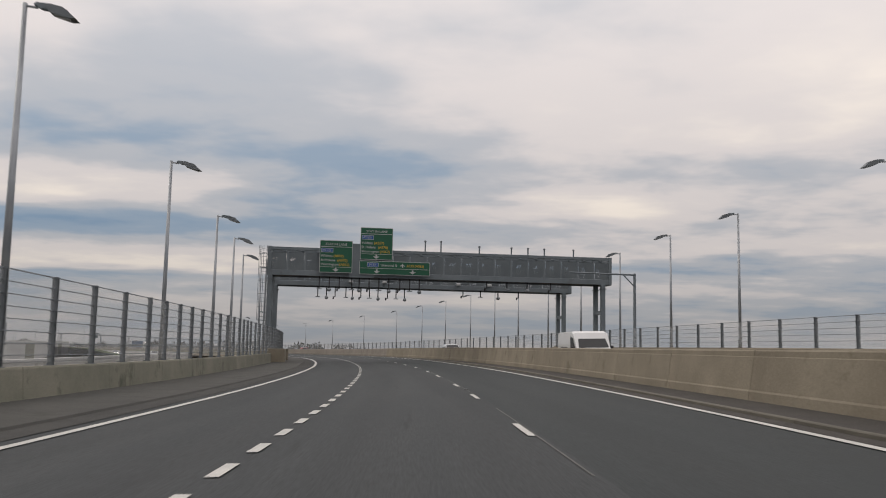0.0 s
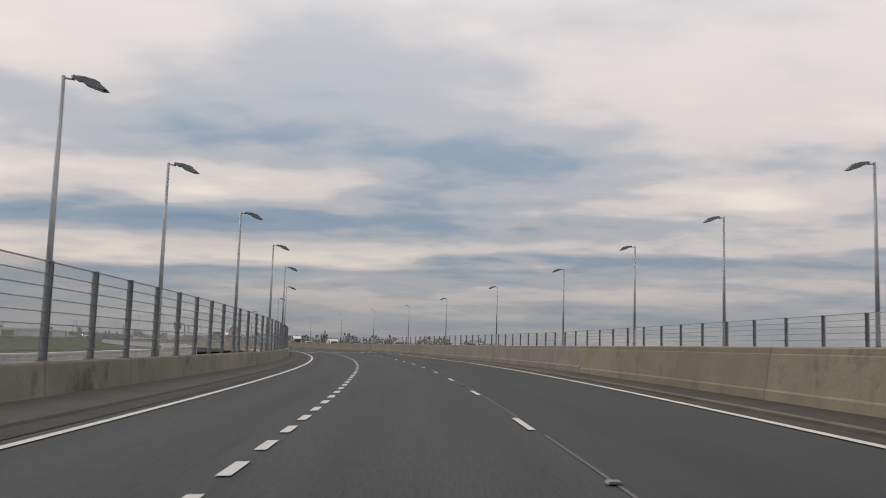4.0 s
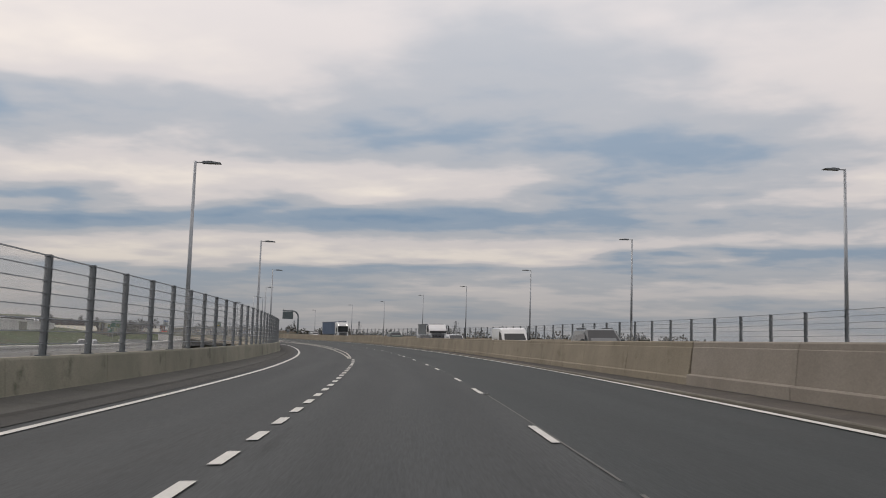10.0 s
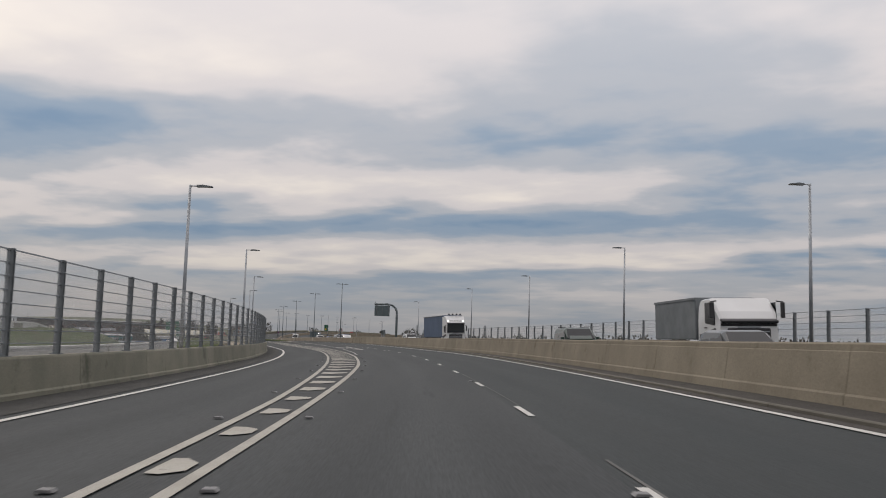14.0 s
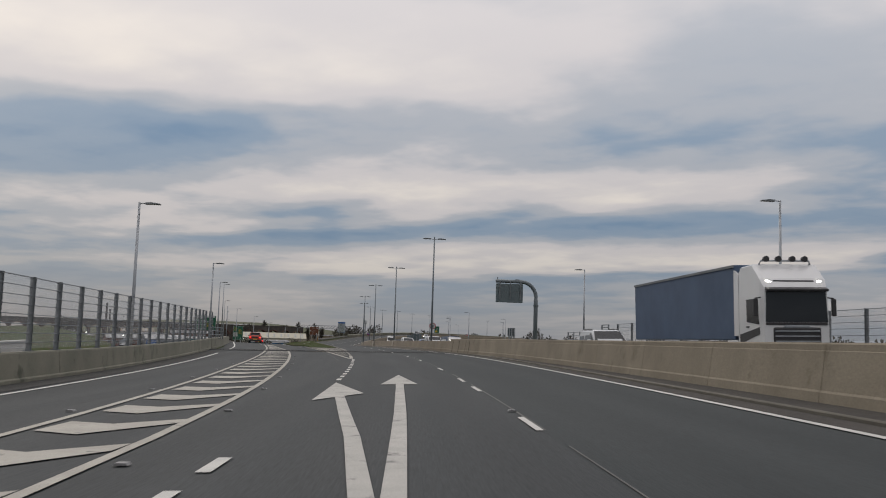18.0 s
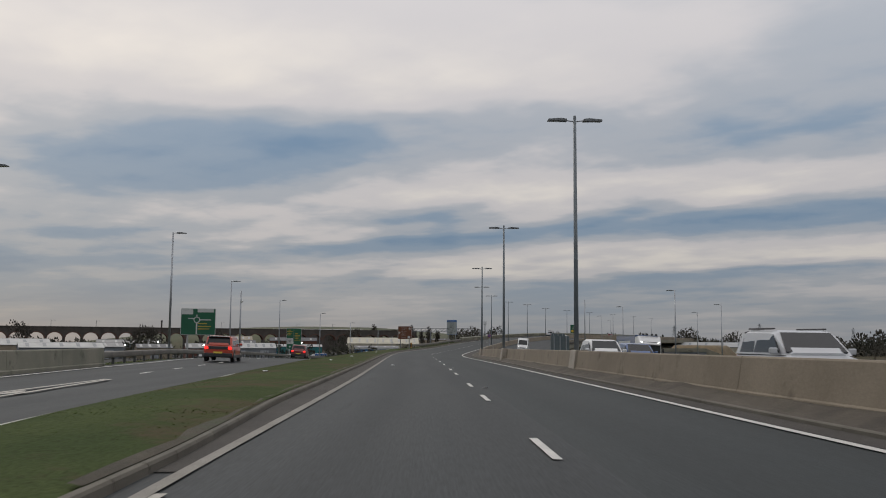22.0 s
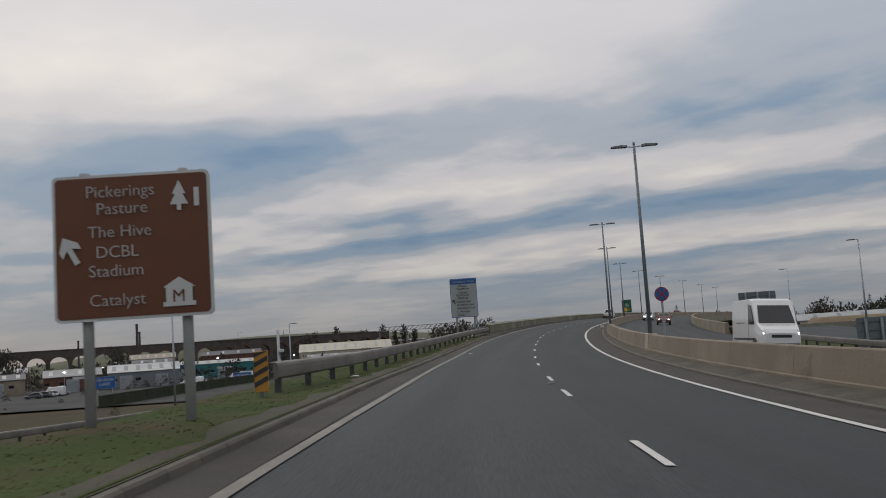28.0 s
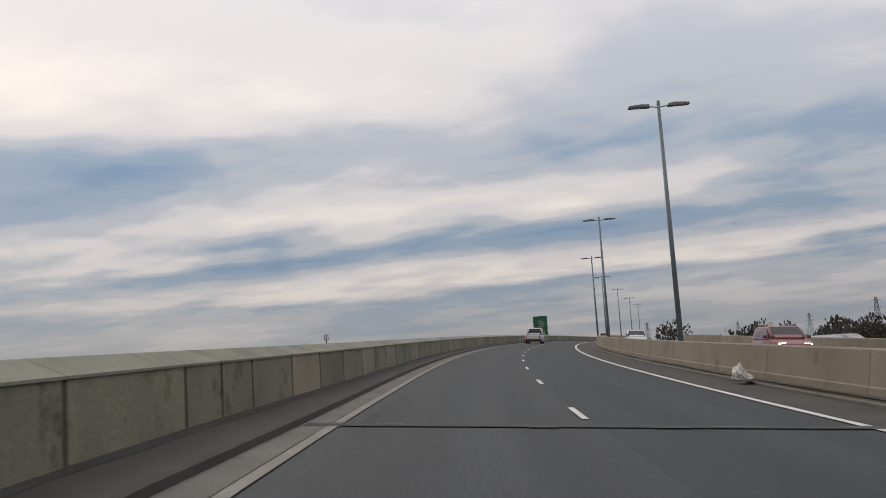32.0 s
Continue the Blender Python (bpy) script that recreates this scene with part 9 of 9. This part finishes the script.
part("back_wall", box(bmesh.new(), (14.2, 0.3, 7.4), (0, 4.4, -3.8)), OLD_BRICK, under)

shed("white_depot", "long low white depot roof beyond the junction", *bearing(-137, 486, 15.8, 420), 165, 60, 20, 6.5, 8.6, SHEET_PALE, ROOF_PALE, 2, 8, 8)
shed("white_depot", "long pale warehouse behind the far trees", *bearing(-137, 486, 27.0, 480), 155, 54, 22, 6.8, 9.4, SHEET_PALE, ROOF_GREY, 2, 8, 8)


# ---- lattice pylons and masts ----
def pylon(height):
    e = empty("pylon", label="distant grey steel lattice electricity pylon", category="pylon", group="electricity pylons")
    b, w = height * 0.11, height * 0.018
    lv = [0, 0.22, 0.40, 0.55, 0.68, 0.80, 0.90, 1.0]
    half = lambda f: b * (1 - f) ** 1.3 * 0.9 + w
    frame_bm = bmesh.new()
    for sx in (-1, 1):
        for sy in (-1, 1):
            for f0, f1 in zip(lv, lv[1:]):
                rod(frame_bm, (sx * half(f0), sy * half(f0), f0 * height), (sx * half(f1), sy * half(f1), f1 * height), 0.14, 0.14, 4)
    part("leg", frame_bm, GALV_DARK, e)
    br = bmesh.new()
    for f0, f1 in zip(lv, lv[1:]):
        for sg in (-1, 1):
            for ax in (0, 1):
                p0, p1 = [-half(f0), half(f0)], [half(f1), -half(f1)]
                for i in (0, 1):
                    a_ = (p0[i], sg * half(f0), f0 * height) if ax == 0 else (sg * half(f0), p0[i], f0 * height)
                    b_ = (p1[i], sg * half(f1), f1 * height) if ax == 0 else (sg * half(f1), p1[i], f1 * height)
                    rod(br, a_, b_, 0.07, 0.07, 4)
    part("bracing", br, GALV_DARK, e)
    for f, arm in ((0.62, 0.13), (0.77, 0.16), (0.92, 0.11)):
        ab = bmesh.new()
        for sg in (-1, 1):
            rod(ab, (0, 0, f * height + 0.9), (sg * arm * height, 0, f * height), 0.09, 0.06, 4)
            rod(ab, (0, 0, f * height - 0.4), (sg * arm * height, 0, f * height), 0.09, 0.06, 4)
            rod(ab, (sg * arm * height, 0, f * height), (sg * arm * height, 0, f * height - 1.6), 0.09, 0.09, 4)
        part("crossarm", ab, GALV_DARK, e)
    return e


py = pylon(30.0)
spots_p = [(-1.6, 640, -8, 1.0), (2.0, 900, -6, 0.95), (11.3, 950, -4, 1.05), (17.4, 1000, -4, 1.0), (6.0, 1150, 0, 1.0), (-5.0, 720, 0, 0.9)]
for i, (az, dist, z, k) in enumerate(spots_p):
    x, y = bearing(-224, 630, az, dist)
    m = Matrix.Translation((x, y, GROUND_Z)) @ Matrix.Rotation(radians(25 + 9 * i), 4, "Z") @ Matrix.Diagonal((k, k, k, 1))
    if i == 0:
        py.matrix_basis = m
    else:
        copy_thing(py, m)

ax, ay = bearing(-224, 630, 31.2, 330)
ant = empty("antenna_mast", Matrix.Translation((ax, ay, GROUND_Z)), label="slim telecom mast with a cluster of panel antennas", category="mast")
part("pole", rod(bmesh.new(), (0, 0, 0), (0, 0, 20.5), 0.35, 0.22, 10), GALV_DARK, ant)
for k in range(6):
    a = k * math.tau / 6
    part("antenna", box(bmesh.new(), (0.3, 0.18, 1.9), (0.75 * math.cos(a), 0.75 * math.sin(a), 19.4), Matrix.Rotation(a, 3, "Z"), 0.03), GALV, ant)
part("ring", rod(bmesh.new(), (0, 0, 18.3), (0, 0, 18.45), 0.9, 0.9, 12), GALV_DARK, ant)

# latticed footbridge far ahead
gx, gy = bearing(-150, 505, 34.2, 560)
fb = empty("lattice_gantry", Matrix.Translation((gx, gy, GROUND_Z)) @ Matrix.Rotation(radians(24), 4, "Z"), label="far grey lattice footbridge truss above the rooftops", category="footbridge")
for z in (14.8, 17.0):
    for yy in (-1.2, 1.2):
        part("chord", box(bmesh.new(), (46, 0.22, 0.22), (0, yy, z)), GALV_DARK, fb)
for k in range(18):
    x0 = -23 + 2.55 * k
    for yy in (-1.2, 1.2):
        part("brace", rod(bmesh.new(), (x0, yy, 14.8), (x0 + 2.55 * (1 if k % 2 else 0) + (0 if k % 2 else 2.55), yy, 17.0), 0.10, 0.10, 5), GALV_DARK, fb)
for x0 in (-22, -7, 8, 22):
    part("column", box(bmesh.new(), (0.7, 0.7, 14.8), (x0, 0, 7.4)), GALV_DARK, fb)


# ---- litter at the foot of the median ----
rag = bmesh.new()
bmesh.ops.create_icosphere(rag, subdivisions=3, radius=0.38)
for v in rag.verts:
    n1 = noise.noise(v.co * 2.6) + 0.5 * noise.noise(v.co * 6.0)
    v.co = Vector((v.co.x * 0.55 * (1 + n1 * 0.6), v.co.y * 0.95 * (1 + n1 * 0.5), max(0.0, v.co.z + 0.15) * (0.62 + n1 * 0.5)))
cloth = tagged(part("crumpled_sheet", rag, surf("dirty_white_plastic", (0.30, 0.29, 0.27), (0.44, 0.43, 0.40), 4.0, 0.5, 0.3, fine=0.2)), "crumpled dirty white plastic sheet lying against the kerb", "litter")
cloth.matrix_basis = stand(709.6, 6.42, 0.10)
